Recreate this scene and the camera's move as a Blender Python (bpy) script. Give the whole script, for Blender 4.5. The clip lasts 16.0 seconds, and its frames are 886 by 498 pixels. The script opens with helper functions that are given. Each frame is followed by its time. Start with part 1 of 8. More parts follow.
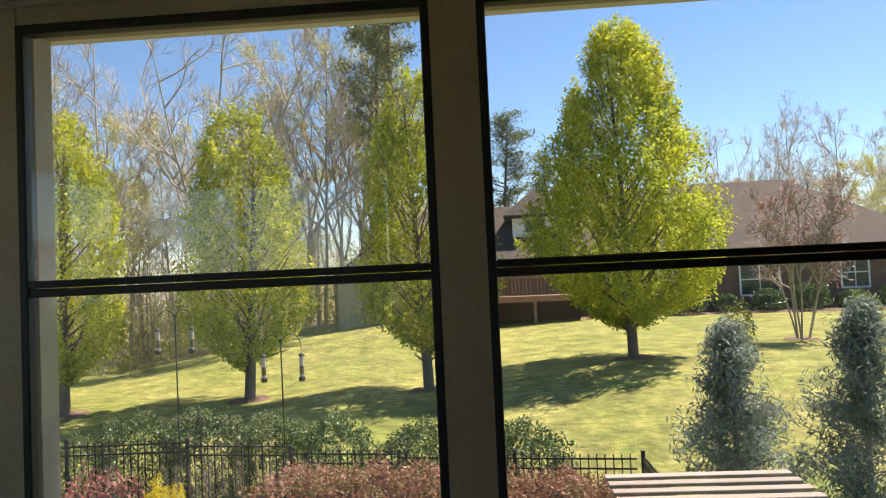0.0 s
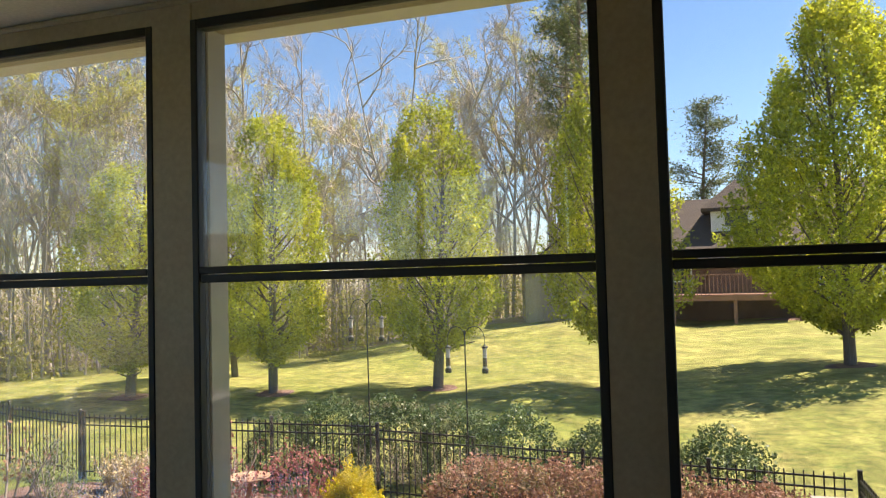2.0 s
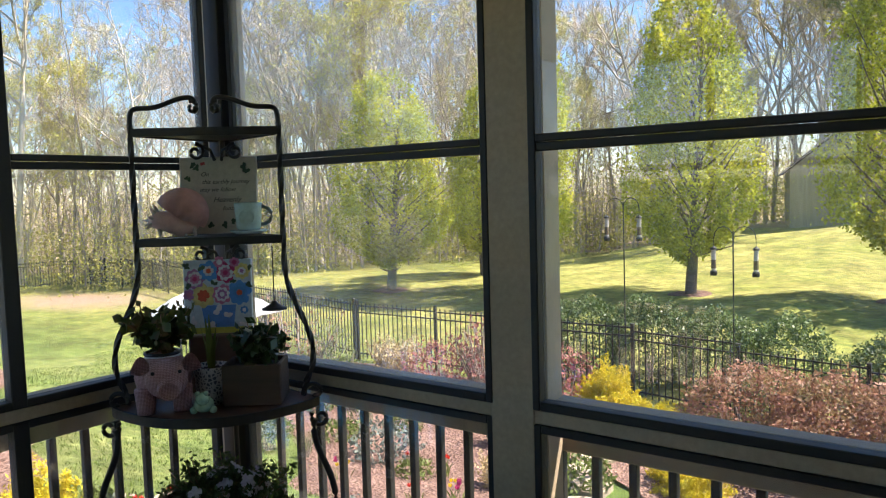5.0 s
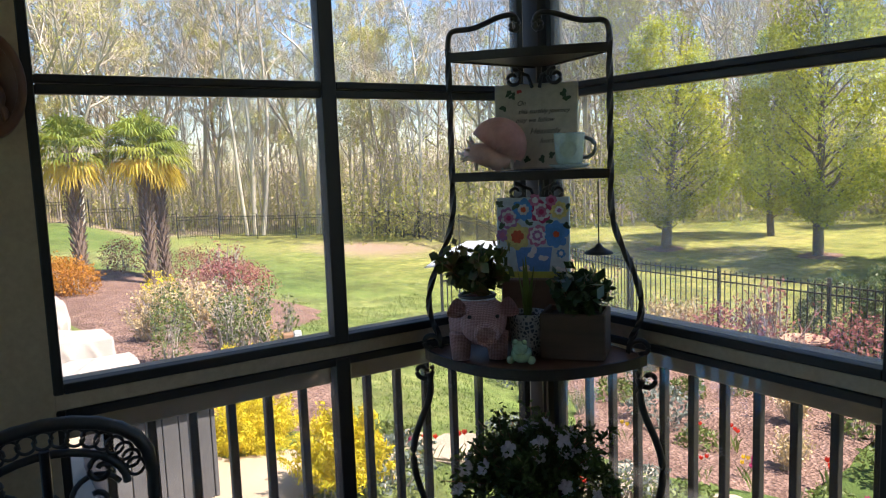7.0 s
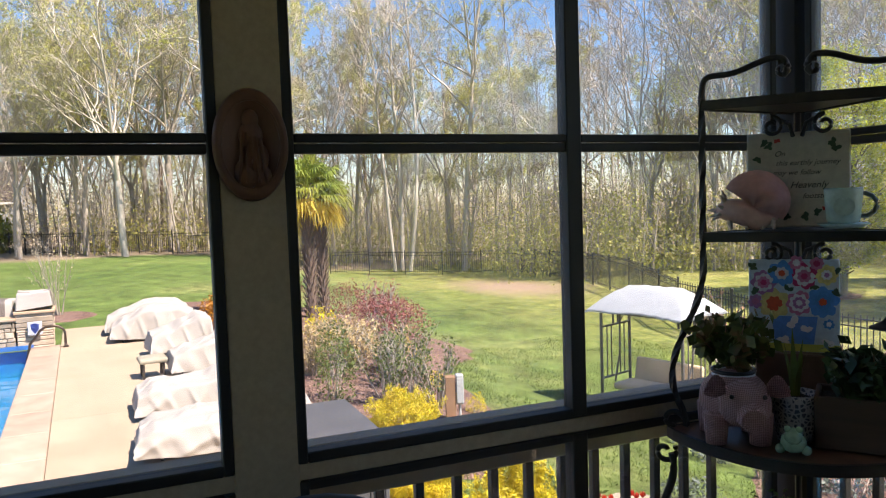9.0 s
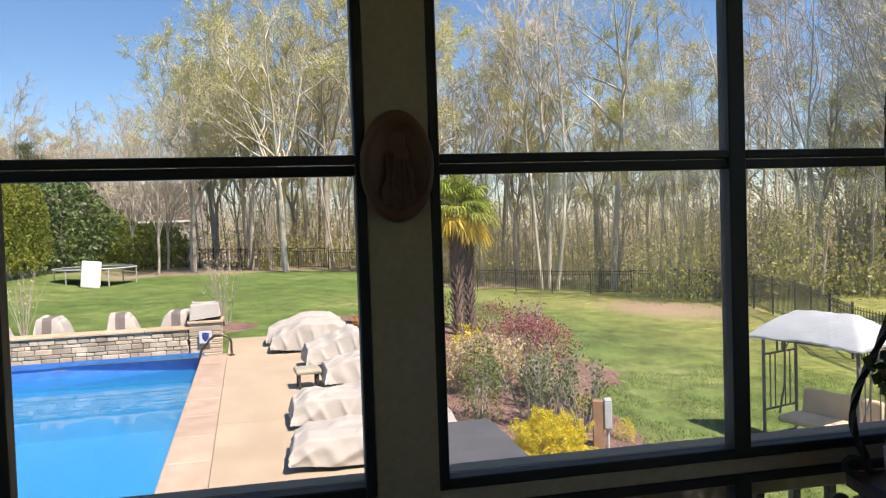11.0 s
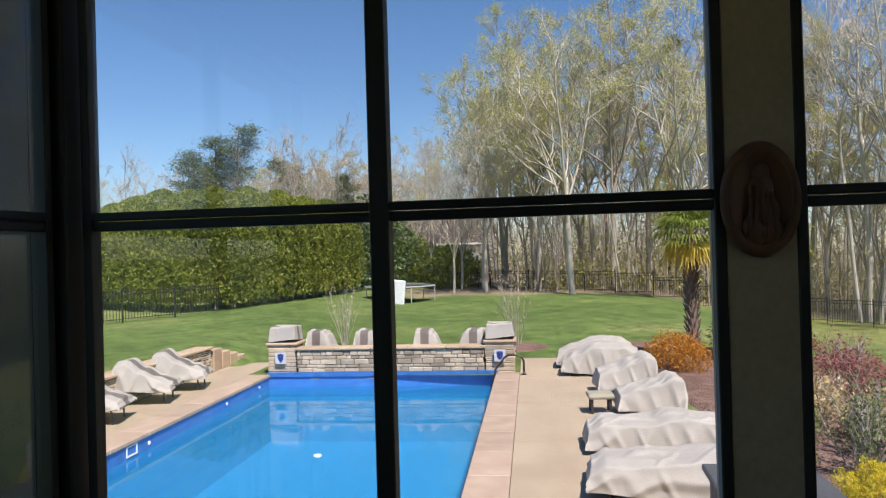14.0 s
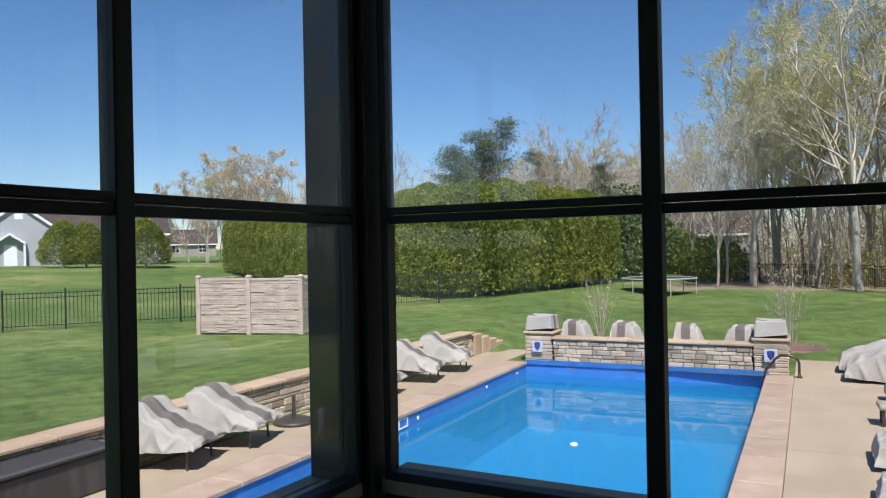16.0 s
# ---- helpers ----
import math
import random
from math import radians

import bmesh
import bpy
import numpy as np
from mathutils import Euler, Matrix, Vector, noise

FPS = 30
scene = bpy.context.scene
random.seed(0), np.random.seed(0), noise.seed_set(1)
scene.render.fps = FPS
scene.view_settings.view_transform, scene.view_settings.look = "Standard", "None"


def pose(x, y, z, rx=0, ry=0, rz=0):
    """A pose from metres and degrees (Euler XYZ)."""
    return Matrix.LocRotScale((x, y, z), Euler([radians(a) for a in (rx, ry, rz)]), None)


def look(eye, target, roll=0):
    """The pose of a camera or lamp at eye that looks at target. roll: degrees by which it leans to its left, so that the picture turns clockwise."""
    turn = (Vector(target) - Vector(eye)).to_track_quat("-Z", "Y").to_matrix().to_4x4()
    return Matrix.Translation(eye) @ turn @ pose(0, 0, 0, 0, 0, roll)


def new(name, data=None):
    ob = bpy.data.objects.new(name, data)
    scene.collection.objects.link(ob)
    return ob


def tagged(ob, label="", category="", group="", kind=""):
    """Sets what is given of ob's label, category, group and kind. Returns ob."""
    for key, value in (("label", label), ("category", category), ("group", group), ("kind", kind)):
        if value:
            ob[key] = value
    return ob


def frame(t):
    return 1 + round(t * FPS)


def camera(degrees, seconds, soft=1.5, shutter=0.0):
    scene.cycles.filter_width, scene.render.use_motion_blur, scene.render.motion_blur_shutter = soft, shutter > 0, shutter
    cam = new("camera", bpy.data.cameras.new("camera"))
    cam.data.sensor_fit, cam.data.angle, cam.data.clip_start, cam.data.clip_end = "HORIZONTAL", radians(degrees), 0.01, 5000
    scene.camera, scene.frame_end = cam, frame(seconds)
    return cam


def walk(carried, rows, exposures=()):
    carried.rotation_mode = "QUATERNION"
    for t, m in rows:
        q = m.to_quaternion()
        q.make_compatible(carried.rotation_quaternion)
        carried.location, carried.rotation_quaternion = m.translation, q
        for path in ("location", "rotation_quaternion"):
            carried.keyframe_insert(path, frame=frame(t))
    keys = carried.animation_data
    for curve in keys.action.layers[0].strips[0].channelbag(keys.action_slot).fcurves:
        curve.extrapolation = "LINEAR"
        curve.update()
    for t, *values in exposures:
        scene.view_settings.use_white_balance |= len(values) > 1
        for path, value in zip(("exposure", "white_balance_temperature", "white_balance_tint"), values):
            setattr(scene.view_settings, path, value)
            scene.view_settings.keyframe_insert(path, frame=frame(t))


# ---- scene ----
cam = camera(60.9, 16.0, 1.15)
PATH = [
    (0, (2.674, -2.028, 1.552), (2.535, -0.035, 1.636), -2.6),
    (0.5, (2.659, -1.988, 1.545), (2.445, -0.001, 1.623), -2.5),
    (1, (2.693, -1.931, 1.545), (2.368, 0.041, 1.624), -2.3),
    (1.5, (2.723, -1.885, 1.547), (2.254, 0.057, 1.633), -1.9),
    (2, (2.722, -1.854, 1.542), (2.093, 0.042, 1.628), -1.5),
    (2.5, (2.688, -1.852, 1.534), (1.908, -0.012, 1.607), -1.3),
    (3, (2.628, -1.839, 1.518), (1.724, -0.055, 1.56), -1.1),
    (3.2, (2.599, -1.848, 1.512), (1.654, -0.085, 1.54), -0.9),
    (5.3, (2.347, -1.836, 1.428), (1.109, -0.276, 1.247), -1.7),
    (5.5, (2.311, -1.812, 1.413), (1.03, -0.29, 1.211), -1.7),
    (6, (2.214, -1.77, 1.402), (0.806, -0.368, 1.165), -1.7),
    (6.5, (2.091, -1.741, 1.378), (0.549, -0.492, 1.129), -1.9),
    (7, (2.031, -1.762, 1.372), (0.377, -0.665, 1.132), -2.1),
    (7.5, (1.947, -1.833, 1.383), (0.217, -0.853, 1.167), -2.3),
    (8, (1.832, -1.902, 1.413), (0.053, -1.006, 1.23), -2.3),
    (8.5, (1.761, -1.932, 1.429), (-0.05, -1.098, 1.275), -2.2),
    (10.8, (1.726, -1.893, 1.45), (-0.216, -1.418, 1.377), -1.7),
    (11, (1.695, -1.907, 1.445), (-0.26, -1.494, 1.376), -1.9),
    (11.5, (1.71, -1.936, 1.461), (-0.276, -1.708, 1.404), -1.8),
    (12, (1.724, -1.957, 1.463), (-0.275, -1.924, 1.423), -1.8),
    (12.5, (1.723, -1.98, 1.458), (-0.273, -2.102, 1.432), -1.6),
    (13, (1.738, -2.025, 1.468), (-0.25, -2.242, 1.454), -1.6),
    (13.5, (1.731, -2.05, 1.474), (-0.25, -2.32, 1.472), -1.6),
    (14, (1.733, -2.066, 1.476), (-0.241, -2.39, 1.489), -1.6),
    (14.5, (1.745, -2.081, 1.481), (-0.21, -2.503, 1.498), -1.4),
    (15, (1.763, -2.099, 1.481), (-0.153, -2.673, 1.493), -1.0),
    (15.5, (1.781, -2.07, 1.466), (-0.067, -2.835, 1.472), -0.9),
    (16, (1.814, -2.082, 1.479), (0.057, -3.037, 1.482), -1.1),
]
walk(cam, [(t, look(eye, target, roll)) for t, eye, target, roll in PATH], [(0, 1.42, 7250, 18), (2, 1.58, 7450, 20), (3.2, 1.78, 7450, 20), (5.3, 1.86, 6800, 19), (8.5, 1.54, 6850, 22), (11, 1.17, 6850, 20), (12.5, 0.82, 6650, 19), (14, 0.77, 6400, 18), (16, 0.63, 6080, 16)])

# ---- light ----
SUN_ELEV, SUN_AZ = radians(55), math.atan2(0.83, 0.56)   # azimuth from +y towards +x
world = bpy.data.worlds.new("sky")
scene.world = world
world.use_nodes = True
wn = world.node_tree.nodes
sky = wn.new("ShaderNodeTexSky")
sky.sky_type, sky.sun_disc = "NISHITA", False
sky.sun_elevation, sky.sun_rotation = SUN_ELEV, SUN_AZ
sky.air_density, sky.dust_density, sky.ozone_density = 1.0, 0.15, 5.0
vivid = wn.new("ShaderNodeHueSaturation")
vivid.inputs["Saturation"].default_value = 1.12
world.node_tree.links.new(sky.outputs[0], vivid.inputs["Color"])
world.node_tree.links.new(vivid.outputs[0], wn["Background"].inputs[0])
wn["Background"].inputs[1].default_value = 0.086
sun = new("sun", bpy.data.lights.new("sun", "SUN"))
sun.data.energy, sun.data.angle, sun.data.color = 5.0, radians(0.53), (1.0, 0.95, 0.86)
sun.matrix_world = look((0, 0, 0), (-math.sin(SUN_AZ) * math.cos(SUN_ELEV), -math.cos(SUN_AZ) * math.cos(SUN_ELEV), -math.sin(SUN_ELEV)))


# ---- materials ----
class Mat:
    """A node material built step by step around one Principled shader."""

    def __init__(self, name, rough=0.6, metal=0.0, spec=0.5):
        self.m = bpy.data.materials.new(name)
        self.m.use_nodes = True
        self.t = self.m.node_tree
        self.p = self.t.nodes["Principled BSDF"]
        self.p.inputs["Roughness"].default_value = rough
        self.p.inputs["Metallic"].default_value = metal
        self.p.inputs["Specular IOR Level"].default_value = spec

    def node(self, kind, **inputs):
        n = self.t.nodes.new("ShaderNode" + kind)
        for k, v in inputs.items():
            k = k.replace("_", " ")
            if isinstance(v, bpy.types.NodeSocket):
                self.t.links.new(v, n.inputs[k])
            else:
                n.inputs[k].default_value = v
        return n

    def link(self, a, b):
        self.t.links.new(a, b)

    def coord(self, kind="Object", scale=(1, 1, 1)):
        mp = self.node("Mapping")
        mp.inputs["Scale"].default_value = scale
        if kind == "World":
            self.link(self.node("NewGeometry").outputs["Position"], mp.inputs[0])
        else:
            self.link(self.node("TexCoord").outputs[kind], mp.inputs[0])
        return mp.outputs[0]

    def noise(self, scale, detail=4.0, rough=0.55, vec=None, dist=0.0):
        n = self.node("TexNoise", Scale=scale, Detail=detail, Roughness=rough, Distortion=dist)
        if vec is not None:
            self.link(vec, n.inputs["Vector"])
        return n.outputs["Fac"]

    def ramp(self, fac, stops):
        n = self.node("ValToRGB")
        self.link(fac, n.inputs[0])
        e = n.color_ramp.elements
        while len(e) < len(stops):
            e.new(0.5)
        for el, (pos, col) in zip(e, stops):
            el.position, el.color = pos, (*col, 1) if len(col) == 3 else col
        return n.outputs[0]

    def mix(self, fac, a, b, mode="MIX"):
        n = self.node("Mix")
        n.data_type, n.blend_type = "RGBA", mode
        for s, v in ((n.inputs[0], fac), (n.inputs[6], a), (n.inputs[7], b)):
            if isinstance(v, bpy.types.NodeSocket):
                self.link(v, s)
            else:
                s.default_value = v if not isinstance(v, tuple) else (*v, 1)[:4]
        return n.outputs[2]

    def rnd(self, kind="object"):
        if kind == "object":
            return self.node("ObjectInfo").outputs["Random"]
        return self.node("NewGeometry").outputs["Random Per Island"]

    def vary(self, col, fac, amount):
        """Brightness of col varied by fac around 1."""
        mr = self.node("MapRange")
        self.link(fac, mr.inputs[0])
        mr.inputs[3].default_value, mr.inputs[4].default_value = 1 - amount, 1 + amount
        hs = self.node("HueSaturation", Color=col)
        self.link(mr.outputs[0], hs.inputs["Value"])
        return hs.outputs[0]

    def color(self, c):
        if isinstance(c, bpy.types.NodeSocket):
            self.link(c, self.p.inputs["Base Color"])
        else:
            self.p.inputs["Base Color"].default_value = (*c, 1)
        return self

    def bump(self, h, strength=0.3, dist=0.01):
        n = self.node("Bump", Strength=strength, Distance=dist, Height=h)
        self.link(n.outputs[0], self.p.inputs["Normal"])
        return self


def speckled(name, a, b, scale, rough=0.6, bump=0.2, dist=0.004, fine=None, per="object", amount=0.12, metal=0.0, kind="Object", stretch=(1, 1, 1)):
    """Two tones mixed by coarse noise, fine grain on top, and a shift from piece to piece."""
    m = Mat(name, rough, metal)
    v = m.coord(kind, stretch)
    n1, n2 = m.noise(scale, 5, 0.6, v), m.noise(fine or scale * 9, 4, 0.6, v)
    c = m.ramp(n1, [(0.3, a), (0.7, b)])
    c = m.vary(c, n2, 0.25)
    c = m.vary(c, m.rnd(per), amount)
    m.color(c).bump(n2, bump, dist)
    return m.m


def leafy(name, cols, rough=0.55, glow=0.45, scale=1.2, amount=0.3):
    """Leaves: tones by clump, light passing through the blades."""
    m = Mat(name, rough, 0, 0.35)
    v = m.coord("Object")
    c = m.ramp(m.noise(scale, 3, 0.6, v), [(0.25 + 0.5 * i / max(1, len(cols) - 1), k) for i, k in enumerate(cols)])
    c = m.vary(c, m.rnd("island"), amount)
    c = m.vary(c, m.rnd("object"), 0.1)
    m.color(c)
    tr = m.node("BsdfTranslucent", Color=c)
    mx = m.node("MixShader")
    mx.inputs[0].default_value = glow
    m.link(m.p.outputs[0], mx.inputs[1])
    m.link(tr.outputs[0], mx.inputs[2])
    m.link(mx.outputs[0], m.t.nodes["Material Output"].inputs[0])
    return m.m


M_POST = speckled("beige_paint", (0.34, 0.265, 0.17), (0.40, 0.315, 0.205), 2.0, 0.55, 0.08, 0.002, 60)
M_EXTPOST = speckled("exterior_tan_trim", (0.30, 0.235, 0.16), (0.39, 0.31, 0.22), 3.0, 0.6, 0.1, 0.002, 50)
M_CEIL = speckled("ceiling_paint", (0.62, 0.58, 0.50), (0.68, 0.64, 0.56), 1.5, 0.7, 0.1, 0.002, 80)
# Exterior trim darkened in the colour for the shaded south corner post.
M_SHADEDPOST = speckled("shaded_post_trim", (0.022, 0.020, 0.017), (0.034, 0.030, 0.026), 3.0, 0.6, 0.1, 0.002, 50)
M_BLACK = speckled("black_vinyl", (0.006, 0.0055, 0.005), (0.011, 0.010, 0.009), 4, 0.55, 0.08, 0.001, 90)
M_BRONZE = speckled("dark_bronze_metal", (0.009, 0.008, 0.0075), (0.016, 0.0145, 0.013), 6, 0.6, 0.1, 0.001, 90)
M_FLOOR = speckled("deck_floor_board", (0.16, 0.12, 0.09), (0.24, 0.18, 0.13), 3, 0.6, 0.2, 0.003, 40, stretch=(1, 8, 1))


def window_film(name, low, high):
    m = Mat(name)
    tr = m.node("BsdfTransparent", Color=(0.93, 0.94, 0.93, 1))
    gl = m.node("BsdfGlossy", Roughness=0.02)
    lw = m.node("LayerWeight", Blend=0.5)
    pw = m.node("Math")
    pw.operation = "POWER"
    m.link(lw.outputs["Facing"], pw.inputs[0])
    pw.inputs[1].default_value = 5.0
    fr = m.node("MapRange", To_Min=0.045, To_Max=0.6)
    m.link(pw.outputs[0], fr.inputs[0])
    a = m.node("MixShader", Fac=fr.outputs[0])
    m.link(tr.outputs[0], a.inputs[1])
    m.link(gl.outputs[0], a.inputs[2])
    dust = m.node("BsdfTranslucent", Color=(0.9, 0.9, 0.9, 1))
    mr = m.node("MapRange", From_Min=0.35, From_Max=0.75, To_Min=low, To_Max=high)
    m.link(m.noise(1.3, 4, 0.6, m.coord("World")), mr.inputs[0])
    b = m.node("MixShader", Fac=mr.outputs[0])
    m.link(a.outputs[0], b.inputs[1])
    m.link(dust.outputs[0], b.inputs[2])
    m.link(b.outputs[0], m.t.nodes["Material Output"].inputs[0])
    return m.m


M_FILM = window_film("clear_window_film", 0.004, 0.017)
M_SOFT = window_film("lightly_hazed_window_film", 0.012, 0.05)
M_HAZY = window_film("hazy_window_film", 0.02, 0.06)
M_DUSTY = window_film("dusty_window_film", 0.045, 0.12)


def grass_mat():
    m = Mat("lawn_grass", 0.85, 0, 0.2)
    v = m.coord("World")
    big, mid, fine = m.noise(0.11, 4, 0.6, v), m.noise(1.3, 5, 0.65, v), m.noise(26, 5, 0.75, v)
    sv = m.coord("World", (1.0, 2.6, 1.0))
    streak = m.noise(2.2, 5, 0.7, sv, 0.6)
    c = m.ramp(big, [(0.32, (0.078, 0.128, 0.030)), (0.54, (0.135, 0.185, 0.048)), (0.72, (0.29, 0.28, 0.11))])
    slope = m.node("MapRange", From_Min=6.0, From_Max=13.0)
    m.link(m.node("SeparateXYZ", Vector=v).outputs[1], slope.inputs[0])
    c = m.mix(slope.outputs[0], c, m.ramp(m.noise(0.35, 5, 0.7, v), [(0.35, (0.225, 0.24, 0.055)), (0.7, (0.39, 0.34, 0.115))]))
    c = m.mix(m.ramp(streak, [(0.42, (0, 0, 0)), (0.70, (0.8, 0.8, 0.8))]), c, (0.07, 0.12, 0.024))
    c = m.vary(c, m.ramp(mid, [(0.36, (0, 0, 0)), (0.64, (1, 1, 1))]), 0.28)
    c = m.vary(c, m.ramp(m.noise(5.0, 5, 0.8, v), [(0.36, (0, 0, 0)), (0.64, (1, 1, 1))]), 0.3)
    c = m.vary(c, fine, 0.75)
    m.color(c).bump(fine, 0.9, 0.04)
    return m


def lawn_material():
    """Lawn turning to leaf litter under the woods and to worn soil along the back fence."""
    m = grass_mat()
    v = m.coord("World")
    base = m.p.inputs["Base Color"].links[0].from_socket
    sep = m.node("SeparateXYZ", Vector=v)
    litter = m.ramp(m.noise(3.0, 6, 0.7, v), [(0.3, (0.20, 0.145, 0.095)), (0.7, (0.38, 0.30, 0.21))])
    wob = m.noise(0.25, 3, 0.6, v)

    def past(sock, edge, width, wobble, sign=1.0):
        a = m.node("MapRange", From_Min=edge, From_Max=edge + width)
        s = m.node("Math")
        s.operation = "MULTIPLY_ADD"
        m.link(wob, s.inputs[0])
        s.inputs[1].default_value = wobble
        t = m.node("Math")
        t.operation = "MULTIPLY"
        m.link(sock, t.inputs[0])
        t.inputs[1].default_value = sign
        m.link(t.outputs[0], s.inputs[2])
        m.link(s.outputs[0], a.inputs[0])
        return a.outputs[0]
    # dirt patch by the back corner
    vec = m.node("VectorMath")
    vec.operation = "DISTANCE"
    mp = m.node("Mapping")
    mp.inputs["Scale"].default_value, mp.inputs["Location"].default_value = (0.22, 0.5, 0), (0.22 * 25, -0.5 * 12.6, 0)
    m.link(v, mp.inputs[0])
    m.link(mp.outputs[0], vec.inputs[0])
    soil = m.node("MapRange", From_Min=1.5, From_Max=0.6)
    add = m.node("Math")
    add.operation = "MULTIPLY_ADD"
    m.link(m.noise(0.8, 5, 0.7, v), add.inputs[0])
    add.inputs[1].default_value = 1.4
    m.link(vec.outputs["Value"], add.inputs[2])
    m.link(add.outputs[0], soil.inputs[0])
    soil.inputs[1].default_value, soil.inputs[2].default_value = 2.0, 1.1
    c = m.mix(soil.outputs[0], base, (0.34, 0.24, 0.17))
    woods = m.node("Math")
    woods.operation = "MULTIPLY"
    m.link(past(sep.outputs[1], 31.0, 2.0, 6.0), woods.inputs[0])
    m.link(past(sep.outputs[0], 1.0, 3.0, 0.0, -1.0), woods.inputs[1])
    woods = woods.outputs[0]
    west = m.node("Math")
    west.operation = "MULTIPLY"
    m.link(past(sep.outputs[0], 41.0, 1.5, 4.0, -1.0), west.inputs[0])
    m.link(past(sep.outputs[1], -14.0, 4.0, 0.0), west.inputs[1])
    west = west.outputs[0]
    c = m.mix(woods, c, litter)
    c = m.mix(west, c, litter)
    m.color(c)
    return m.m


M_LAWN = lawn_material()


def mulch_material():
    m = Mat("brown_mulch", 0.9, 0, 0.2)
    v = m.coord("World")
    chips = m.node("TexVoronoi", Scale=26.0)
    m.link(v, chips.inputs["Vector"])
    c = m.mix(0.55, m.ramp(m.noise(2.0, 5, 0.7, v), [(0.3, (0.13, 0.075, 0.06)), (0.7, (0.27, 0.17, 0.135))]), m.node("RGBToBW", Color=chips.outputs["Color"]).outputs[0], "SOFT_LIGHT")
    c = m.vary(c, m.noise(40, 4, 0.7, v), 0.4)
    m.color(c).bump(chips.outputs["Distance"], 0.9, 0.04)
    return m.m


M_MULCH = mulch_material()


def concrete_material():
    m = Mat("tan_concrete", 0.8)
    v = m.coord("World")
    c = m.ramp(m.noise(0.9, 6, 0.65, v), [(0.3, (0.35, 0.268, 0.183)), (0.7, (0.445, 0.353, 0.25))])
    c = m.vary(c, m.noise(35, 4, 0.7, v), 0.14)
    stain = m.ramp(m.noise(0.55, 6, 0.7, m.coord("World", (1.0, 2.2, 1.0)), 1.2), [(0.42, (0, 0, 0)), (0.72, (0.5, 0.5, 0.5))])
    c = m.mix(stain, c, (0.30, 0.22, 0.15))
    m.color(c).bump(m.noise(60, 3, 0.6, v), 0.15, 0.004)
    return m.m


M_CONC = concrete_material()
M_COPING = speckled("tan_stamped_coping", (0.34, 0.235, 0.17), (0.46, 0.345, 0.26), 3.0, 0.75, 0.4, 0.008, 18, amount=0.1)
M_STONE = speckled("stacked_stone", (0.29, 0.225, 0.16), (0.50, 0.41, 0.31), 2.2, 0.85, 0.6, 0.01, 22, amount=0.35)
M_CAP = speckled("sandstone_cap", (0.36, 0.25, 0.16), (0.50, 0.37, 0.25), 2.0, 0.8, 0.4, 0.008, 20, amount=0.12)
M_MORTAR = speckled("grey_mortar", (0.27, 0.22, 0.17), (0.35, 0.29, 0.23), 4, 0.9, 0.4, 0.005)


def canvas_material():
    """Cover cloth with fine weave and soft creases."""
    m = Mat("cream_cover_canvas", 0.85)
    v = m.coord("Object")
    c = m.ramp(m.noise(3.0, 5, 0.6, v), [(0.3, (0.335, 0.305, 0.27)), (0.7, (0.42, 0.385, 0.345))])
    c = m.vary(c, m.noise(90, 4, 0.6, v), 0.15)
    wrinkle = m.noise(7.0, 4, 0.6, m.coord("Object", (0.7, 1.6, 0.8)), 0.6)
    m.color(c).bump(wrinkle, 0.35, 0.014)
    return m.m


M_CANVAS = canvas_material()
M_STRIPE = speckled("taupe_cover_canvas", (0.12, 0.10, 0.09), (0.16, 0.135, 0.12), 3.0, 0.85, 0.2, 0.004, 90)
M_BARK = speckled("grey_bark", (0.29, 0.245, 0.20), (0.47, 0.41, 0.345), 3.0, 0.9, 0.6, 0.02, 18, stretch=(1, 1, 0.25))
M_PALEBARK = speckled("pale_bark", (0.37, 0.325, 0.27), (0.54, 0.485, 0.415), 2.5, 0.85, 0.5, 0.015, 16, stretch=(1, 1, 0.25))
M_PINEBARK = speckled("pine_bark", (0.11, 0.075, 0.055), (0.20, 0.14, 0.105), 3.0, 0.9, 0.7, 0.02, 14, stretch=(1, 1, 0.3))
L_PEAR = leafy("pear_leaf", [(0.20, 0.25, 0.03), (0.40, 0.44, 0.045), (0.68, 0.62, 0.06)], glow=0.53, scale=0.7, amount=0.4)
L_SPRING = leafy("spring_leaf", [(0.48, 0.44, 0.18), (0.58, 0.56, 0.16), (0.50, 0.56, 0.11)], glow=0.5, scale=0.5)
L_TAN = leafy("budding_twig", [(0.52, 0.42, 0.29), (0.62, 0.52, 0.37), (0.56, 0.39, 0.24)], glow=0.35, scale=0.5)
L_PINE = leafy("pine_needle", [(0.09, 0.115, 0.042), (0.165, 0.19, 0.068)], glow=0.34, scale=0.8)
L_HEDGE = leafy("arborvitae_leaf", [(0.10, 0.135, 0.02), (0.20, 0.23, 0.03), (0.30, 0.31, 0.05)], glow=0.36, scale=0.5)
L_HOLLY = leafy("glossy_holly_leaf", [(0.04, 0.072, 0.024), (0.09, 0.14, 0.042), (0.20, 0.25, 0.11)], rough=0.42, glow=0.2, scale=2.0)
L_RED = leafy("copper_leaf", [(0.15, 0.14, 0.06), (0.29, 0.15, 0.09), (0.42, 0.20, 0.15)], glow=0.35, scale=4.5)
L_PURPLE = leafy("plum_leaf", [(0.24, 0.085, 0.075), (0.42, 0.16, 0.14)], glow=0.35, scale=2.5)
L_GOLD = leafy("golden_thread_leaf", [(0.36, 0.36, 0.025), (0.66, 0.55, 0.03), (0.80, 0.64, 0.04)], glow=0.4, scale=5.0)
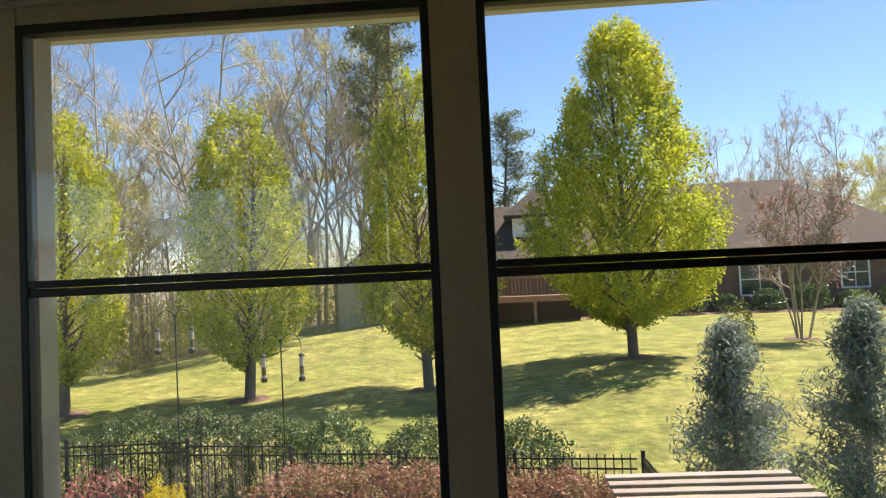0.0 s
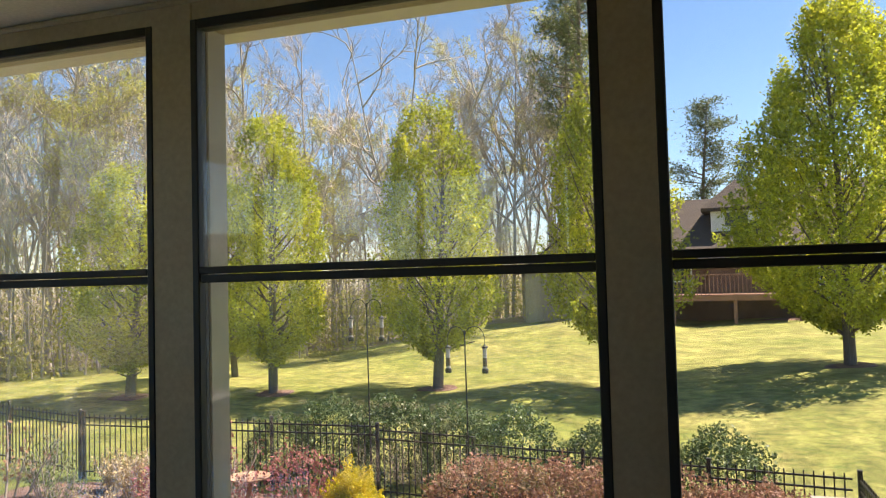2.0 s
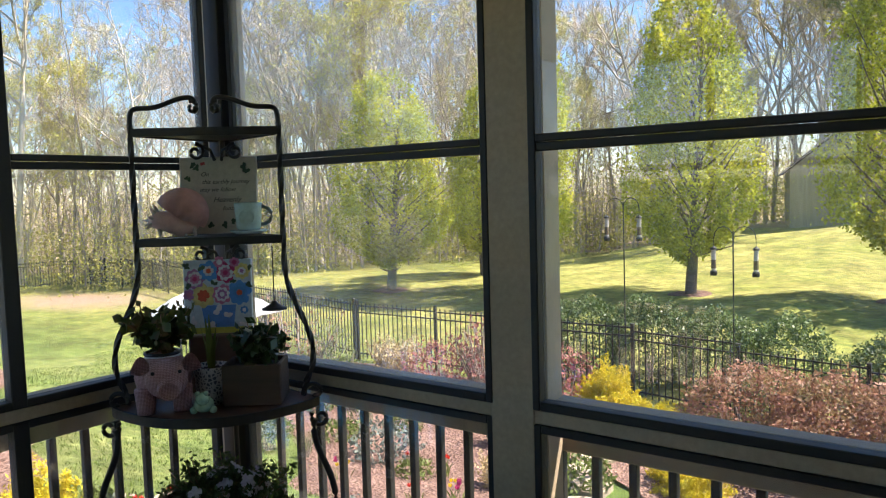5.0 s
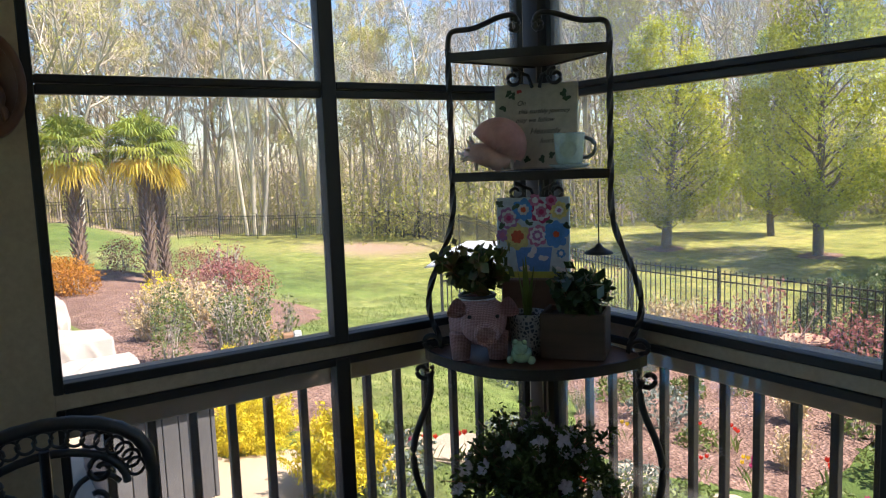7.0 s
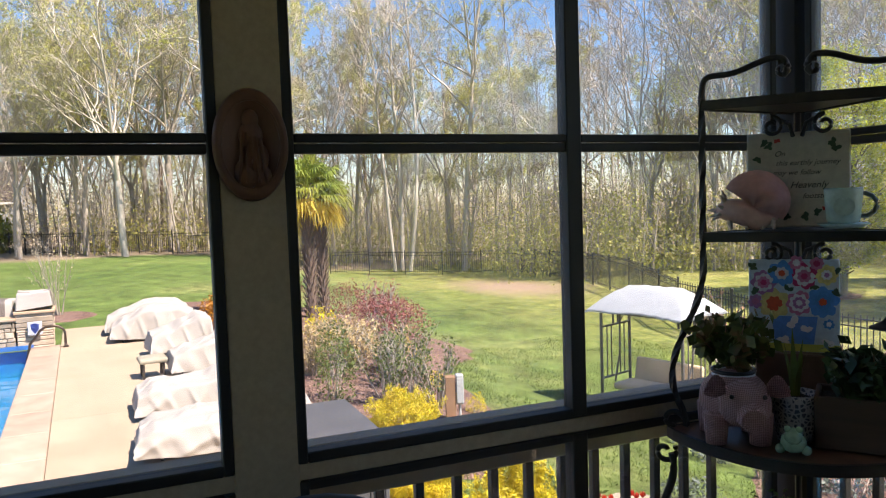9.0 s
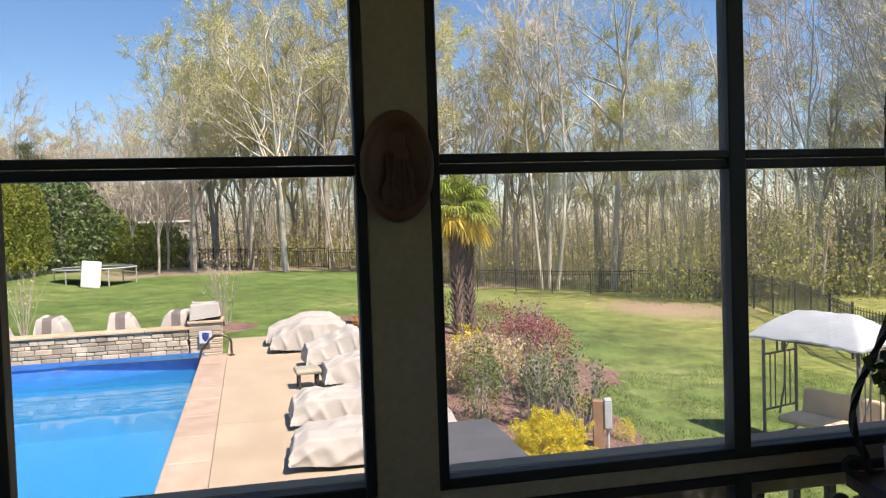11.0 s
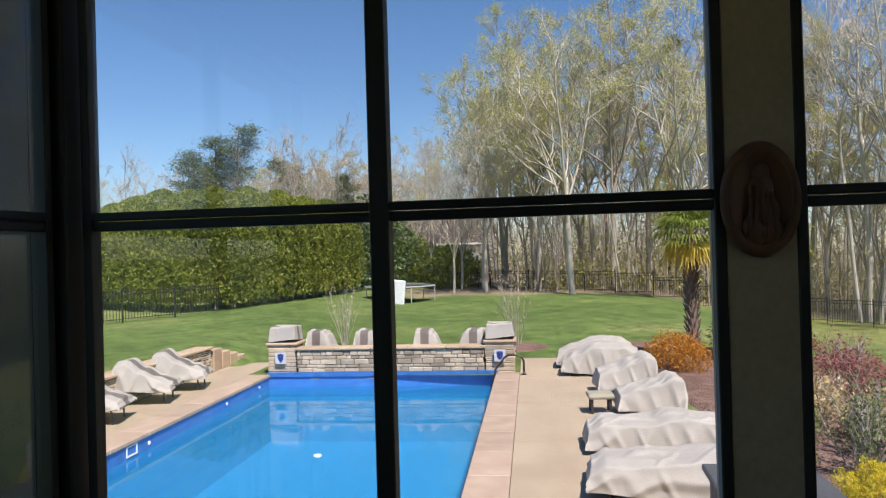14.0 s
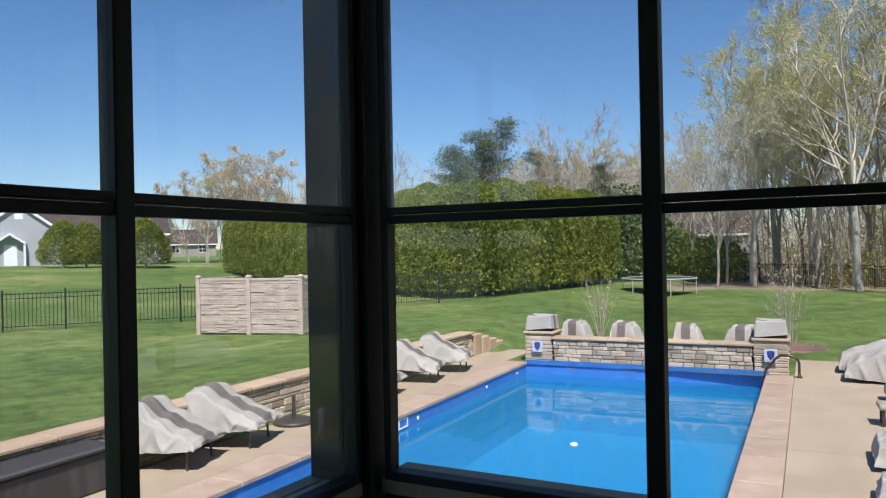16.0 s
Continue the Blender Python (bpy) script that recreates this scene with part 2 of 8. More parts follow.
L_ORANGE = leafy("orange_leaf", [(0.42, 0.17, 0.02), (0.55, 0.26, 0.03)], glow=0.4, scale=2.0)
L_BLUE = leafy("blue_spruce_needle", [(0.14, 0.175, 0.14), (0.25, 0.29, 0.235), (0.36, 0.41, 0.34)], glow=0.3, scale=2.0)
L_PALM = leafy("palm_frond", [(0.11, 0.18, 0.03), (0.22, 0.27, 0.04), (0.46, 0.40, 0.05)], glow=0.4, scale=1.2)
L_STRAW = leafy("straw_grass", [(0.48, 0.36, 0.17), (0.62, 0.49, 0.27)], glow=0.35, scale=2.0)
L_GREEN = leafy("green_leaf", [(0.08, 0.12, 0.028), (0.17, 0.21, 0.05)], glow=0.3, scale=3.0)
L_UNDER = leafy("undergrowth_leaf", [(0.34, 0.30, 0.12), (0.44, 0.40, 0.13), (0.37, 0.40, 0.08)], glow=0.45, scale=0.4)


# ---- building helpers ----
def mesh_object(name, bm, material, parent=None, label="", smooth=False):
    me = bpy.data.meshes.new(name)
    bm.to_mesh(me)
    bm.free()
    for m in material if isinstance(material, (list, tuple)) else [material]:
        me.materials.append(m)
    if smooth:
        me.polygons.foreach_set("use_smooth", [True] * len(me.polygons))
    ob = new(name, me)
    ob.parent = parent
    return tagged(ob, label)


def part(name, bm, material, parent, label="", smooth=False):
    return mesh_object(name, bm, material, parent, label, smooth)


def data_object(name, verts, faces, material, parent=None, label="", smooth=False):
    me = bpy.data.meshes.new(name)
    me.from_pydata([tuple(v) for v in verts], [], faces)
    for m in material if isinstance(material, (list, tuple)) else [material]:
        me.materials.append(m)
    if smooth:
        me.polygons.foreach_set("use_smooth", [True] * len(me.polygons))
    ob = new(name, me)
    ob.parent = parent
    return tagged(ob, label)


def empty(name, label, category, at=(0, 0, 0), rz=0.0, group="", kind=""):
    ob = new(name)
    ob.matrix_basis = pose(*at, 0, 0, rz)
    ob.empty_display_size = 0.1
    return tagged(ob, label, category, group, kind)


def box(bm, lo, hi, bevel=0.0, m=None, seg=1):
    """An axis-aligned block from lo to hi, with bevelled edges."""
    r = bmesh.ops.create_cube(bm, size=1.0)
    vs = r["verts"]
    c = [(a + b) / 2 for a, b in zip(lo, hi)]
    s = [abs(b - a) for a, b in zip(lo, hi)]
    for v in vs:
        v.co = Vector((v.co.x * s[0] + c[0], v.co.y * s[1] + c[1], v.co.z * s[2] + c[2]))
    if bevel:
        es = list({e for v in vs for e in v.link_edges})
        vs = list({v for f in bmesh.ops.bevel(bm, geom=es, offset=bevel, segments=seg, affect="EDGES", profile=0.5)["faces"] for v in f.verts} | {v for v in vs if v.is_valid})
    if m is not None:
        bmesh.ops.transform(bm, matrix=m, verts=[v for v in vs if v.is_valid])
    return vs


def block(lo, hi, bevel=0.0, m=None, seg=1):
    bm = bmesh.new()
    box(bm, lo, hi, bevel, m, seg)
    return bm


def sweep(bm, pts, radius, sides=8, close_ends=True, scale_end=1.0, cyclic=False):
    """A round bar along pts."""
    pts = [Vector(p) for p in pts]
    n = len(pts)
    rings = []
    up = Vector((0, 0, 1))
    for i, p in enumerate(pts):
        if cyclic:
            d = pts[(i + 1) % n] - pts[i - 1]
        else:
            d = pts[min(i + 1, n - 1)] - pts[max(i - 1, 0)]
        d.normalize()
        a = d.cross(up)
        if a.length < 1e-3:
            a = d.cross(Vector((1, 0, 0)))
        a.normalize()
        b = d.cross(a)
        r = radius * (1 + (scale_end - 1) * i / max(1, n - 1))
        rings.append([bm.verts.new(p + r * (math.cos(2 * math.pi * k / sides) * a + math.sin(2 * math.pi * k / sides) * b)) for k in range(sides)])
    for i in range(n if cyclic else n - 1):
        r0, r1 = rings[i], rings[(i + 1) % n]
        for k in range(sides):
            bm.faces.new((r0[k], r0[(k + 1) % sides], r1[(k + 1) % sides], r1[k]))
    if close_ends and not cyclic:
        bm.faces.new(rings[0])
        bm.faces.new(list(reversed(rings[-1])))


def lathe(bm, profile, sides=24, at=(0, 0, 0), squash=(1, 1)):
    """A turned body from (radius, height) pairs."""
    rings = []
    for r, z in profile:
        if r < 1e-4:
            rings.append([bm.verts.new((at[0], at[1], at[2] + z))])
        else:
            rings.append([bm.verts.new((at[0] + r * squash[0] * math.cos(2 * math.pi * k / sides), at[1] + r * squash[1] * math.sin(2 * math.pi * k / sides), at[2] + z)) for k in range(sides)])
    for a, b in zip(rings, rings[1:]):
        for k in range(sides):
            q = [a[k % len(a)], a[(k + 1) % len(a)], b[(k + 1) % len(b)], b[k % len(b)]]
            q = [v for i, v in enumerate(q) if v not in q[:i]]
            if len(q) > 2:
                bm.faces.new(q)


def smooth_step(a, b, x):
    t = min(1.0, max(0.0, (x - a) / (b - a)))
    return t * t * (3 - 2 * t)


DECK = -1.05


def wall_line(x):
    """Middle of the retaining wall along the pool deck."""
    return -9.78 + 0.0325 * (x + 1.0)


def ground_z(x, y):
    """Height of the sloping garden round the house."""
    z = DECK - 0.02
    fall = smooth_step(0.3, 6.0, y + 0.06 * (x + 5))
    z -= 0.92 * fall
    z += smooth_step(9.0, 19.0, y) * (0.55 + 0.75 * smooth_step(-6, 8, x)) * (1 - 0.75 * smooth_step(14, 30, -x))
    z -= 0.5 * smooth_step(14, 36, -x) * smooth_step(0, 14, y)
    z += 0.02 * max(0.0, y - 19) * smooth_step(-12, 4, x) + 1.05 * smooth_step(19, 30, y) * smooth_step(-13, -5, x) * smooth_step(3.0, -1.4, x)
    end = 1.6 * smooth_step(14.6, 17.0, -x)
    z += 0.42 * smooth_step(0.02 + end, -0.12 - end, y - wall_line(x)) - 0.12 * smooth_step(-12, -22, y)
    z += 0.012 * max(0.0, -y - 26) + 1.0 * smooth_step(-36, -64, y)
    z += 0.20 * smooth_step(16.2, 22, -x) * smooth_step(4, -2, y) * smooth_step(-11, -9, y)
    z += 0.05 * noise.noise((x * 0.13, y * 0.13, 3.1))
    if -2.0 < x:
        z -= 0.25 * smooth_step(-2.0, 0.5, x) * smooth_step(-1.5, 1.0, y)
    return z


# ---- porch shell ----
ZF, ZC = -0.12, 2.40
HEAD, GT, TU, TL, GB, SILL = 2.328, 2.30, 1.602, 1.556, 0.855, 0.829
KT, KB = 0.762, 0.02
RB = 0.788      # underside of the beige rail
IN, OUT = 0.008, 0.14     # wall thickness inside and outside of the window plane

floor = mesh_object("floor", block((-0.14, -3.46, ZF - 0.16), (6.2, 0.14, ZF)), M_FLOOR)
tagged(floor, "dark brown boarded porch floor", "floor", kind="structure")
ceiling = mesh_object("ceiling", block((-0.14, -3.46, ZC), (6.2, 0.14, ZC + 0.16)), M_CEIL)
tagged(ceiling, "plain off-white painted porch ceiling", "ceiling", kind="structure")


def wall_map(side):
    """From (along, outward, z) to the world for one wall of the porch."""
    if side == "A":
        return lambda a, o, z: (a, o, z)
    if side == "B":
        return lambda a, o, z: (-o, a, z)
    return lambda a, o, z: (a, -3.318 - o, z)


def wblock(f, lo, hi, bevel=0.0):
    p, q = f(*lo), f(*hi)
    return block([min(a, b) for a, b in zip(p, q)], [max(a, b) for a, b in zip(p, q)], bevel)


def build_wall(side, name, posts, ends, label):
    """Header, sill rail, bottom rail and posts of one glazed wall."""
    f = wall_map(side)
    root = empty(name, label, "wall", kind="structure")
    a0, a1 = ends
    part("header", wblock(f, (a0, -IN, HEAD), (a1, OUT, ZC - 0.002), 0.003), M_POST, root)
    part("crown_trim", wblock(f, (a0, -IN - 0.018, ZC - 0.022), (a1, -IN - 0.001, ZC - 0.003), 0.006), M_POST, root)
    part("sill_rail", wblock(f, (a0, -IN, RB), (a1, OUT * 0.75, SILL), 0.003), M_POST, root)
    part("outer_sill", wblock(f, (a0, OUT * 0.75 + 0.002, SILL - 0.03), (a1, OUT + 0.03, SILL + 0.001), 0.004), M_EXTPOST, root, "sunlit tan outer sill")
    part("bottom_rail", wblock(f, (a0, -IN, ZF + 0.002), (a1, OUT, KB), 0.003), M_POST, root)
    for p0, p1 in posts:
        part("post", wblock(f, (p0, -IN - 0.004, ZF + 0.003), (p1, OUT * 0.4, ZC - 0.004), 0.004), M_POST, root)
        part("outer_post", wblock(f, (p0 - 0.004, OUT * 0.4 + 0.002, ZF - 0.6), (p1 + 0.004, OUT + 0.012, ZC - 0.004), 0.004), M_EXTPOST, root, "tan outer casing of the post")
    return root


def window(side, name, g0, g1, label, mullion=None, film=None):
    """One window: black vinyl frame, meeting rail, two panes above the rail and a knee pane below."""
    f = wall_map(side)
    root = empty(name, label, "window", kind="structure")
    w = 0.024
    lites = [(g0, g1)] if mullion is None else [(g0, mullion[0]), (mullion[1], g1)]
    fr, d0, d1 = "window_frame", -IN - 0.007, 0.03
    bm = bmesh.new()
    for lo, hi in (((g0 - w, d0, SILL), (g0, d1, HEAD)), ((g1, d0, SILL), (g1 + w, d1, HEAD)), ((g0, d0, GT), (g1, d1, HEAD)), ((g0, d0, SILL), (g1, d1, GB)),
                   ((g0 - w, d0 + 0.004, KB), (g0, d1, RB - 0.001)), ((g1, d0 + 0.004, KB), (g1 + w, d1, RB - 0.001)), ((g0, d0 + 0.004, KT), (g1, d1, RB - 0.001)), ((g0, d0 + 0.004, KB), (g1, d1, KB + 0.03))):
        p, q = f(*lo), f(*hi)
        box(bm, [min(a, b) for a, b in zip(p, q)], [max(a, b) for a, b in zip(p, q)], 0.003)
    part(fr, bm, M_BLACK, root)
    if mullion:
        part("mullion", wblock(f, (mullion[0], d0 - 0.002, SILL + 0.004), (mullion[1], d1 + 0.002, HEAD - 0.004), 0.003), M_BLACK, root)
        part("mullion", wblock(f, (mullion[0], d0 - 0.002, KB + 0.004), (mullion[1], d1 + 0.002, RB - 0.004), 0.003), M_BLACK, root)
    for a, b in lites:
        part("meeting_rail", wblock(f, (a, -0.016, TL + 0.0255), (b, 0.016, TU), 0.003), M_BLACK, root)
        part("meeting_rail", wblock(f, (a, -0.010, TL), (b, 0.020, TL + 0.0235), 0.003), M_BLACK, root)
        for z0, z1, o in ((TU, GT, 0.0), (GB, TL, 0.012), (KB + 0.03, KT, 0.0)):
            pane = part("pane", wblock(f, (a, o, z0), (b, o + 0.002, z1)), M_SOFT if z1 == KT else film or M_FILM, root)
            pane.visible_shadow = False
    return root


XE = 6.0
build_wall("A", "wall_north", [(1.205, 1.351), (2.516, 2.656), (3.866, 4.006)], (0.055, XE), "beige painted porch wall with window posts")
build_wall("B", "wall_west", [(-1.724, -1.573)], (-3.30, -0.03), "beige painted porch wall with window posts")
build_wall("C", "wall_south", [(1.735, 1.875)], (0.055, XE), "beige painted porch wall with window posts")
window("A", "window_1", 0.092, 1.188, "black-framed porch window with a dusty pane", None, M_DUSTY)
window("A", "window_2", 1.370, 2.498, "black-framed porch window with a meeting rail", None, M_SOFT)
window("A", "window_3", 2.675, 3.836, "black-framed porch window with a meeting rail")
window("B", "window_4", -1.553, -0.092, "wide black-framed porch window with a centre mullion", (-0.822, -0.776), M_HAZY)
window("B", "window_5", -3.240, -1.746, "wide black-framed porch window with a centre mullion", (-2.521, -2.475))
window("C", "window_6", 0.092, 1.70, "wide black-framed porch window with a centre mullion", (0.814, 0.858))
# solid ends that close the porch behind the camera
for nm, lo, hi in (("wall_east", (XE, -3.46, ZF), (XE + 0.15, 0.14, ZC)), ("wall_panel", (4.06, -0.02, ZF), (XE, 0.12, ZC - 0.05)), ("wall_panel", (1.92, -3.45, ZF), (XE, -3.31, ZC - 0.05))):
    tagged(mesh_object(nm, block(lo, hi), M_POST), "plain beige painted porch wall", "wall", kind="structure")
# Eaves out of view; their overhang is sized to shade panes, rails and sills.
roof = mesh_object("eaves", block((-0.75, -4.05, ZC + 0.165), (6.8, 0.86, ZC + 0.32), 0.01), M_CEIL)
tagged(roof, "unseen white porch eaves, overhang sized to keep sun off", "roof", kind="structure")
# corner posts outside the glass; the south one has shade put into its colour
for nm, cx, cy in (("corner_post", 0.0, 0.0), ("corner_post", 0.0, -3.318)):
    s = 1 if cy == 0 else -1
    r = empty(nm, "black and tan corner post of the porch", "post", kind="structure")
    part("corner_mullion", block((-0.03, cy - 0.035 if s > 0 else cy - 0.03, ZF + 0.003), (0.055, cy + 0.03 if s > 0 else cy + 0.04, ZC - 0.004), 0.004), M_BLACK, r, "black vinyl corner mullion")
    part("outer_post", block((-0.155, cy + s * 0.032, ZF - 0.6), (-0.032 if s > 0 else 0.085, cy + s * 0.155, ZC - 0.004), 0.004), M_EXTPOST if s > 0 else M_SHADEDPOST, r, "outer corner post")

# ---- railing outside the glass ----
def railing(side, a0, a1, group):
    f = wall_map(side)
    root = empty("railing", "dark bronze metal railing outside the porch windows", "railing", group=group)
    part("top_rail", wblock(f, (a0, 0.165, 0.656), (a1, 0.225, 0.735), 0.006), M_EXTPOST, root, "tan top rail")
    part("bottom_rail", wblock(f, (a0, 0.175, -0.03), (a1, 0.215, 0.01), 0.004), M_BRONZE, root)
    me = None
    n = int((a1 - a0) / 0.117)
    for i in range(n):
        a = a0 + 0.06 + i * 0.117
        if me is None:
            bm = bmesh.new()
            box(bm, (-0.0125, -0.0125, 0.008), (0.0125, 0.0125, 0.658), 0.002)
            ob = part("baluster", bm, M_BRONZE, root)
            me = ob.data
        else:
            ob = new("baluster", me)
            ob.parent = root
        ob.location = f(a, 0.195, 0)
    return root


railing("A", -0.02, 3.98, "porch railings")
railing("B", -3.25, -0.06, "porch railings")
railing("C", -0.02, 1.75, "porch railings")

# ---- ground ----
def ground_sheet():
    """One sheet to the horizon, finer near the porch, with the pool left open."""
    def axis(lo, hi):
        v = [lo + (hi - lo) * i / 90 for i in range(91)]
        far = [1.35 ** k * 1.2 for k in range(1, 21)]
        return sorted([lo - f for f in far] + v + [hi + f for f in far])
    xs, ys = sorted(axis(-46, 16) + [-13.92, -15.0]), sorted(axis(-34, 34) + [-10.6 + 0.05 * i for i in range(21)])
    verts = [(x, y, ground_z(x, y)) for y in ys for x in xs]
    nx = len(xs)
    faces = []
    for j in range(len(ys) - 1):
        for i in range(nx - 1):
            cx, cy = (xs[i] + xs[i + 1]) / 2, (ys[j] + ys[j + 1]) / 2
            if -13.92 < cx < -0.8 and -8.9 < cy < -2.6:
                continue
            faces.append((j * nx + i, j * nx + i + 1, (j + 1) * nx + i + 1, (j + 1) * nx + i))
    return tagged(data_object("ground", verts, faces, M_LAWN, smooth=True), "spring lawn sloping away from the house", "lawn", kind="structure")


ground_sheet()
POOL_M = pose(-13.85, -8.54, 0, 0, 0, 2.7)      # far left corner of the pool; local x towards the house, y across
PL, PW, WATER = 12.1, 4.97, DECK - 0.26


def pl(x, y, z):
    return tuple(POOL_M @ Vector((x, y, z)))


def slab(name, pts, z0, z1, material, parent=None, label=""):
    bm = bmesh.new()
    lo = [bm.verts.new((*p, z0)) for p in pts]
    hi = [bm.verts.new((*p, z1)) for p in pts]
    n = len(pts)
    bm.faces.new(hi)
    bm.faces.new(list(reversed(lo)))
    for i in range(n):
        bm.faces.new((lo[i], lo[(i + 1) % n], hi[(i + 1) % n], hi[i]))
    return mesh_object(name, bm, material, parent, label)


def outline(pts, n=6, amp=0.25, seed=0):
    """A closed wavy outline through pts."""
    out = []
    k = len(pts)
    for i in range(k):
        p0, p1, p2, p3 = (Vector((*pts[(i + j - 1) % k], 0)) for j in range(4))
        for s in range(n):
            t = s / n
            q = 0.5 * ((2 * p1) + (p2 - p0) * t + (2 * p0 - 5 * p1 + 4 * p2 - p3) * t * t + (3 * p1 - p0 - 3 * p2 + p3) * t ** 3)
            d = amp * noise.noise((q.x * 1.1, q.y * 1.1, seed))
            out.append((q.x + d, q.y + d * 0.7))
    return out


def bed(name, pts, label, lift=0.05, material=None, amp=0.25, step=0.5, kind="structure", category="mulch bed"):
    """A planted bed lying on the sloping ground, with a rounded rim."""
    ring = outline(pts, 8, amp, len(pts))
    cx, cy = sum(p[0] for p in ring) / len(ring), sum(p[1] for p in ring) / len(ring)
    verts, faces, n = [], [], len(ring)
    layers = 10
    for k in range(layers + 1):
        s = 1.02 - k / layers
        s = max(s, 0.0)
        for x, y in ring:
            px, py = cx + (x - cx) * s, cy + (y - cy) * s
            up = -0.06 if k == 0 else lift * min(1, k / 2) + 0.03 * noise.noise((px * 1.7, py * 1.7, 5))
            verts.append((px, py, ground_z(px, py) + up))
    for k in range(layers):
        for i in range(n):
            faces.append((k * n + i, k * n + (i + 1) % n, (k + 1) * n + (i + 1) % n, (k + 1) * n + i))
    return tagged(data_object(name, verts, faces, material or M_MULCH, smooth=True), label, category, kind=kind)


# pool deck as concrete panels with sawn joints
deck = empty("pavement", "tan concrete pool deck with sawn joints", "pool deck", kind="structure")


def deck_panels(x0, x1, y0, y1, nx, ny):
    for i in range(nx):
        for j in range(ny):
            a, b = x0 + (x1 - x0) * i / nx, x0 + (x1 - x0) * (i + 1) / nx
            c, d = y0 + (y1 - y0) * j / ny, y0 + (y1 - y0) * (j + 1) / ny
            slab("panel", [pl(p, q, 0)[:2] for p, q in ((a + 0.004, c + 0.004), (b - 0.004, c + 0.004), (b - 0.004, d - 0.004), (a + 0.004, d - 0.004))], DECK - 0.14, DECK, M_CONC, deck)


CW = 0.47     # coping width
deck_panels(-2.1, PL + 1.6, PW + CW, PW + 3.05, 6, 1)
deck_panels(-1.9, PL + 1.6, -1.45, -CW, 5, 1)
deck_panels(PL + CW, PL + 1.6, -CW, PW + CW, 1, 2)
base = slab("deck_base", [pl(*p, 0)[:2] for p in ((-2.0, -1.4), (PL + 1.7, -1.4), (PL + 1.7, -CW), (-2.0, -CW))], DECK - 0.4, DECK - 0.142, M_MORTAR, deck)
slab("deck_base", [pl(*p, 0)[:2] for p in ((-2.15, PW + CW), (PL + 1.7, PW + CW), (PL + 1.7, PW + 3.1), (-2.15, PW + 3.1))], DECK - 0.4, DECK - 0.142, M_MORTAR, deck)
slab("deck_base", [pl(*p, 0)[:2] for p in ((PL + CW, -CW), (PL + 1.7, -CW), (PL + 1.7, PW + CW), (PL + CW, PW + CW))], DECK - 0.4, DECK - 0.142, M_MORTAR, deck)


# swimming pool
def pool_liner():
    m = Mat("blue_pool_liner", 0.35)
    v = m.coord("World")
    vo = m.node("TexVoronoi", Scale=34.0)
    m.link(v, vo.inputs["Vector"])
    c = m.ramp(vo.outputs["Distance"], [(0.05, (0.09, 0.36, 0.60)), (0.5, (0.04, 0.27, 0.52))])
    c = m.vary(c, m.noise(3, 4, 0.6, v), 0.25)
    m.color(c)
    return m.m


def pool_water():
    m = Mat("clear_blue_water", 0.02)
    v = m.coord("World", (1.0, 1.4, 1.0))
    h = m.noise(2.2, 3, 0.5, v, 0.4)
    bump = m.node("Bump", Strength=0.05, Distance=0.05, Height=h)
    tp = m.node("BsdfTransparent", Color=(0.50, 0.82, 0.95, 1))
    murk = m.node("BsdfDiffuse", Color=(0.018, 0.235, 0.42, 1))
    tr = m.node("MixShader", Fac=0.42)
    m.link(tp.outputs[0], tr.inputs[1])
    m.link(murk.outputs[0], tr.inputs[2])
    gl = m.node("BsdfGlossy", Roughness=0.015)
    fr = m.node("Fresnel", IOR=1.33)
    m.link(bump.outputs[0], gl.inputs["Normal"])
    m.link(bump.outputs[0], fr.inputs["Normal"])
    mx = m.node("MixShader", Fac=fr.outputs[0])
    m.link(tr.outputs[0], mx.inputs[1])
    m.link(gl.outputs[0], mx.inputs[2])
    m.link(mx.outputs[0], m.t.nodes["Material Output"].inputs[0])
    return m.m


M_LINER, M_WATER = pool_liner(), pool_water()
M_TILEBAND = speckled("dark_blue_liner_band", (0.03, 0.12, 0.40), (0.05, 0.20, 0.54), 6, 0.3, 0.1, 0.002, 30)
pool = empty("swimming_pool", "rectangular in-ground pool with a bright blue liner", "pool")
PB = DECK - 1.45
for nm, lo, hi in (("basin_floor", (-0.05, -0.05, PB - 0.1), (PL + 0.05, PW + 0.05, PB)), ("basin_wall", (-0.12, -0.02, PB), (0, PW + 0.02, DECK - 0.42)), ("basin_wall", (PL, -0.02, PB), (PL + 0.12, PW + 0.02, DECK - 0.42)),
                   ("basin_wall", (-0.12, -0.12, PB), (PL + 0.12, 0, DECK - 0.42)), ("basin_wall", (-0.12, PW, PB), (PL + 0.12, PW + 0.12, DECK - 0.42))):
    part(nm, block(lo, hi, 0, POOL_M), M_LINER, pool)
for lo, hi in (((-0.12, -0.02, DECK - 0.42), (0, PW + 0.02, DECK - 0.045)), ((PL, -0.02, DECK - 0.42), (PL + 0.12, PW + 0.02, DECK - 0.045)), ((-0.12, -0.12, DECK - 0.42), (PL + 0.12, 0, DECK - 0.045)), ((-0.12, PW, DECK - 0.42), (PL + 0.12, PW + 0.12, DECK - 0.045))):
    part("liner_band", block(lo, hi, 0, POOL_M), M_TILEBAND, pool, "darker blue band at the waterline")
part("liner_band", block((-0.10, -0.02, DECK - 0.044), (0.035, PW + 0.02, DECK + 0.05), 0, POOL_M), M_TILEBAND, pool, "darker blue band at the waterline")
bm = bmesh.new()
bmesh.ops.create_grid(bm, x_segments=2, y_segments=2, size=0.5)
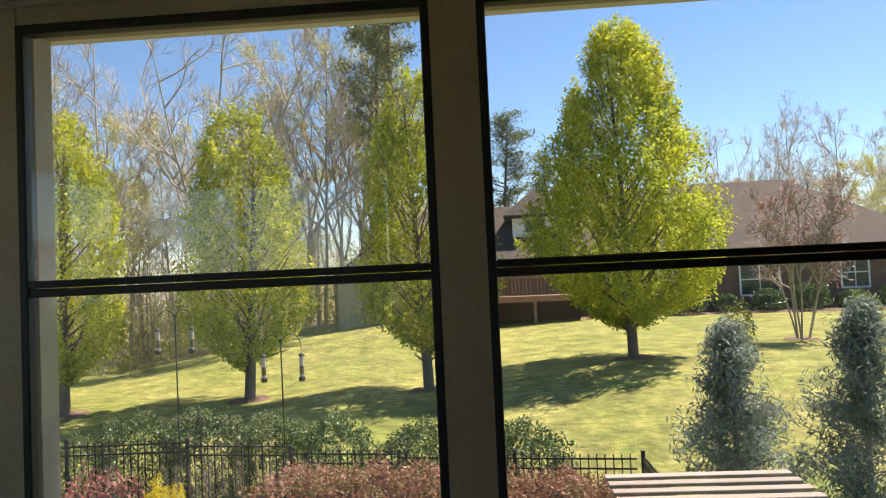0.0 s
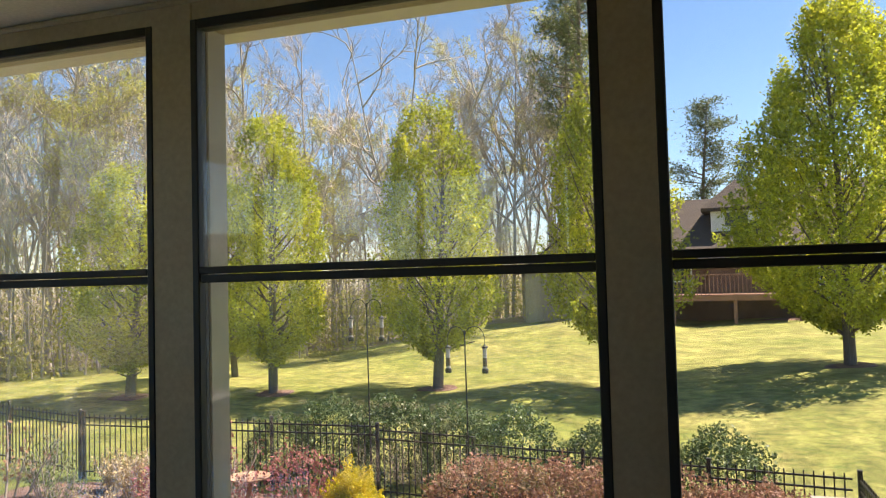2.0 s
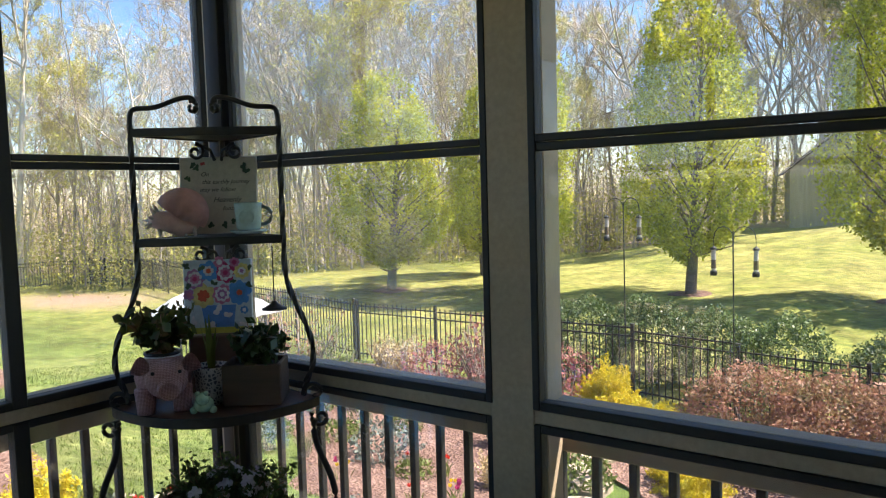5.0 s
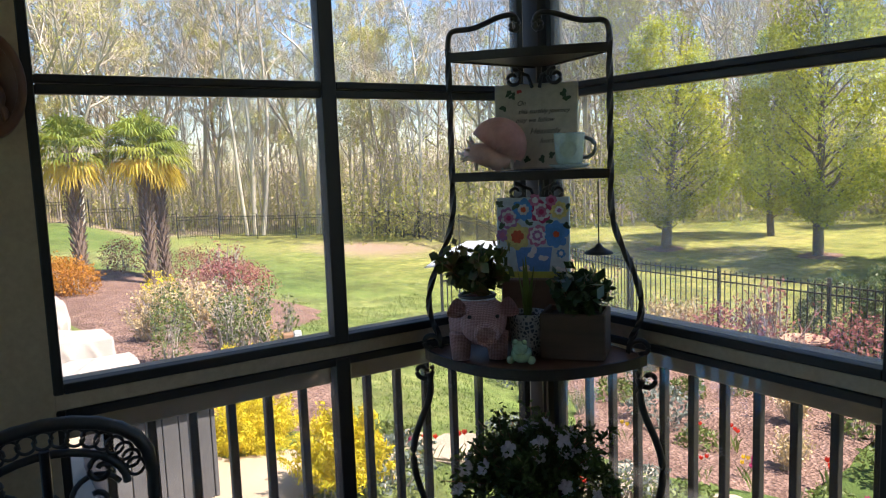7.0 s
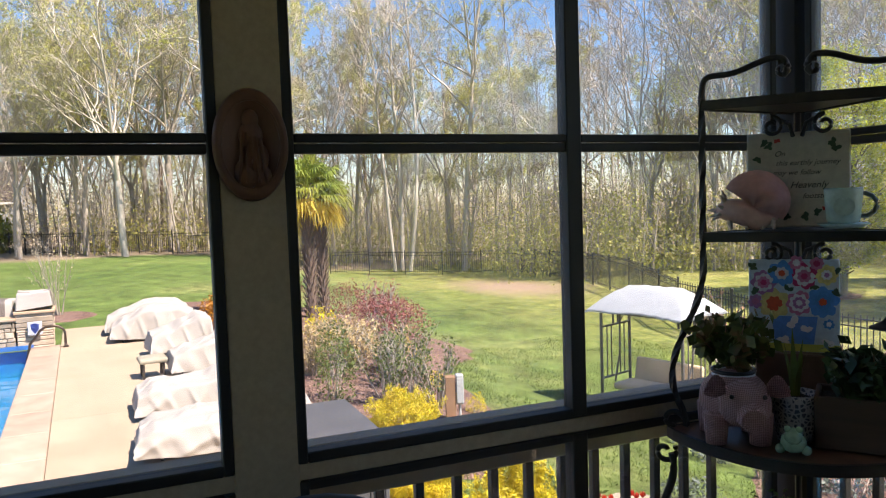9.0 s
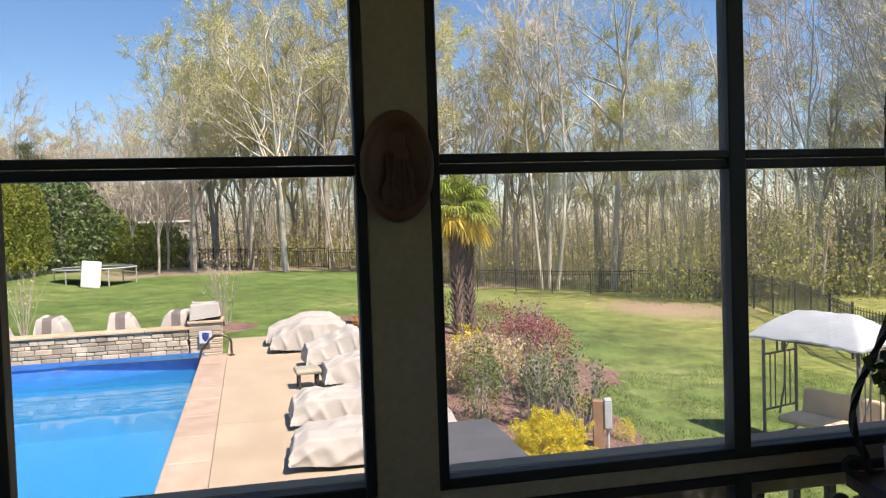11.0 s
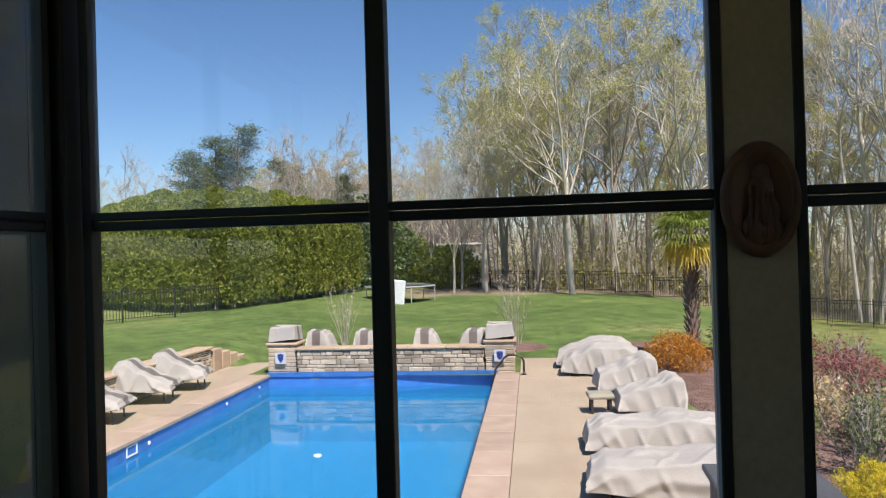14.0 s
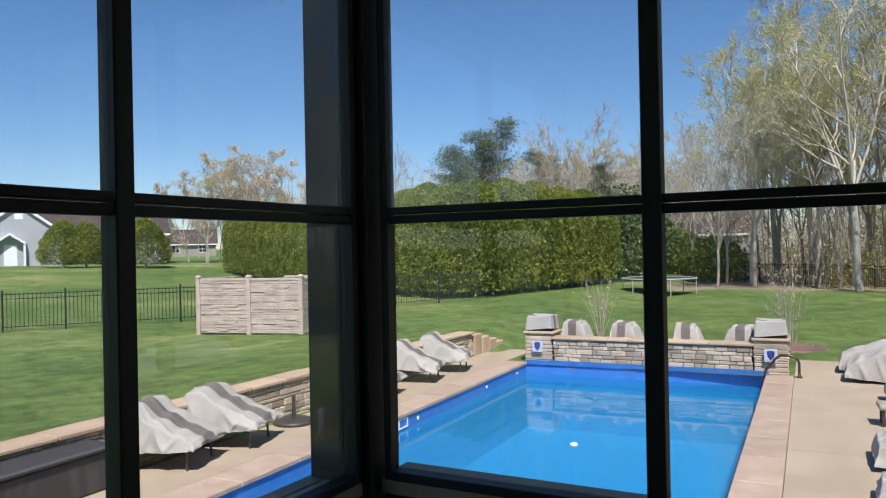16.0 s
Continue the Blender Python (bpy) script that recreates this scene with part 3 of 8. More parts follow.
bmesh.ops.transform(bm, matrix=POOL_M @ Matrix.Translation((PL / 2, PW / 2, WATER)) @ Matrix.Diagonal((PL, PW, 1, 1)), verts=bm.verts)
water = part("water_surface", bm, M_WATER, pool, "still blue water")
water.visible_shadow = False
for i in range(3):
    part("pool_step", block((PL - 0.35 * (i + 1) - 1.2, 0, PB), (PL - 0.35 * i - 1.2 if i else PL, 1.9 - 0.25 * i, DECK - 0.35 - 0.28 * (2 - i) * 0 - 0.28 * i), 0.02, POOL_M), M_LINER, pool)
# stamped coping, stone by stone
for side in range(3):
    n = 12 if side < 2 else 6
    for i in range(n):
        L = (PL + (CW if side < 2 else 0)) / n if side < 2 else PW / n
        if side == 0:
            lo, hi = (i * L + 0.003, PW - 0.03, DECK - 0.06), ((i + 1) * L - 0.003, PW + CW - 0.004, DECK + 0.006)
        elif side == 1:
            lo, hi = (i * L + 0.003, -CW + 0.004, DECK - 0.06), ((i + 1) * L - 0.003, 0.03, DECK + 0.006)
        else:
            lo, hi = (PL - 0.03, i * L + 0.033, DECK - 0.06), (PL + CW - 0.004, (i + 1) * L - 0.003, DECK + 0.006)
        ob = part("coping_stone", block(lo, hi, 0.012), M_COPING, pool)
        ob.matrix_basis = POOL_M


# stacked stone walls
def stone_wall(root, p0, p1, z0, z1, thick, seed, top=True, course=(0.04, 0.115)):
    """Stacked stones of uneven size on both faces of a mortar core, with cap slabs."""
    rng = random.Random(seed)
    a, b = Vector((*p0, 0)), Vector((*p1, 0))
    d = b - a
    L = d.length
    ang = math.degrees(math.atan2(d.y, d.x))
    M = pose(a.x, a.y, 0, 0, 0, ang)
    h = thick / 2
    part("core", block((0.02, -h + 0.03, z0), (L - 0.02, h - 0.03, z1 - 0.01), 0, M), M_MORTAR, root)
    z = z0
    shapes = []
    while z < z1 - 0.02:
        c = min(rng.uniform(*course), z1 - z)
        x = -rng.uniform(0, 0.2)
        while x < L:
            w = rng.uniform(0.10, 0.36)
            x0, x1 = max(0, x), min(L, x + w)
            if x1 - x0 > 0.04:
                shapes.append((x0, x1, z, z + c))
            x += w
        z += c
    for x0, x1, za, zb in shapes:
        o = rng.uniform(0, 0.022)
        part("stone", block((x0 + 0.004, -h - o, za + 0.003), (x1 - 0.004, h + rng.uniform(0, 0.02), zb - 0.003), 0.012, M), M_STONE, root)
    if top:
        n = max(1, round(L / 0.75))
        for i in range(n):
            part("cap_stone", block((L * i / n + 0.004 - (0.03 if i == 0 else 0), -h - 0.05, z1), (L * (i + 1) / n - 0.004 + (0.03 if i == n - 1 else 0), h + 0.05, z1 + 0.05 + 0.008 * rng.random()), 0.012, M), M_CAP, root)

# ---- plants ----
class Wood:
    """Tapered tubes gathered into one mesh, and the tips where leaves grow."""

    def __init__(self):
        self.v, self.f, self.tips = [], [], []

    def tube(self, pts, r0, r1, sides):
        n = len(pts)
        base = len(self.v)
        for i, p in enumerate(pts):
            d = (pts[min(i + 1, n - 1)] - pts[max(0, i - 1)]).normalized()
            a = d.cross(Vector((0.31, 0.87, 0.38)))
            a.normalize()
            b = d.cross(a)
            r = r0 + (r1 - r0) * i / (n - 1)
            for k in range(sides):
                t = 2 * math.pi * k / sides
                q = p + a * (r * math.cos(t)) + b * (r * math.sin(t))
                self.v.append((q.x, q.y, q.z))
        for i in range(n - 1):
            for k in range(sides):
                self.f.append((base + i * sides + k, base + i * sides + (k + 1) % sides, base + (i + 1) * sides + (k + 1) % sides, base + (i + 1) * sides + k))

    def limb(self, rng, p, d, L, r, n, sides, wob, lift=0.0, thin=0.35):
        pts = [p.copy()]
        d = d.normalized()
        for i in range(n):
            d = (d + Vector((rng.gauss(0, wob), rng.gauss(0, wob), rng.gauss(0, wob) + lift))).normalized()
            pts.append(pts[-1] + d * (L / n))
        self.tube(pts, r, r * thin, sides)
        return pts


def along(pts, t):
    s = t * (len(pts) - 1)
    i = min(int(s), len(pts) - 2)
    return pts[i].lerp(pts[i + 1], s - i), (pts[i + 1] - pts[i]).normalized()


def splay(rng, d, ang, az):
    a = d.cross(Vector((0.2, 0.3, 0.93)))
    if a.length < 1e-3:
        a = Vector((1, 0, 0))
    a.normalize()
    b = d.cross(a)
    return (d * math.cos(ang) + (a * math.cos(az) + b * math.sin(az)) * math.sin(ang)).normalized()


def leaf_mesh(name, pts, size, material, seed, ratio=0.55, up=0.0, spread=0.0, cups=False):
    """Many small pointed blades at pts, each its own island."""
    rs = np.random.RandomState(seed)
    p = np.asarray(pts, dtype=float)
    n = len(p)
    if spread:
        p = p + rs.normal(0, spread, (n, 3))
    a = rs.normal(0, 1, (n, 3))
    a[:, 2] += up
    a /= np.linalg.norm(a, axis=1)[:, None]
    b = np.cross(a, rs.normal(0, 1, (n, 3)))
    b /= np.linalg.norm(b, axis=1)[:, None]
    s = size * rs.uniform(0.6, 1.35, (n, 1))
    v = np.stack([p - a * s * 0.5, p + b * s * ratio * 0.5, p + a * s * 0.5, p - b * s * ratio * 0.5], 1).reshape(-1, 3)
    me = bpy.data.meshes.new(name)
    me.vertices.add(4 * n)
    me.vertices.foreach_set("co", v.ravel())
    me.loops.add(4 * n)
    me.loops.foreach_set("vertex_index", np.arange(4 * n))
    me.polygons.add(n)
    me.polygons.foreach_set("loop_start", np.arange(0, 4 * n, 4))
    me.update(calc_edges=True)
    me.materials.append(material)
    return me


def wood_mesh(name, w, material):
    me = bpy.data.meshes.new(name)
    me.from_pydata(w.v, [], w.f)
    me.materials.append(material)
    me.polygons.foreach_set("use_smooth", [True] * len(me.polygons))
    return me


def plant(name, label, category, at, meshes, scale=1.0, rz=0.0, group="", tilt=0.0, squash=1.0):
    """A plant from shared meshes: (part name, mesh) pairs under one Empty at its foot."""
    ob = new(name)
    ob.empty_display_size = 0.1
    ob.matrix_basis = pose(*at, tilt, 0, rz) @ Matrix.Diagonal((scale * squash, scale * squash, scale, 1))
    tagged(ob, label, category, group)
    for nm, me in meshes:
        c = new(nm, me)
        c.parent = ob
    return ob


def bare_tree(seed, H, bark, leaf, leaves=1400, stems=1, lean=0.05, low=0.32, size=0.08, n1=15, forks=0, thick=1.0, base=0.45, flare=0.08):
    """A tall woodland tree in early spring: trunk, forking leaders, limbs, twigs, and a thin haze of new leaf."""
    rng = random.Random(seed)
    w = Wood()
    tips, leaders = [], []
    for s in range(stems):
        d0 = Vector((rng.gauss(0, lean), rng.gauss(0, lean), 1))
        if stems > 1:
            d0 += Vector((math.cos(2.1 * s), math.sin(2.1 * s), 0)) * flare
        r = H * 0.0074 * thick * rng.uniform(0.8, 1.15)
        foot = Vector((base * math.cos(2.1 * s), base * math.sin(2.1 * s), -0.3)) if stems > 1 else Vector((0, 0, -0.3))
        if forks:
            trunk = w.limb(rng, foot, d0, H * low, r * 1.2, 6, 8, 0.03, 0.05, 0.8)
            p, d = along(trunk, 0.99)
            for k in range(forks):
                start = along(trunk, 1.0 - 0.22 * k / forks)[0]
                leader = w.limb(rng, start, splay(rng, d, rng.uniform(0.22, 0.6), 6.283 * (k + rng.random() * 0.6) / forks), H * (1 - low) * rng.uniform(0.85, 1.08), r * rng.uniform(0.5, 0.66), 9, 6, 0.055, 0.06, 0.1)
                leaders.append((leader, r * 0.65, 0.12, 0.24, max(5, int(n1 * 0.55))))
        else:
            trunk = w.limb(rng, foot, d0, H * rng.uniform(0.92, 1.0), r, 11, 7, 0.05, 0.06, 0.12)
            leaders.append((trunk, r, low, 0.30, n1))
    for leader, r, lo, reach, n in leaders:
        for i in range(n):
            t = lo + (0.97 - lo) * (i + rng.random()) / n
            p, d = along(leader, t)
            L = H * (reach - 0.66 * reach * t) * rng.uniform(0.7, 1.3)
            br = w.limb(rng, p, splay(rng, d, rng.uniform(0.55, 1.1), rng.uniform(0, 6.28)), L, r * (1.05 - t) * 0.55 + 0.02, 4, 4, 0.18, 0.10)
            for j in range(6):
                q, e = along(br, rng.uniform(0.25, 1.0))
                b2 = w.limb(rng, q, splay(rng, e, rng.uniform(0.35, 0.9), rng.uniform(0, 6.28)), L * rng.uniform(0.3, 0.6), 0.022, 3, 3, 0.2, 0.1)
                for k in range(5):
                    q2, e2 = along(b2, rng.uniform(0.3, 1.0))
                    dd = splay(rng, e2, rng.uniform(0.3, 0.9), rng.uniform(0, 6.28))
                    l2 = L * rng.uniform(0.12, 0.3)
                    side = dd.cross(Vector((rng.gauss(0, 1), rng.gauss(0, 1), rng.gauss(0, 1)))).normalized()
                    end = q2 + (dd + Vector((0, 0, 0.2))) * l2
                    w.v += [tuple(q2 + side * 0.011), tuple(q2 - side * 0.011), tuple(end - side * 0.005), tuple(end + side * 0.005)]
                    w.f.append(tuple(range(len(w.v) - 4, len(w.v))))
                    tips += [q2 + dd * l2 * rng.uniform(0.2, 1.1) for _ in range(3)]
                    for _ in range(2):
                        d3 = splay(rng, dd, rng.uniform(0.3, 1.0), rng.uniform(0, 6.28)) * l2 * rng.uniform(0.5, 1.0)
                        q3 = q2 + dd * l2 * rng.uniform(0.2, 0.9)
                        w.v += [tuple(q3), tuple(q3 + d3 + Vector((0.009, 0.009, 0))), tuple(q3 + d3 * 0.9 - Vector((0.009, 0.009, 0.012)))]
                        w.f.append((len(w.v) - 3, len(w.v) - 2, len(w.v) - 1))
    rng.shuffle(tips)
    pts = [(p.x, p.y, p.z) for p in (tips * 6)[:leaves]]
    return [("trunk", wood_mesh("trunk", w, bark)), ("crown", leaf_mesh("crown", pts, size, leaf, seed, 0.6, 0, 0.13))]


M_PEARBARK = speckled("dark_pear_bark", (0.09, 0.07, 0.055), (0.17, 0.14, 0.115), 4, 0.9, 0.6, 0.01, 30, stretch=(1, 1, 0.3))


PEAR_OUTLINE = [(0.0, 0.0), (0.09, 0.05), (0.13, 0.40), (0.19, 0.80), (0.29, 1.0), (0.42, 0.93), (0.63, 0.70), (0.83, 0.46), (0.94, 0.24), (1.0, 0.03)]
PEAR_BULLET = [(0.0, 0.0), (0.11, 0.05), (0.16, 0.42), (0.22, 0.82), (0.30, 1.0), (0.42, 0.97), (0.57, 0.86), (0.77, 0.66), (0.91, 0.44), (0.97, 0.22), (1.0, 0.03)]


def pear_tree(seed, H, R, outline=PEAR_OUTLINE):
    """A flowering pear in fresh leaf: short trunk, steep limbs, a dense pointed crown of small sprays."""
    rng = random.Random(seed)
    w = Wood()
    trunk = w.limb(rng, Vector((0, 0, -0.2)), Vector((0.02, 0.01, 1)), H * 0.94, 0.15, 8, 9, 0.02, 0.05, 0.1)
    pts = []

    def radius(z):
        t = z / H
        for (a, ra), (b, rb) in zip(outline, outline[1:]):
            if a <= t <= b:
                return R * (ra + (rb - ra) * (t - a) / (b - a))
        return 0.0
    for i in range(64):
        t = 0.10 + 0.84 * (i + rng.random()) / 64
        p, d = along(trunk, t)
        az = i * 2.4 + rng.uniform(-0.4, 0.4)
        ang = rng.uniform(0.85, 1.1) * (1.15 - 0.75 * t)
        reach = 0.4
        while reach < 6 and reach * math.sin(ang) < radius(p.z + reach * math.cos(ang)) * 0.9:
            reach += 0.15
        w.limb(rng, p, splay(rng, d, ang, az), reach, 0.04 * (1.2 - t), 5, 5, 0.05, 0.03)
    # sprays of leaf, thickest just inside the outline and swept upwards
    for i in range(int(2700 * (R / 1.85) ** 2 * H / 8)):
        t = 1 - (1 - rng.random()) ** 0.72 * 0.94
        z = t * H * 0.985 + 0.02
        a = rng.uniform(0, 6.283)
        lump = 1 + 0.20 * noise.noise((math.cos(a) * 1.6 + seed, math.sin(a) * 1.6, z * 0.8)) + 0.18 * noise.noise((math.cos(a) * 4 + seed, math.sin(a) * 4, z * 2.0))
        r = radius(z) * lump * (0.42 + 0.6 * rng.random() ** 0.6)
        if noise.noise((r * math.cos(a) * 1.1 + 5, r * math.sin(a) * 1.1 + seed, z * 0.8)) < -0.2:
            continue
        c, s = math.cos(a), math.sin(a)
        for k in range(22):
            u = rng.random()
            pts.append((r * c + 0.12 * u * c + rng.gauss(0, 0.06), r * s + 0.12 * u * s + rng.gauss(0, 0.06), z + 0.46 * (u - 0.3) + rng.gauss(0, 0.05)))
    return [("trunk", wood_mesh("trunk", w, M_PEARBARK)), ("crown", leaf_mesh("crown", pts, 0.088, L_PEAR, seed, 0.6))]


def pine_tree(seed, H, low=0.45, reach=0.20):
    rng = random.Random(seed)
    w = Wood()
    trunk = w.limb(rng, Vector((0, 0, -0.3)), Vector((0.02, 0.03, 1)), H, H * 0.012, 9, 7, 0.02, 0.05, 0.15)
    pts = []
    for i in range(34):
        t = low + (1 - low) * (i + rng.random()) / 34
        p, d = along(trunk, min(t, 0.995))
        L = H * reach * (1.25 - t) * rng.uniform(0.6, 1.2)
        br = w.limb(rng, p, splay(rng, d, rng.uniform(1.0, 1.5), rng.uniform(0, 6.28)), L, 0.05, 4, 4, 0.12, 0.10)
        for j in range(7):
            c = along(br, rng.uniform(0.4, 1.0))[0]
            r = rng.uniform(0.25, 0.5)
            pts += [(c.x + rng.gauss(0, r), c.y + rng.gauss(0, r), c.z + rng.gauss(0, r * 0.5)) for _ in range(34)]
    return [("trunk", wood_mesh("trunk", w, M_PINEBARK)), ("crown", leaf_mesh("crown", pts, 0.26, L_PINE, seed, 0.22))]


def mound_points(rng, n, rx, ry, rz, shell, seed, taper=0.0):
    """Leaf places in a close, lumpy mound that is fullest near its skin."""
    out = []
    while len(out) < n:
        d = Vector((rng.gauss(0, 1), rng.gauss(0, 1), rng.gauss(0.15, 1))).normalized()
        lump = 1 + 0.30 * noise.noise(d * 2.0 + Vector((seed, 0, 0))) + 0.22 * noise.noise(d * 4.5 + Vector((0, seed, 0)))
        k = lump * (shell + (1 - shell) * rng.random() ** 0.5) * rng.uniform(0.95, 1.05)
        z = 0.46 + 0.62 * d.z * k
        if z < 0.03:
            continue
        w = 1 - taper * max(0.0, z)
        out.append((d.x * k * rx * w, d.y * k * ry * w, z * rz))
    return out


def shrub_meshes(seed, rx, ry, rz, leaf, n=1500, size=0.06, ratio=0.55, up=0.0, shell=0.6, stems=9, lumps=9, taper=0.0):
    rng = random.Random(seed)
    w = Wood()
    for i in range(stems):
        d = Vector((rng.gauss(0, 0.35) * rx, rng.gauss(0, 0.35) * ry, rz))
        w.limb(rng, Vector((rng.gauss(0, 0.06), rng.gauss(0, 0.06), -0.08)), d, rz * 0.7, 0.016, 3, 4, 0.1, 0.05)
    pts = mound_points(rng, n, rx, ry, rz, shell, seed, taper)
    return [("stems", wood_mesh("stems", w, M_BARK)), ("foliage", leaf_mesh("foliage", pts, size, leaf, seed, ratio, up))]


def twiggy_meshes(seed, R, H, leaf, n=500, size=0.06, stems=16, bark=None, flare=0.5, thick=1.0):
    """A vase of fine bare stems with a little leaf, as in early spring."""
    rng = random.Random(seed)
    w = Wood()
    pts = []
    for i in range(stems):
        az = rng.uniform(0, 6.28)
        o = rng.uniform(0.1, flare)
        br = w.limb(rng, Vector((0.05 * math.cos(az), 0.05 * math.sin(az), -0.08)), Vector((o * math.cos(az), o * math.sin(az), 1)), H * rng.uniform(0.7, 1.05), 0.018 * thick * H ** 0.5, 5, 4, 0.07, 0.03)
        for j in range(7):
            q, e = along(br, rng.uniform(0.3, 1.0))
            tw = w.limb(rng, q, splay(rng, e, rng.uniform(0.25, 0.7), rng.uniform(0, 6.28)), H * rng.uniform(0.1, 0.3), 0.006 * thick, 3, 3, 0.12, 0.05)
            pts += [tuple(along(tw, rng.uniform(0.2, 1.0))[0]) for _ in range(6)]
    rng.shuffle(pts)
    return [("stems", wood_mesh("stems", w, bark or M_BARK)), ("foliage", leaf_mesh("foliage", pts[:n], size, leaf, seed, 0.6, 0, 0.05))]


def at_ground(x, y, dz=0.0):
    return (x, y, ground_z(x, y) + dz)


L_BRUSH = leafy("brown_olive_brush", [(0.36, 0.30, 0.21), (0.42, 0.36, 0.23), (0.36, 0.36, 0.17)], glow=0.5, scale=0.3)

# flowering pears on the slope
PEARS = [pear_tree(11, 8.9, 2.5), pear_tree(23, 8.0, 1.72, PEAR_BULLET)]
for x, y, s, k, rz, sq in ((6.5, 20.2, 1.10, 0, 30, 1.0), (-4.13, 18.0, 1.0, 1, 10, 1.05), (-8.7, 17.0, 0.98, 1, 140, 1.0), (0.72, 18.3, 1.09, 1, 250, 0.95), (-12.9, 16.1, 0.84, 1, 80, 1.3), (-11.9, 19.9, 0.8, 1, 200, 1.0)):
    plant("pear_tree", "pear tree in fresh yellow-green spring leaf on the lawn", "tree", at_ground(x, y), PEARS[k], s, rz, "pear trees on the lawn", squash=sq)

# the woods: trees along the edge, each its own, and a thicket of thin stems behind
FOREST = [bare_tree(101, 18, M_BARK, L_SPRING, 6500, low=0.30, n1=13, size=0.10, forks=4), bare_tree(102, 17, M_BARK, L_TAN, 1300, low=0.3, n1=15), bare_tree(103, 20, M_PALEBARK, L_SPRING, 4500, low=0.34, n1=15, size=0.10),
          bare_tree(104, 16, M_BARK, L_TAN, 1500, low=0.26, n1=12, forks=5), bare_tree(105, 15, M_PALEBARK, L_TAN, 900, low=0.25, n1=15), bare_tree(106, 13, M_BARK, L_SPRING, 9000, low=0.22, n1=11, size=0.10, forks=4)]
FOREST_LABELS = ["tall woodland tree with a haze of green buds", "tall bare woodland tree with grey bark", "tall pale-barked tree coming into leaf", "bare many-limbed woodland tree with brown twigs",
                 "slim pale-barked bare woodland tree", "young woodland tree with yellow-green new leaves"]
EYE = (1.9, -1.9)


def polar(phi, r):
    return EYE[0] - r * math.sin(radians(phi)), EYE[1] + r * math.cos(radians(phi))


def edge_distance(phi):
    """How far the wood's edge lies, by direction from the porch."""
    return 31 + 4 * smooth_step(30, 10, phi) + 14 * smooth_step(55, 72, phi) - 2 * smooth_step(78, 92, phi)


rng = random.Random(77)
for i in range(84):
    phi = 4 + 97 * (i + rng.random()) / 84
    r = edge_distance(phi) + rng.uniform(0.5, 20) * rng.random() ** 0.7 + 1.0
    x, y = polar(phi, r)
    k = rng.choice((0, 0, 5, 0, 3, 2, 0, 5, 3, 1, 0, 5) if phi > 58 else (0, 1, 1, 3, 3, 0, 5, 1, 0, 4, 5, 3))
    plant("woodland_tree", FOREST_LABELS[k], "tree", at_ground(x, y), FOREST[k], rng.uniform(0.72, 1.15) * (0.86 if phi < 30 else 1.0 - 0.42 * smooth_step(92, 101, phi)), rng.uniform(0, 360), "trees of the wood")
MULTI = bare_tree(140, 19, M_PALEBARK, L_TAN, 1600, stems=3, low=0.42, n1=12)
plant("multi_stemmed_tree", "tall three-stemmed tree with pale smooth bark", "tree", at_ground(-37.5, 12.3), MULTI, 1.0, 40)
plant("tall_tree", "tall straight tree with pale bark by the fence", "tree", at_ground(-35.2, 15.0), FOREST[2], 1.1, 100)
plant("spreading_tree", "large bare spreading tree at the lawn's edge", "tree", at_ground(*polar(20, 33)), bare_tree(141, 15, M_BARK, L_TAN, 900, low=0.22, n1=16, lean=0.02, forks=5), 1.1, 30)
STOUT = bare_tree(143, 16, M_PALEBARK, L_SPRING, 7000, low=0.30, n1=15, size=0.10, forks=5, thick=1.55)
for x, y, s in ((-51.4, -6.3, 1.12), (-45.7, -4.0, 0.98), (-39.4, -1.8, 1.02), (-36.5, 3.6, 0.95)):
    plant("stout_tree", "stout forked tree with pale bark and new leaf", "tree", at_ground(x, y), STOUT, s, 57 * x, "stout trees at the lawn's edge")
PINES = [pine_tree(201, 20), pine_tree(202, 15, 0.3), pine_tree(203, 14, 0.2, 0.36)]
for x, y, s, k in ((-1.9, 30, 0.9, 0), (-2.8, 33, 0.8, 0), (3.4, 47, 0.86, 1), (6.6, 52, 0.7, 1), (-54, 5, 0.9, 0), (-58, 17, 0.9, 0), (-53, 0.5, 0.8, 0), (19.5, 78, 0.78, 1), (22.5, 80, 0.72, 1), (25.5, 79, 0.66, 1)):
    plant("pine_tree", "tall pine with dark green needles", "pine tree", at_ground(x, y), PINES[k], s, 40 * x, "pines", squash=1.35 if k else 1.0)


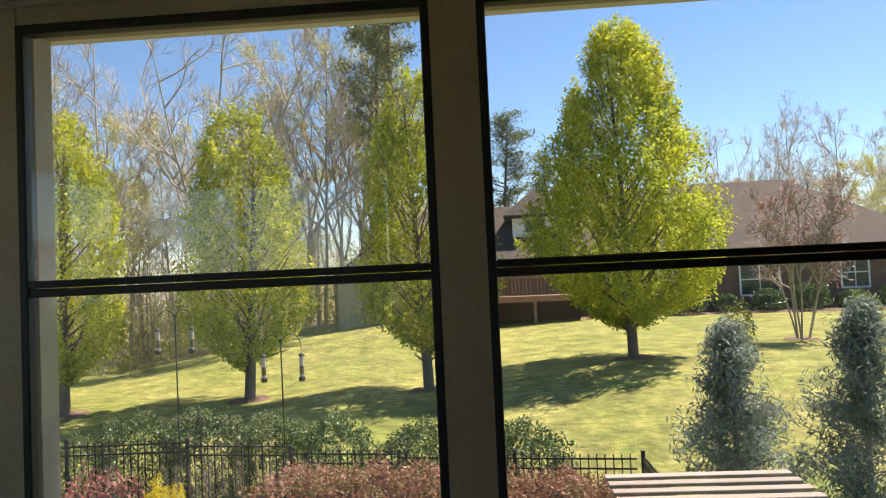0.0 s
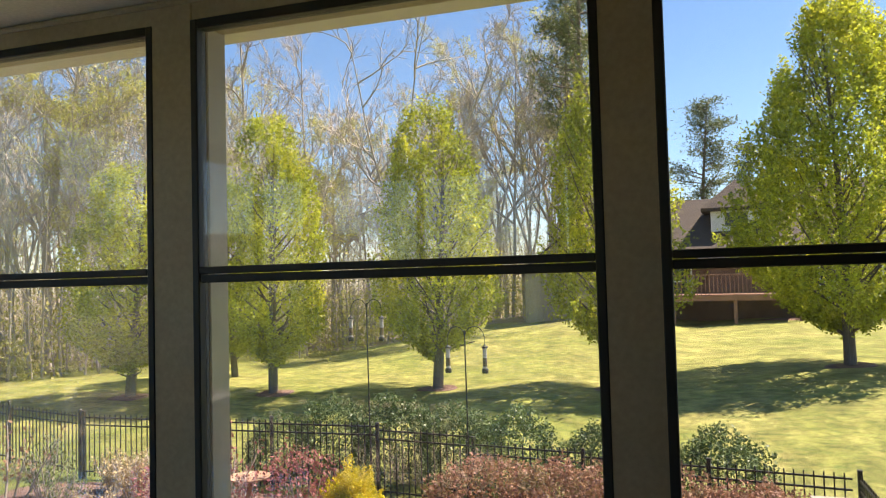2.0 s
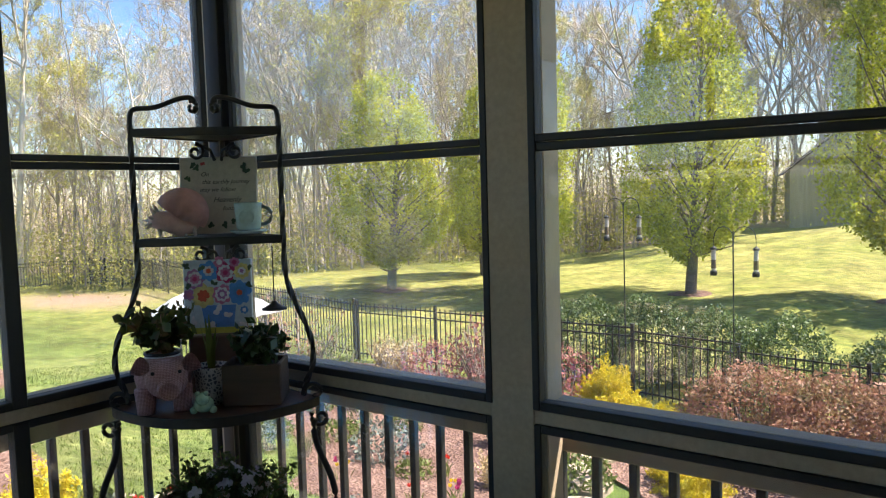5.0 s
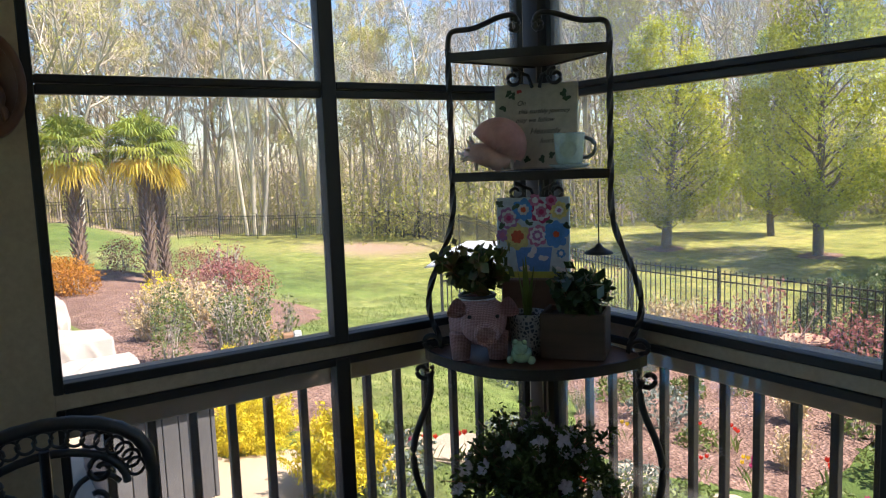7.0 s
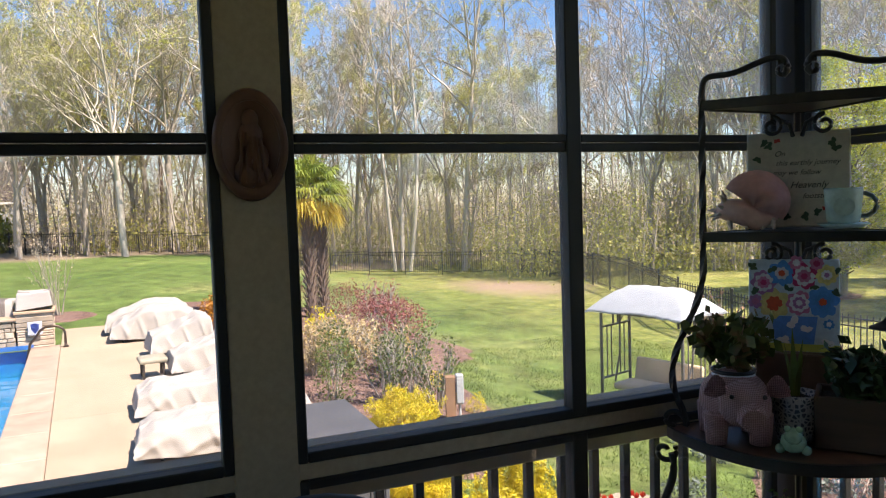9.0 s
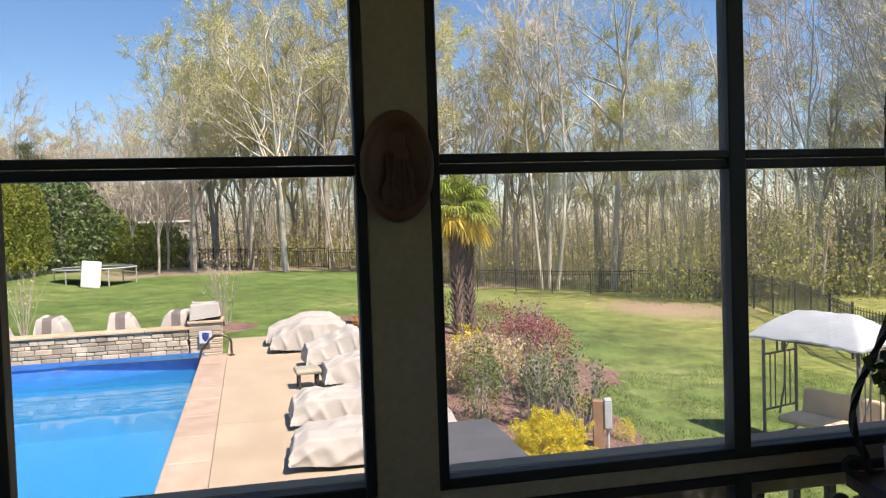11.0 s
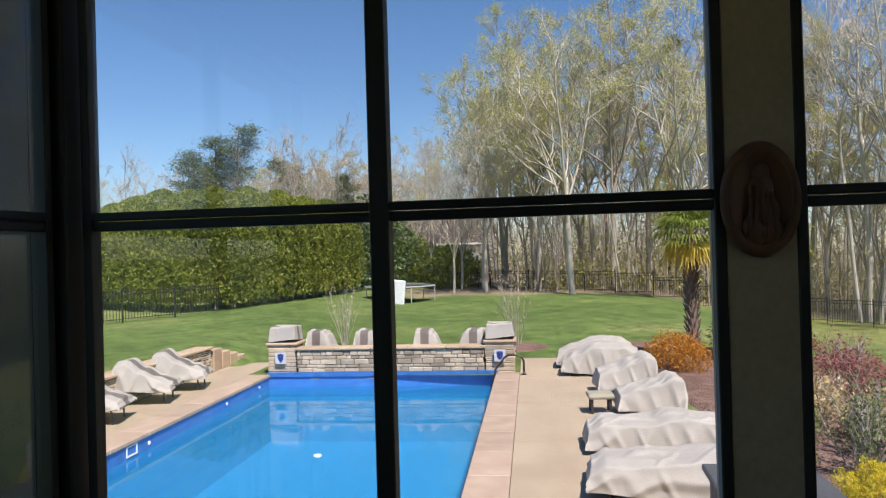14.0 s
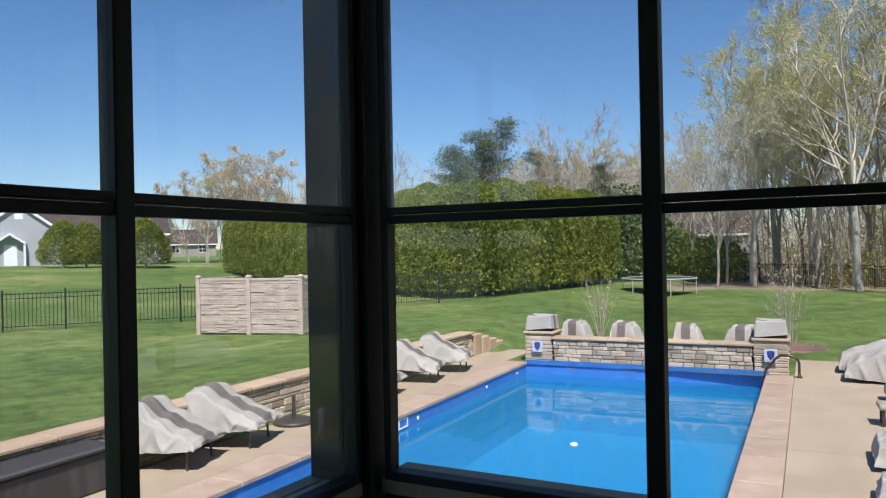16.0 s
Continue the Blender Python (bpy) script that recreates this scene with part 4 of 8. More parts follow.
def thicket(name, spots, label, leaf, stem_mat, seed, stems=(6, 15), twigs=16, leaves=26, low=0.15):
    """Far woods: slender stems with side twigs, and their leaf."""
    rng = random.Random(seed)
    w = Wood()
    pts = []
    for x, y in spots:
        z = ground_z(x, y)
        H = rng.uniform(*stems)
        pt = w.limb(rng, Vector((x, y, z - 0.2)), Vector((rng.gauss(0, 0.06), rng.gauss(0, 0.06), 1)), H, rng.uniform(0.03, 0.075), 4, 4, 0.04, 0.05, 0.2)
        for j in range(twigs):
            q, e = along(pt, rng.uniform(low, 1.0))
            dd = splay(rng, e, rng.uniform(0.5, 1.1), rng.uniform(0, 6.28))
            l2 = rng.uniform(0.5, 2.0)
            w.tube([q, q + dd * l2 * 0.5, q + (dd + Vector((0, 0, 0.25))) * l2], 0.014, 0.004, 3)
            pts += [tuple(q + dd * l2 * rng.random()) for _ in range(max(1, leaves // twigs))]
    root = empty(name, label, "woods", kind="stuff")
    root["kind"] = "stuff"
    me = wood_mesh("stems", w, stem_mat)
    o = new("stems", me)
    o.parent = root
    o = new("leaves", leaf_mesh("leaves", pts * 2, 0.11, leaf, seed, 0.6, 0, 0.3))
    o.parent = root


rng = random.Random(5)
thicket("far_woods", [polar(phi, edge_distance(phi) + rng.uniform(3, 46)) for phi in [rng.uniform(3, 97) for _ in range(290)]], "dense far woods of slender grey stems", L_TAN, M_BARK, 9, (6, 14), 20, 14)
thicket("woods_edge", [polar(phi, edge_distance(phi) + rng.uniform(-0.5, 12)) for phi in [rng.uniform(8, 94) for _ in range(300)]], "thin saplings along the edge of the wood", L_UNDER, M_BARK, 19, (2.5, 8), 18, 30, 0.1)
thicket("distant_trees", [polar(phi, rng.uniform(75, 115)) for phi in [rng.uniform(92, 137) for _ in range(200)] + [rng.uniform(-36, 4) for _ in range(120)]], "distant bare trees beyond the lawns", L_TAN, M_BARK, 29, (5, 12), 18, 36, 0.2)


def undergrowth(name, n, span, depth, heights, leaf, label, seed, per=90, size=0.17):
    rng = random.Random(seed)
    pts = []
    for i in range(n):
        phi = rng.uniform(*span)
        x, y = polar(phi, edge_distance(phi) + rng.uniform(*depth))
        z = ground_z(x, y)
        s = rng.uniform(*heights)
        pts += [(x + rng.gauss(0, s * 0.45), y + rng.gauss(0, s * 0.45), z + abs(rng.gauss(0.45, 0.35)) * s) for _ in range(per)]
    ob = new(name, leaf_mesh(name, pts, size, leaf, seed, 0.55))
    tagged(ob, label, "undergrowth", kind="stuff")


undergrowth("undergrowth", 430, (8, 93), (-0.5, 16), (0.8, 4.2), L_UNDER, "yellow-green undergrowth along the wood's edge", 41)
L_SAPLING = leafy("sapling_leaf", [(0.42, 0.38, 0.13), (0.46, 0.46, 0.11), (0.36, 0.44, 0.08)], glow=0.5, scale=0.35)
undergrowth("saplings", 250, (10, 82), (-1.5, 9), (2.2, 6.5), L_SAPLING, "loose yellow-green saplings in new leaf at the wood's edge", 53, 230, 0.10)
undergrowth("brush", 150, (5, 96), (3, 24), (0.8, 3.0), L_TAN, "tan winter brush under the trees", 43)
undergrowth("far_brush", 820, (4, 97), (20, 56), (2.5, 7.0), L_BRUSH, "brown-olive brush deep in the woods", 47, 190, 0.2)


HAZY = [bare_tree(151, 12, M_BARK, L_TAN, 9000, low=0.24, n1=13, size=0.13, forks=5), bare_tree(152, 11, M_BARK, L_SPRING, 7000, low=0.24, n1=12, size=0.13, forks=5)]
for i, (phi, r, s) in enumerate(((130.3, 82, 0.9), (131.8, 86, 1.0), (133.2, 84, 1.05), (134.6, 88, 1.0), (136.0, 84, 0.85), (137.2, 88, 0.75), (102.5, 84, 0.95), (104.6, 86, 1.1), (106.4, 82, 1.0), (108.3, 86, 1.15), (110.4, 84, 1.0), (112.2, 88, 1.1), (114.5, 86, 0.95), (116.8, 88, 0.9), (-9, 84, 0.8), (-12.5, 88, 0.95), (-15.5, 86, 1.0), (-18.5, 88, 0.95), (-21.5, 84, 0.9), (-25, 86, 1.0), (-28.5, 84, 1.0))):
    plant("far_tree", "far rounded tree in a haze of tan buds", "tree", at_ground(*polar(phi, r)), HAZY[i % 4 == 3], s, 83 * i, "far rounded trees", squash=1.15)

# evergreen screen and trees beyond the pool
def arborvitae(seed, H, blunt=7.0):
    rng = random.Random(seed)
    w = Wood()
    w.limb(rng, Vector((0, 0, -0.2)), Vector((0, 0, 1)), H * 0.9, 0.10, 5, 6, 0.01, 0.05, 0.2)
    pts = []
    for i in range(12500):
        t = rng.random() ** 0.8
        z = 0.25 + t * (H - 0.25)
        R = 1.5 * (1 - t ** blunt) ** 0.7 * (0.75 + 0.25 * min(1, z / 0.8))
        a = rng.uniform(0, 6.28)
        lump = 1 + 0.20 * noise.noise((math.cos(a) * 2, math.sin(a) * 2, z * 1.3 + seed))
        r = R * lump * (0.72 + 0.3 * rng.random())
        pts.append((r * math.cos(a), r * math.sin(a), z))
    return [("trunk", wood_mesh("trunk", w, M_BARK)), ("foliage", leaf_mesh("foliage", pts, 0.16, L_HEDGE, seed, 0.42, 0.9))]


ARB = [arborvitae(301, 5.2), arborvitae(302, 5.0)]
rng = random.Random(3)
for i in range(26):
    t = i / 25
    if t < 0.62:
        x, y = -29.0 - 17 * (1 - t / 0.62) , -17.6 - 30 * (1 - t / 0.62)
    else:
        u = (t - 0.62) / 0.38
        x, y = -29.0 - 12.5 * u, -17.6 + 2.0 * u
    plant("arborvitae", "dense green arborvitae of a tall screening hedge", "evergreen tree", at_ground(x, y), ARB[i % 2], rng.uniform(0.98, 1.05) * (1.04 if t > 0.5 else 1.0), rng.uniform(0, 360), "screening hedge")
MAG = shrub_meshes(311, 2.3, 2.3, 4.6, L_HOLLY, 5200, 0.26, 0.5, 0, 0.6, 10, 16)
plant("magnolia_tree", "dark glossy evergreen magnolia by the lawn", "evergreen tree", at_ground(-45.5, -14.2), MAG, 1.1, 20)
LOWGREEN = shrub_meshes(312, 2.4, 2.4, 2.6, L_HEDGE, 3000, 0.26, 0.5)
for x, y, s in ((-50, -10, 1.0), (-57, -12.0, 1.05), (-58, -15.2, 1.25), (-60, -18.0, 1.2)):
    plant("evergreen_tree", "low green evergreen at the wood's edge", "evergreen tree", at_ground(x, y), LOWGREEN, s, 40 * x, "low evergreens")
for x, y, s, k in ((-62, -31, 1.0, 2), (-66, -36, 0.86, 2), (-64, -27, 0.8, 2), (-60, -34.5, 0.85, 2), (-63, -33, 0.94, 2), (-58, -20, 0.6, 1)):
    plant("pine_tree", "distant rounded pine behind the hedge", "pine tree", at_ground(x, y), PINES[k], s, 70 * x, "pines", squash=1.4)
for i, (phi, r, s, k) in enumerate(((80.5, 70, 0.6, 3), (82.5, 72, 0.62, 0), (84.5, 66, 0.6, 1), (86.5, 68, 0.66, 3), (88.5, 64, 0.6, 5), (90.5, 66, 0.6, 3), (98, 62, 0.62, 3), (99.5, 70, 0.6, 1), (101.5, 72, 0.82, 0), (104, 74, 0.75, 4), (106.5, 70, 0.74, 3), (108, 74, 0.72, 1), (109.5, 72, 0.74, 0), (111, 76, 0.7, 3), (113, 80, 0.66, 1), (115.5, 80, 0.6, 0), (119.5, 70, 0.66, 3), (122, 72, 0.7, 1), (124, 74, 0.66, 3), (127.5, 72, 0.6, 1), (121, 85, 0.7, 3), (126, 78, 0.65, 0), (129, 80, 0.58, 5), (132, 84, 0.5, 0), (136, 90, 0.5, 3), (-8, 58, 0.6, 3), (-13, 60, 0.72, 1), (-17, 62, 0.75, 1), (-19, 62, 0.8, 3), (-22, 60, 0.8, 1), (-24, 62, 0.8, 3), (-20.5, 64, 0.8, 1), (-25, 58, 0.75, 1), (-26.5, 58, 0.82, 5), (-29, 56, 0.75, 3), (105.5, 62, 0.68, 3), (107.5, 64, 0.8, 1), (109, 62, 0.74, 3), (110.5, 66, 0.8, 1), (112, 70, 0.85, 3), (114, 72, 0.8, 1), (116.5, 74, 0.75, 3), (118, 72, 0.7, 1), (102.5, 66, 0.7, 3), (100, 66, 0.75, 1), (104, 68, 0.72, 1))):
    plant("woodland_tree", FOREST_LABELS[k], "tree", at_ground(*polar(phi, r)), FOREST[k], s, 77 * i, "distant trees")

# ---- walls round the pool ----
raised = empty("raised_stone_wall", "stacked sandstone wall across the pool's far end", "stone wall")
a, b = pl(-0.19, 0.63, 0), pl(-0.19, 4.70, 0)
stone_wall(raised, a[:2], b[:2], DECK - 0.12, DECK + 0.52, 0.34, 1)
M_SIGN = speckled("white_sign_board", (0.40, 0.41, 0.46), (0.48, 0.49, 0.54), 5, 0.5, 0.05, 0.001)
M_SIGNBLUE = speckled("blue_sign_paint", (0.05, 0.08, 0.35), (0.07, 0.12, 0.45), 9, 0.5, 0.05, 0.001)
for y in (0.29, 5.03):
    pil = empty("stone_pillar", "square stacked stone pillar with a flat cap", "pillar", group="pool pillars")
    p, q = pl(-0.34 - 0.32, y, 0), pl(-0.34 + 0.32, y, 0)
    stone_wall(pil, p[:2], q[:2], DECK - 0.05, DECK + 0.63, 0.60, 7 + int(y))
    # small shield-shaped sign hung on the pillar face
    sg = empty("shield_sign", "small white sign with a blue shield shape", "sign", pl(0.045, y, DECK + 0.36), 3.6, "pillar signs")
    part("board", block((0.0, -0.12, -0.12), (0.012, 0.12, 0.13), 0.004), M_SIGN, sg)
    bm = bmesh.new()
    vs = [bm.verts.new((0.014, yy, zz)) for yy, zz in ((-0.07, 0.08), (0, 0.10), (0.07, 0.08), (0.06, -0.02), (0, -0.10), (-0.06, -0.02))]
    bm.faces.new(vs)
    bmesh.ops.solidify(bm, geom=bm.faces[:], thickness=0.004)
    part("shield", bm, M_SIGNBLUE, sg, "blue shield shape")


def crease(p, sharp=5.0):
    """A ridge along the zero line of a noise field, as cloth folds run."""
    return max(0.0, 1 - sharp * abs(noise.noise(p)))


def draped(nx, ny, f, seed, amp=0.02):
    """A cloth skin over the height profile f(u, v) in metres, slightly uneven."""
    bm = bmesh.new()
    g = []
    for j in range(ny + 1):
        row = []
        for i in range(nx + 1):
            x, y, z = f(i / nx, j / ny)
            k = 0.8 * noise.noise((x * 3.0 + seed, y * 3.0, z * 2.0)) + 0.8 * crease((x * 1.2 + y * 2.8 + seed, y * 1.0 - x * 2.4, z * 1.2), 6)
            row.append(bm.verts.new((x + amp * k * 0.5, y + amp * k * 0.5, max(0.015, z + amp * k * (1 if z > 0.1 else 0.3)))))
        g.append(row)
    for j in range(ny):
        for i in range(nx):
            bm.faces.new((g[j][i], g[j][i + 1], g[j + 1][i + 1], g[j + 1][i]))
    return bm


def lerp_profile(u, prof):
    for (a, za), (b, zb) in zip(prof, prof[1:]):
        if u <= b:
            t = (u - a) / (b - a)
            t = t * t * (3 - 2 * t)
            return za + (zb - za) * t
    return prof[-1][1]


def lounger_mesh(seed, L, W, prof, skirt, stripe=None, across=False):
    """A furniture cover draped to the ground over a lounge chair: head at high x."""
    fold = random.Random(seed)
    ph = [fold.uniform(0, 6.28) for _ in range(4)]

    def f(u, v):
        uu = (u - 0.08) / 0.84
        vv = (v - 0.22) / 0.56
        inside = 0 <= uu <= 1 and 0 <= vv <= 1
        cu, cv = min(1, max(0, uu)), min(1, max(0, vv))
        z = lerp_profile(cu, prof)
        x, y = (cu - 0.5) * L, (cv - 0.5) * W
        if inside:
            edge = abs(2 * cv - 1)
            z -= 0.035 * edge ** 3
            z += 0.024 * crease((x * 0.9 + seed * 1.3, y * 3.4 + 0.8 * x, 1.0)) + 0.020 * crease((x * 2.4 - 1.6 * y, y * 1.1 + seed, 7.0)) - 0.016 * math.sin(math.pi * cv) * crease((x * 1.3, seed, 2.0), 2.5)
        else:
            du = max(0, -uu * 0.84 / 0.08, (uu - 1) * 0.84 / 0.08)
            dv = max(0, -vv * 0.56 / 0.22, (vv - 1) * 0.56 / 0.22)
            d = min(1.0, max(du, dv))
            along_side = x if dv >= du else y + 5.0
            z = z * (1 - d) + (skirt + 0.025 * math.sin(3.1 * along_side + ph[1])) * d - 0.03 * (1 - d)
            pleat = crease((along_side * 1.7 + seed * 2.1 + 0.25 * d, 0.5 * d + ph[2], 4.0), 4.0) + 0.6 * crease((along_side * 3.6 - 0.5 * d + seed, ph[3], 9.0), 4.0)
            flare = 0.035 * d + 0.045 * math.sin(math.pi * min(1.0, d * 0.75)) * pleat
            if dv > 0:
                y += math.copysign(flare, y)
            if du > 0:
                x += math.copysign(0.7 * flare, x)
        return x, y, z
    bm = draped(100, 64, f, seed, 0.010)
    if stripe:
        for face in bm.faces:
            c = face.calc_center_median()
            if stripe[0] < (c.x / L if across else c.y / W) < stripe[1]:
                face.material_index = 1
    return bm


M_LEG = speckled("dark_chair_metal", (0.03, 0.025, 0.022), (0.05, 0.04, 0.035), 6, 0.5, 0.1, 0.001)


def covered_lounger(x, y, rz, L, W, prof, seed, label, skirt=0.06, stripe=None, group="", legs=True, z=DECK, name="covered_lounger", across=False):
    ob = empty(name, label, "lounge chair", (x, y, z + 0.008), rz, group)
    part("cover", lounger_mesh(seed, L, W, prof, skirt, stripe, across), [M_CANVAS, M_STRIPE], ob, smooth=True)
    if legs:
        for sx in (-0.38, 0.38):
            for sy in (-0.4, 0.4):
                bm = bmesh.new()
                sweep(bm, [(sx * L, sy * W, -0.006), (sx * L * 0.96, sy * W, 0.30)], 0.016, 6)
                part("leg", bm, M_LEG, ob)
    return ob


RIGHT = "loungers along the planted side"
BUMP = [(0, 0.28), (0.12, 0.36), (0.45, 0.38), (0.62, 0.44), (1, 0.40)]
covered_lounger(-6.42, -1.02, 88, 1.72, 0.80, [(0, 0.26), (0.1, 0.33), (0.45, 0.37), (0.7, 0.42), (1, 0.40)], 1, "long lounge chair under a wrinkled cream cover", group=RIGHT)
covered_lounger(-8.12, -1.02, 91, 1.70, 0.72, BUMP, 2, "long lounge chair under a wrinkled cream cover", group=RIGHT)
covered_lounger(-10.12, -0.90, 94, 0.92, 0.70, [(0, 0.36), (0.3, 0.44), (0.6, 0.50), (0.86, 0.60), (1, 0.57)], 3, "upright chair under a draped cream cover", 0.10, group=RIGHT)
covered_lounger(-11.85, -1.12, 94, 0.95, 0.74, [(0, 0.38), (0.3, 0.46), (0.6, 0.58), (0.86, 0.70), (1, 0.65)], 4, "upright chair under a draped cream cover", 0.12, group=RIGHT)
covered_lounger(-13.98, -1.45, 88, 1.5, 0.8, [(0, 0.30), (0.15, 0.42), (0.45, 0.60), (0.75, 0.58), (1, 0.48)], 5, "long lounge chair under a wrinkled cream cover", group=RIGHT)
covered_lounger(-15.0, -1.52, 88, 1.55, 0.8, [(0, 0.34), (0.2, 0.46), (0.5, 0.62), (0.8, 0.60), (1, 0.48)], 6, "long lounge chair under a wrinkled cream cover", group=RIGHT)
M_TABLETOP = speckled("grey_olive_table_top", (0.27, 0.245, 0.18), (0.35, 0.32, 0.245), 4, 0.6, 0.1, 0.002)
st = empty("side_table", "low side table with a grey-olive top", "side table", (-10.22, -1.62, DECK + 0.008), 5)
part("tabletop", block((-0.20, -0.20, 0.22), (0.20, 0.20, 0.30), 0.03, None, 2), M_TABLETOP, st)
for sx in (-0.14, 0.14):
    for sy in (-0.14, 0.14):
        part("leg", block((sx - 0.018, sy - 0.018, 0.0), (sx + 0.018, sy + 0.018, 0.219), 0.003), M_LEG, st)
LEFT = "striped covered chairs by the retaining wall"
STUB = [(0, 0.36), (0.25, 0.44), (0.55, 0.58), (0.82, 0.76), (1, 0.73)]
for i, (x, y, rz) in enumerate(((-4.66, -9.42, -70), (-5.74, -9.45, -70), (-9.25, -9.58, -74), (-10.88, -9.62, -74), (-12.2, -9.66, -74))):
    covered_lounger(x, y, rz, 0.95, 0.78, STUB, 20 + i, "deep chair under a cream cover with a taupe stripe", 0.24, (-0.16, 0.16), LEFT)

# low pieces set on the lawn behind the raised wall
for i, (x, y, rz) in enumerate(((-14.85, -7.56, -86), (-14.85, -6.42, -90), (-14.8, -5.08, -84), (-14.8, -4.26, 88))):
    covered_lounger(x, y, rz, 0.70, 0.62, [(0, 0.42), (0.15, 0.47), (0.40, 0.78), (0.48, 0.85), (1, 0.86)], 40 + i, "garden chair under a cream and taupe cover", 0.08, (0.08, 0.34), "covered chairs behind the raised wall", False, ground_z(x, y) + 0.01, "covered_chair", True)
for i, y in enumerate((0.29, 5.03)):
    ob = empty("covered_planter", "square planter under a knotted cream cover on a pillar", "planter", pl(-0.34, y, DECK + 0.69), 2.9, "covered planters")
    def boxy(u, v):
        a, b = 2 * u - 1, 2 * v - 1
        m = max(abs(a), abs(b))
        k = min(1.0, m / 0.62)
        fall = max(0.0, (m - 0.62) / 0.38)
        return 0.27 * k * a / max(m, 1e-6) * (1 + 0.12 * fall), 0.27 * k * b / max(m, 1e-6) * (1 + 0.12 * fall), 0.34 - 0.30 * fall - 0.05 * (1 - k) + 0.03 * k * a * b
    bm = draped(48, 48, boxy, 60 + i, 0.016)
    for face in bm.faces:
        if abs(face.calc_center_median().x) < 0.07:
            face.material_index = 1
    part("cover", bm, [M_CANVAS, M_STRIPE], ob, smooth=True)

ret = empty("retaining_wall", "low stacked stone retaining wall along the lawn", "stone wall")
stone_wall(ret, (-1.0, wall_line(-1.0)), (-8.0, wall_line(-8.0)), DECK - 0.05, DECK + 0.54, 0.32, 3)
stone_wall(ret, (-8.0, wall_line(-8.0)), (-14.2, wall_line(-14.2)), DECK - 0.05, DECK + 0.53, 0.32, 4)
for i in range(4):
    x = -14.28 - 0.42 * i
    part("cap_stone", block((x - 0.42, -10.44, DECK - 0.15), (x - 0.01, -10.02, DECK + 0.50 - 0.10 * i), 0.02), M_CAP, ret)

# pool fittings
M_RAIL = speckled("bronze_pool_rail", (0.06, 0.04, 0.03), (0.10, 0.07, 0.05), 6, 0.35, 0.1, 0.001, metal=0.6)
hr = empty("pool_handrail", "curved bronze pool handrail", "handrail", pl(0.32, PW + 0.06, 0), 3.6)
for dx in (0.0,):
    bm = bmesh.new()
    pts = [(dx, -0.22, WATER - 0.35), (dx, -0.16, WATER), (dx, -0.08, DECK + 0.12), (dx, 0.05, DECK + 0.28)] + [(dx, 0.28 + 0.22 * math.sin(radians(t)), DECK + 0.27 + 0.15 * math.cos(radians(t))) for t in (-60, -30, 0, 30, 60, 90)] + [(dx, 0.50, DECK + 0.15), (dx, 0.50, DECK + 0.008)]
    sweep(bm, pts, 0.024, 8)
    part("rail", bm, M_RAIL, hr, smooth=True)
    bm = bmesh.new()
    lathe(bm, [(0.055, 0), (0.055, 0.015), (0.03, 0.03)], 12, (dx, 0.50, DECK + 0.007))
    part("escutcheon", bm, M_RAIL, hr)
M_WHITEPL = speckled("white_plastic", (0.72, 0.74, 0.76), (0.80, 0.82, 0.84), 8, 0.4, 0.05, 0.001)
sk = empty("pool_skimmer", "white plastic skimmer opening in the pool side", "skimmer", pl(5.7, 0.002, DECK - 0.15), 2.7)
bm = bmesh.new()
for lo, hi in (((-0.15, 0, -0.08), (0.15, 0.012, -0.055)), ((-0.15, 0, 0.055), (0.15, 0.012, 0.08)), ((-0.15, 0, -0.055), (-0.12, 0.012, 0.055)), ((0.12, 0, -0.055), (0.15, 0.012, 0.055))):
    box(bm, lo, hi, 0.003)
part("faceplate", bm, M_WHITEPL, sk)
for u in (0.6, 2.3, 5.2):
    j = empty("return_jet", "small white return fitting in the pool side", "pool fitting", pl(u, 0.003, DECK - 0.17), 2.7, "pool fittings")
    bm = bmesh.new()
    lathe(bm, [(0.034, 0), (0.03, 0.01), (0.014, 0.013), (0, 0.013)], 14)
    bmesh.ops.rotate(bm, verts=bm.verts, matrix=Matrix.Rotation(radians(-90), 3, "X"))
    part("fitting", bm, M_WHITEPL, j)
# small white disc set level with the water
fl = empty("white_pool_disc", "small round white disc at the pool surface", "pool float", pl(5.55, 2.68, WATER - 0.03))
bm = bmesh.new()
lathe(bm, [(0, 0), (0.045, 0.0), (0.062, 0.025), (0.045, 0.05), (0.02, 0.054), (0, 0.054)], 20)
part("float", bm, M_WHITEPL, fl, smooth=True)
ub = empty("umbrella_base", "round dark umbrella base with a short tube", "umbrella base", (-6.96, -9.43, DECK + 0.004))
bm = bmesh.new()
lathe(bm, [(0, 0), (0.31, 0), (0.31, 0.035), (0.26, 0.06), (0.05, 0.075), (0, 0.075)], 28)
part("base_plate", bm, M_LEG, ub, smooth=True)
bm = bmesh.new()
sweep(bm, [(0, 0, 0.07), (0, 0, 0.40)], 0.028, 10)
part("tube", bm, M_LEG, ub)
M_WICKER = Mat("dark_wicker", 0.6)
vv = M_WICKER.coord("Object")
wv = M_WICKER.node("TexWave", Scale=28.0, Distortion=1.0)
M_WICKER.link(vv, wv.inputs[0])
M_WICKER.color(M_WICKER.vary(M_WICKER.ramp(wv.outputs[1], [(0.2, (0.025, 0.022, 0.022)), (0.8, (0.07, 0.062, 0.06))]), M_WICKER.noise(5, 4, 0.6, vv), 0.3)).bump(wv.outputs[1], 0.5, 0.01)
db = empty("deck_box", "long dark wicker deck storage box", "storage box", (-2.86, -9.42, DECK + 0.004), 3)
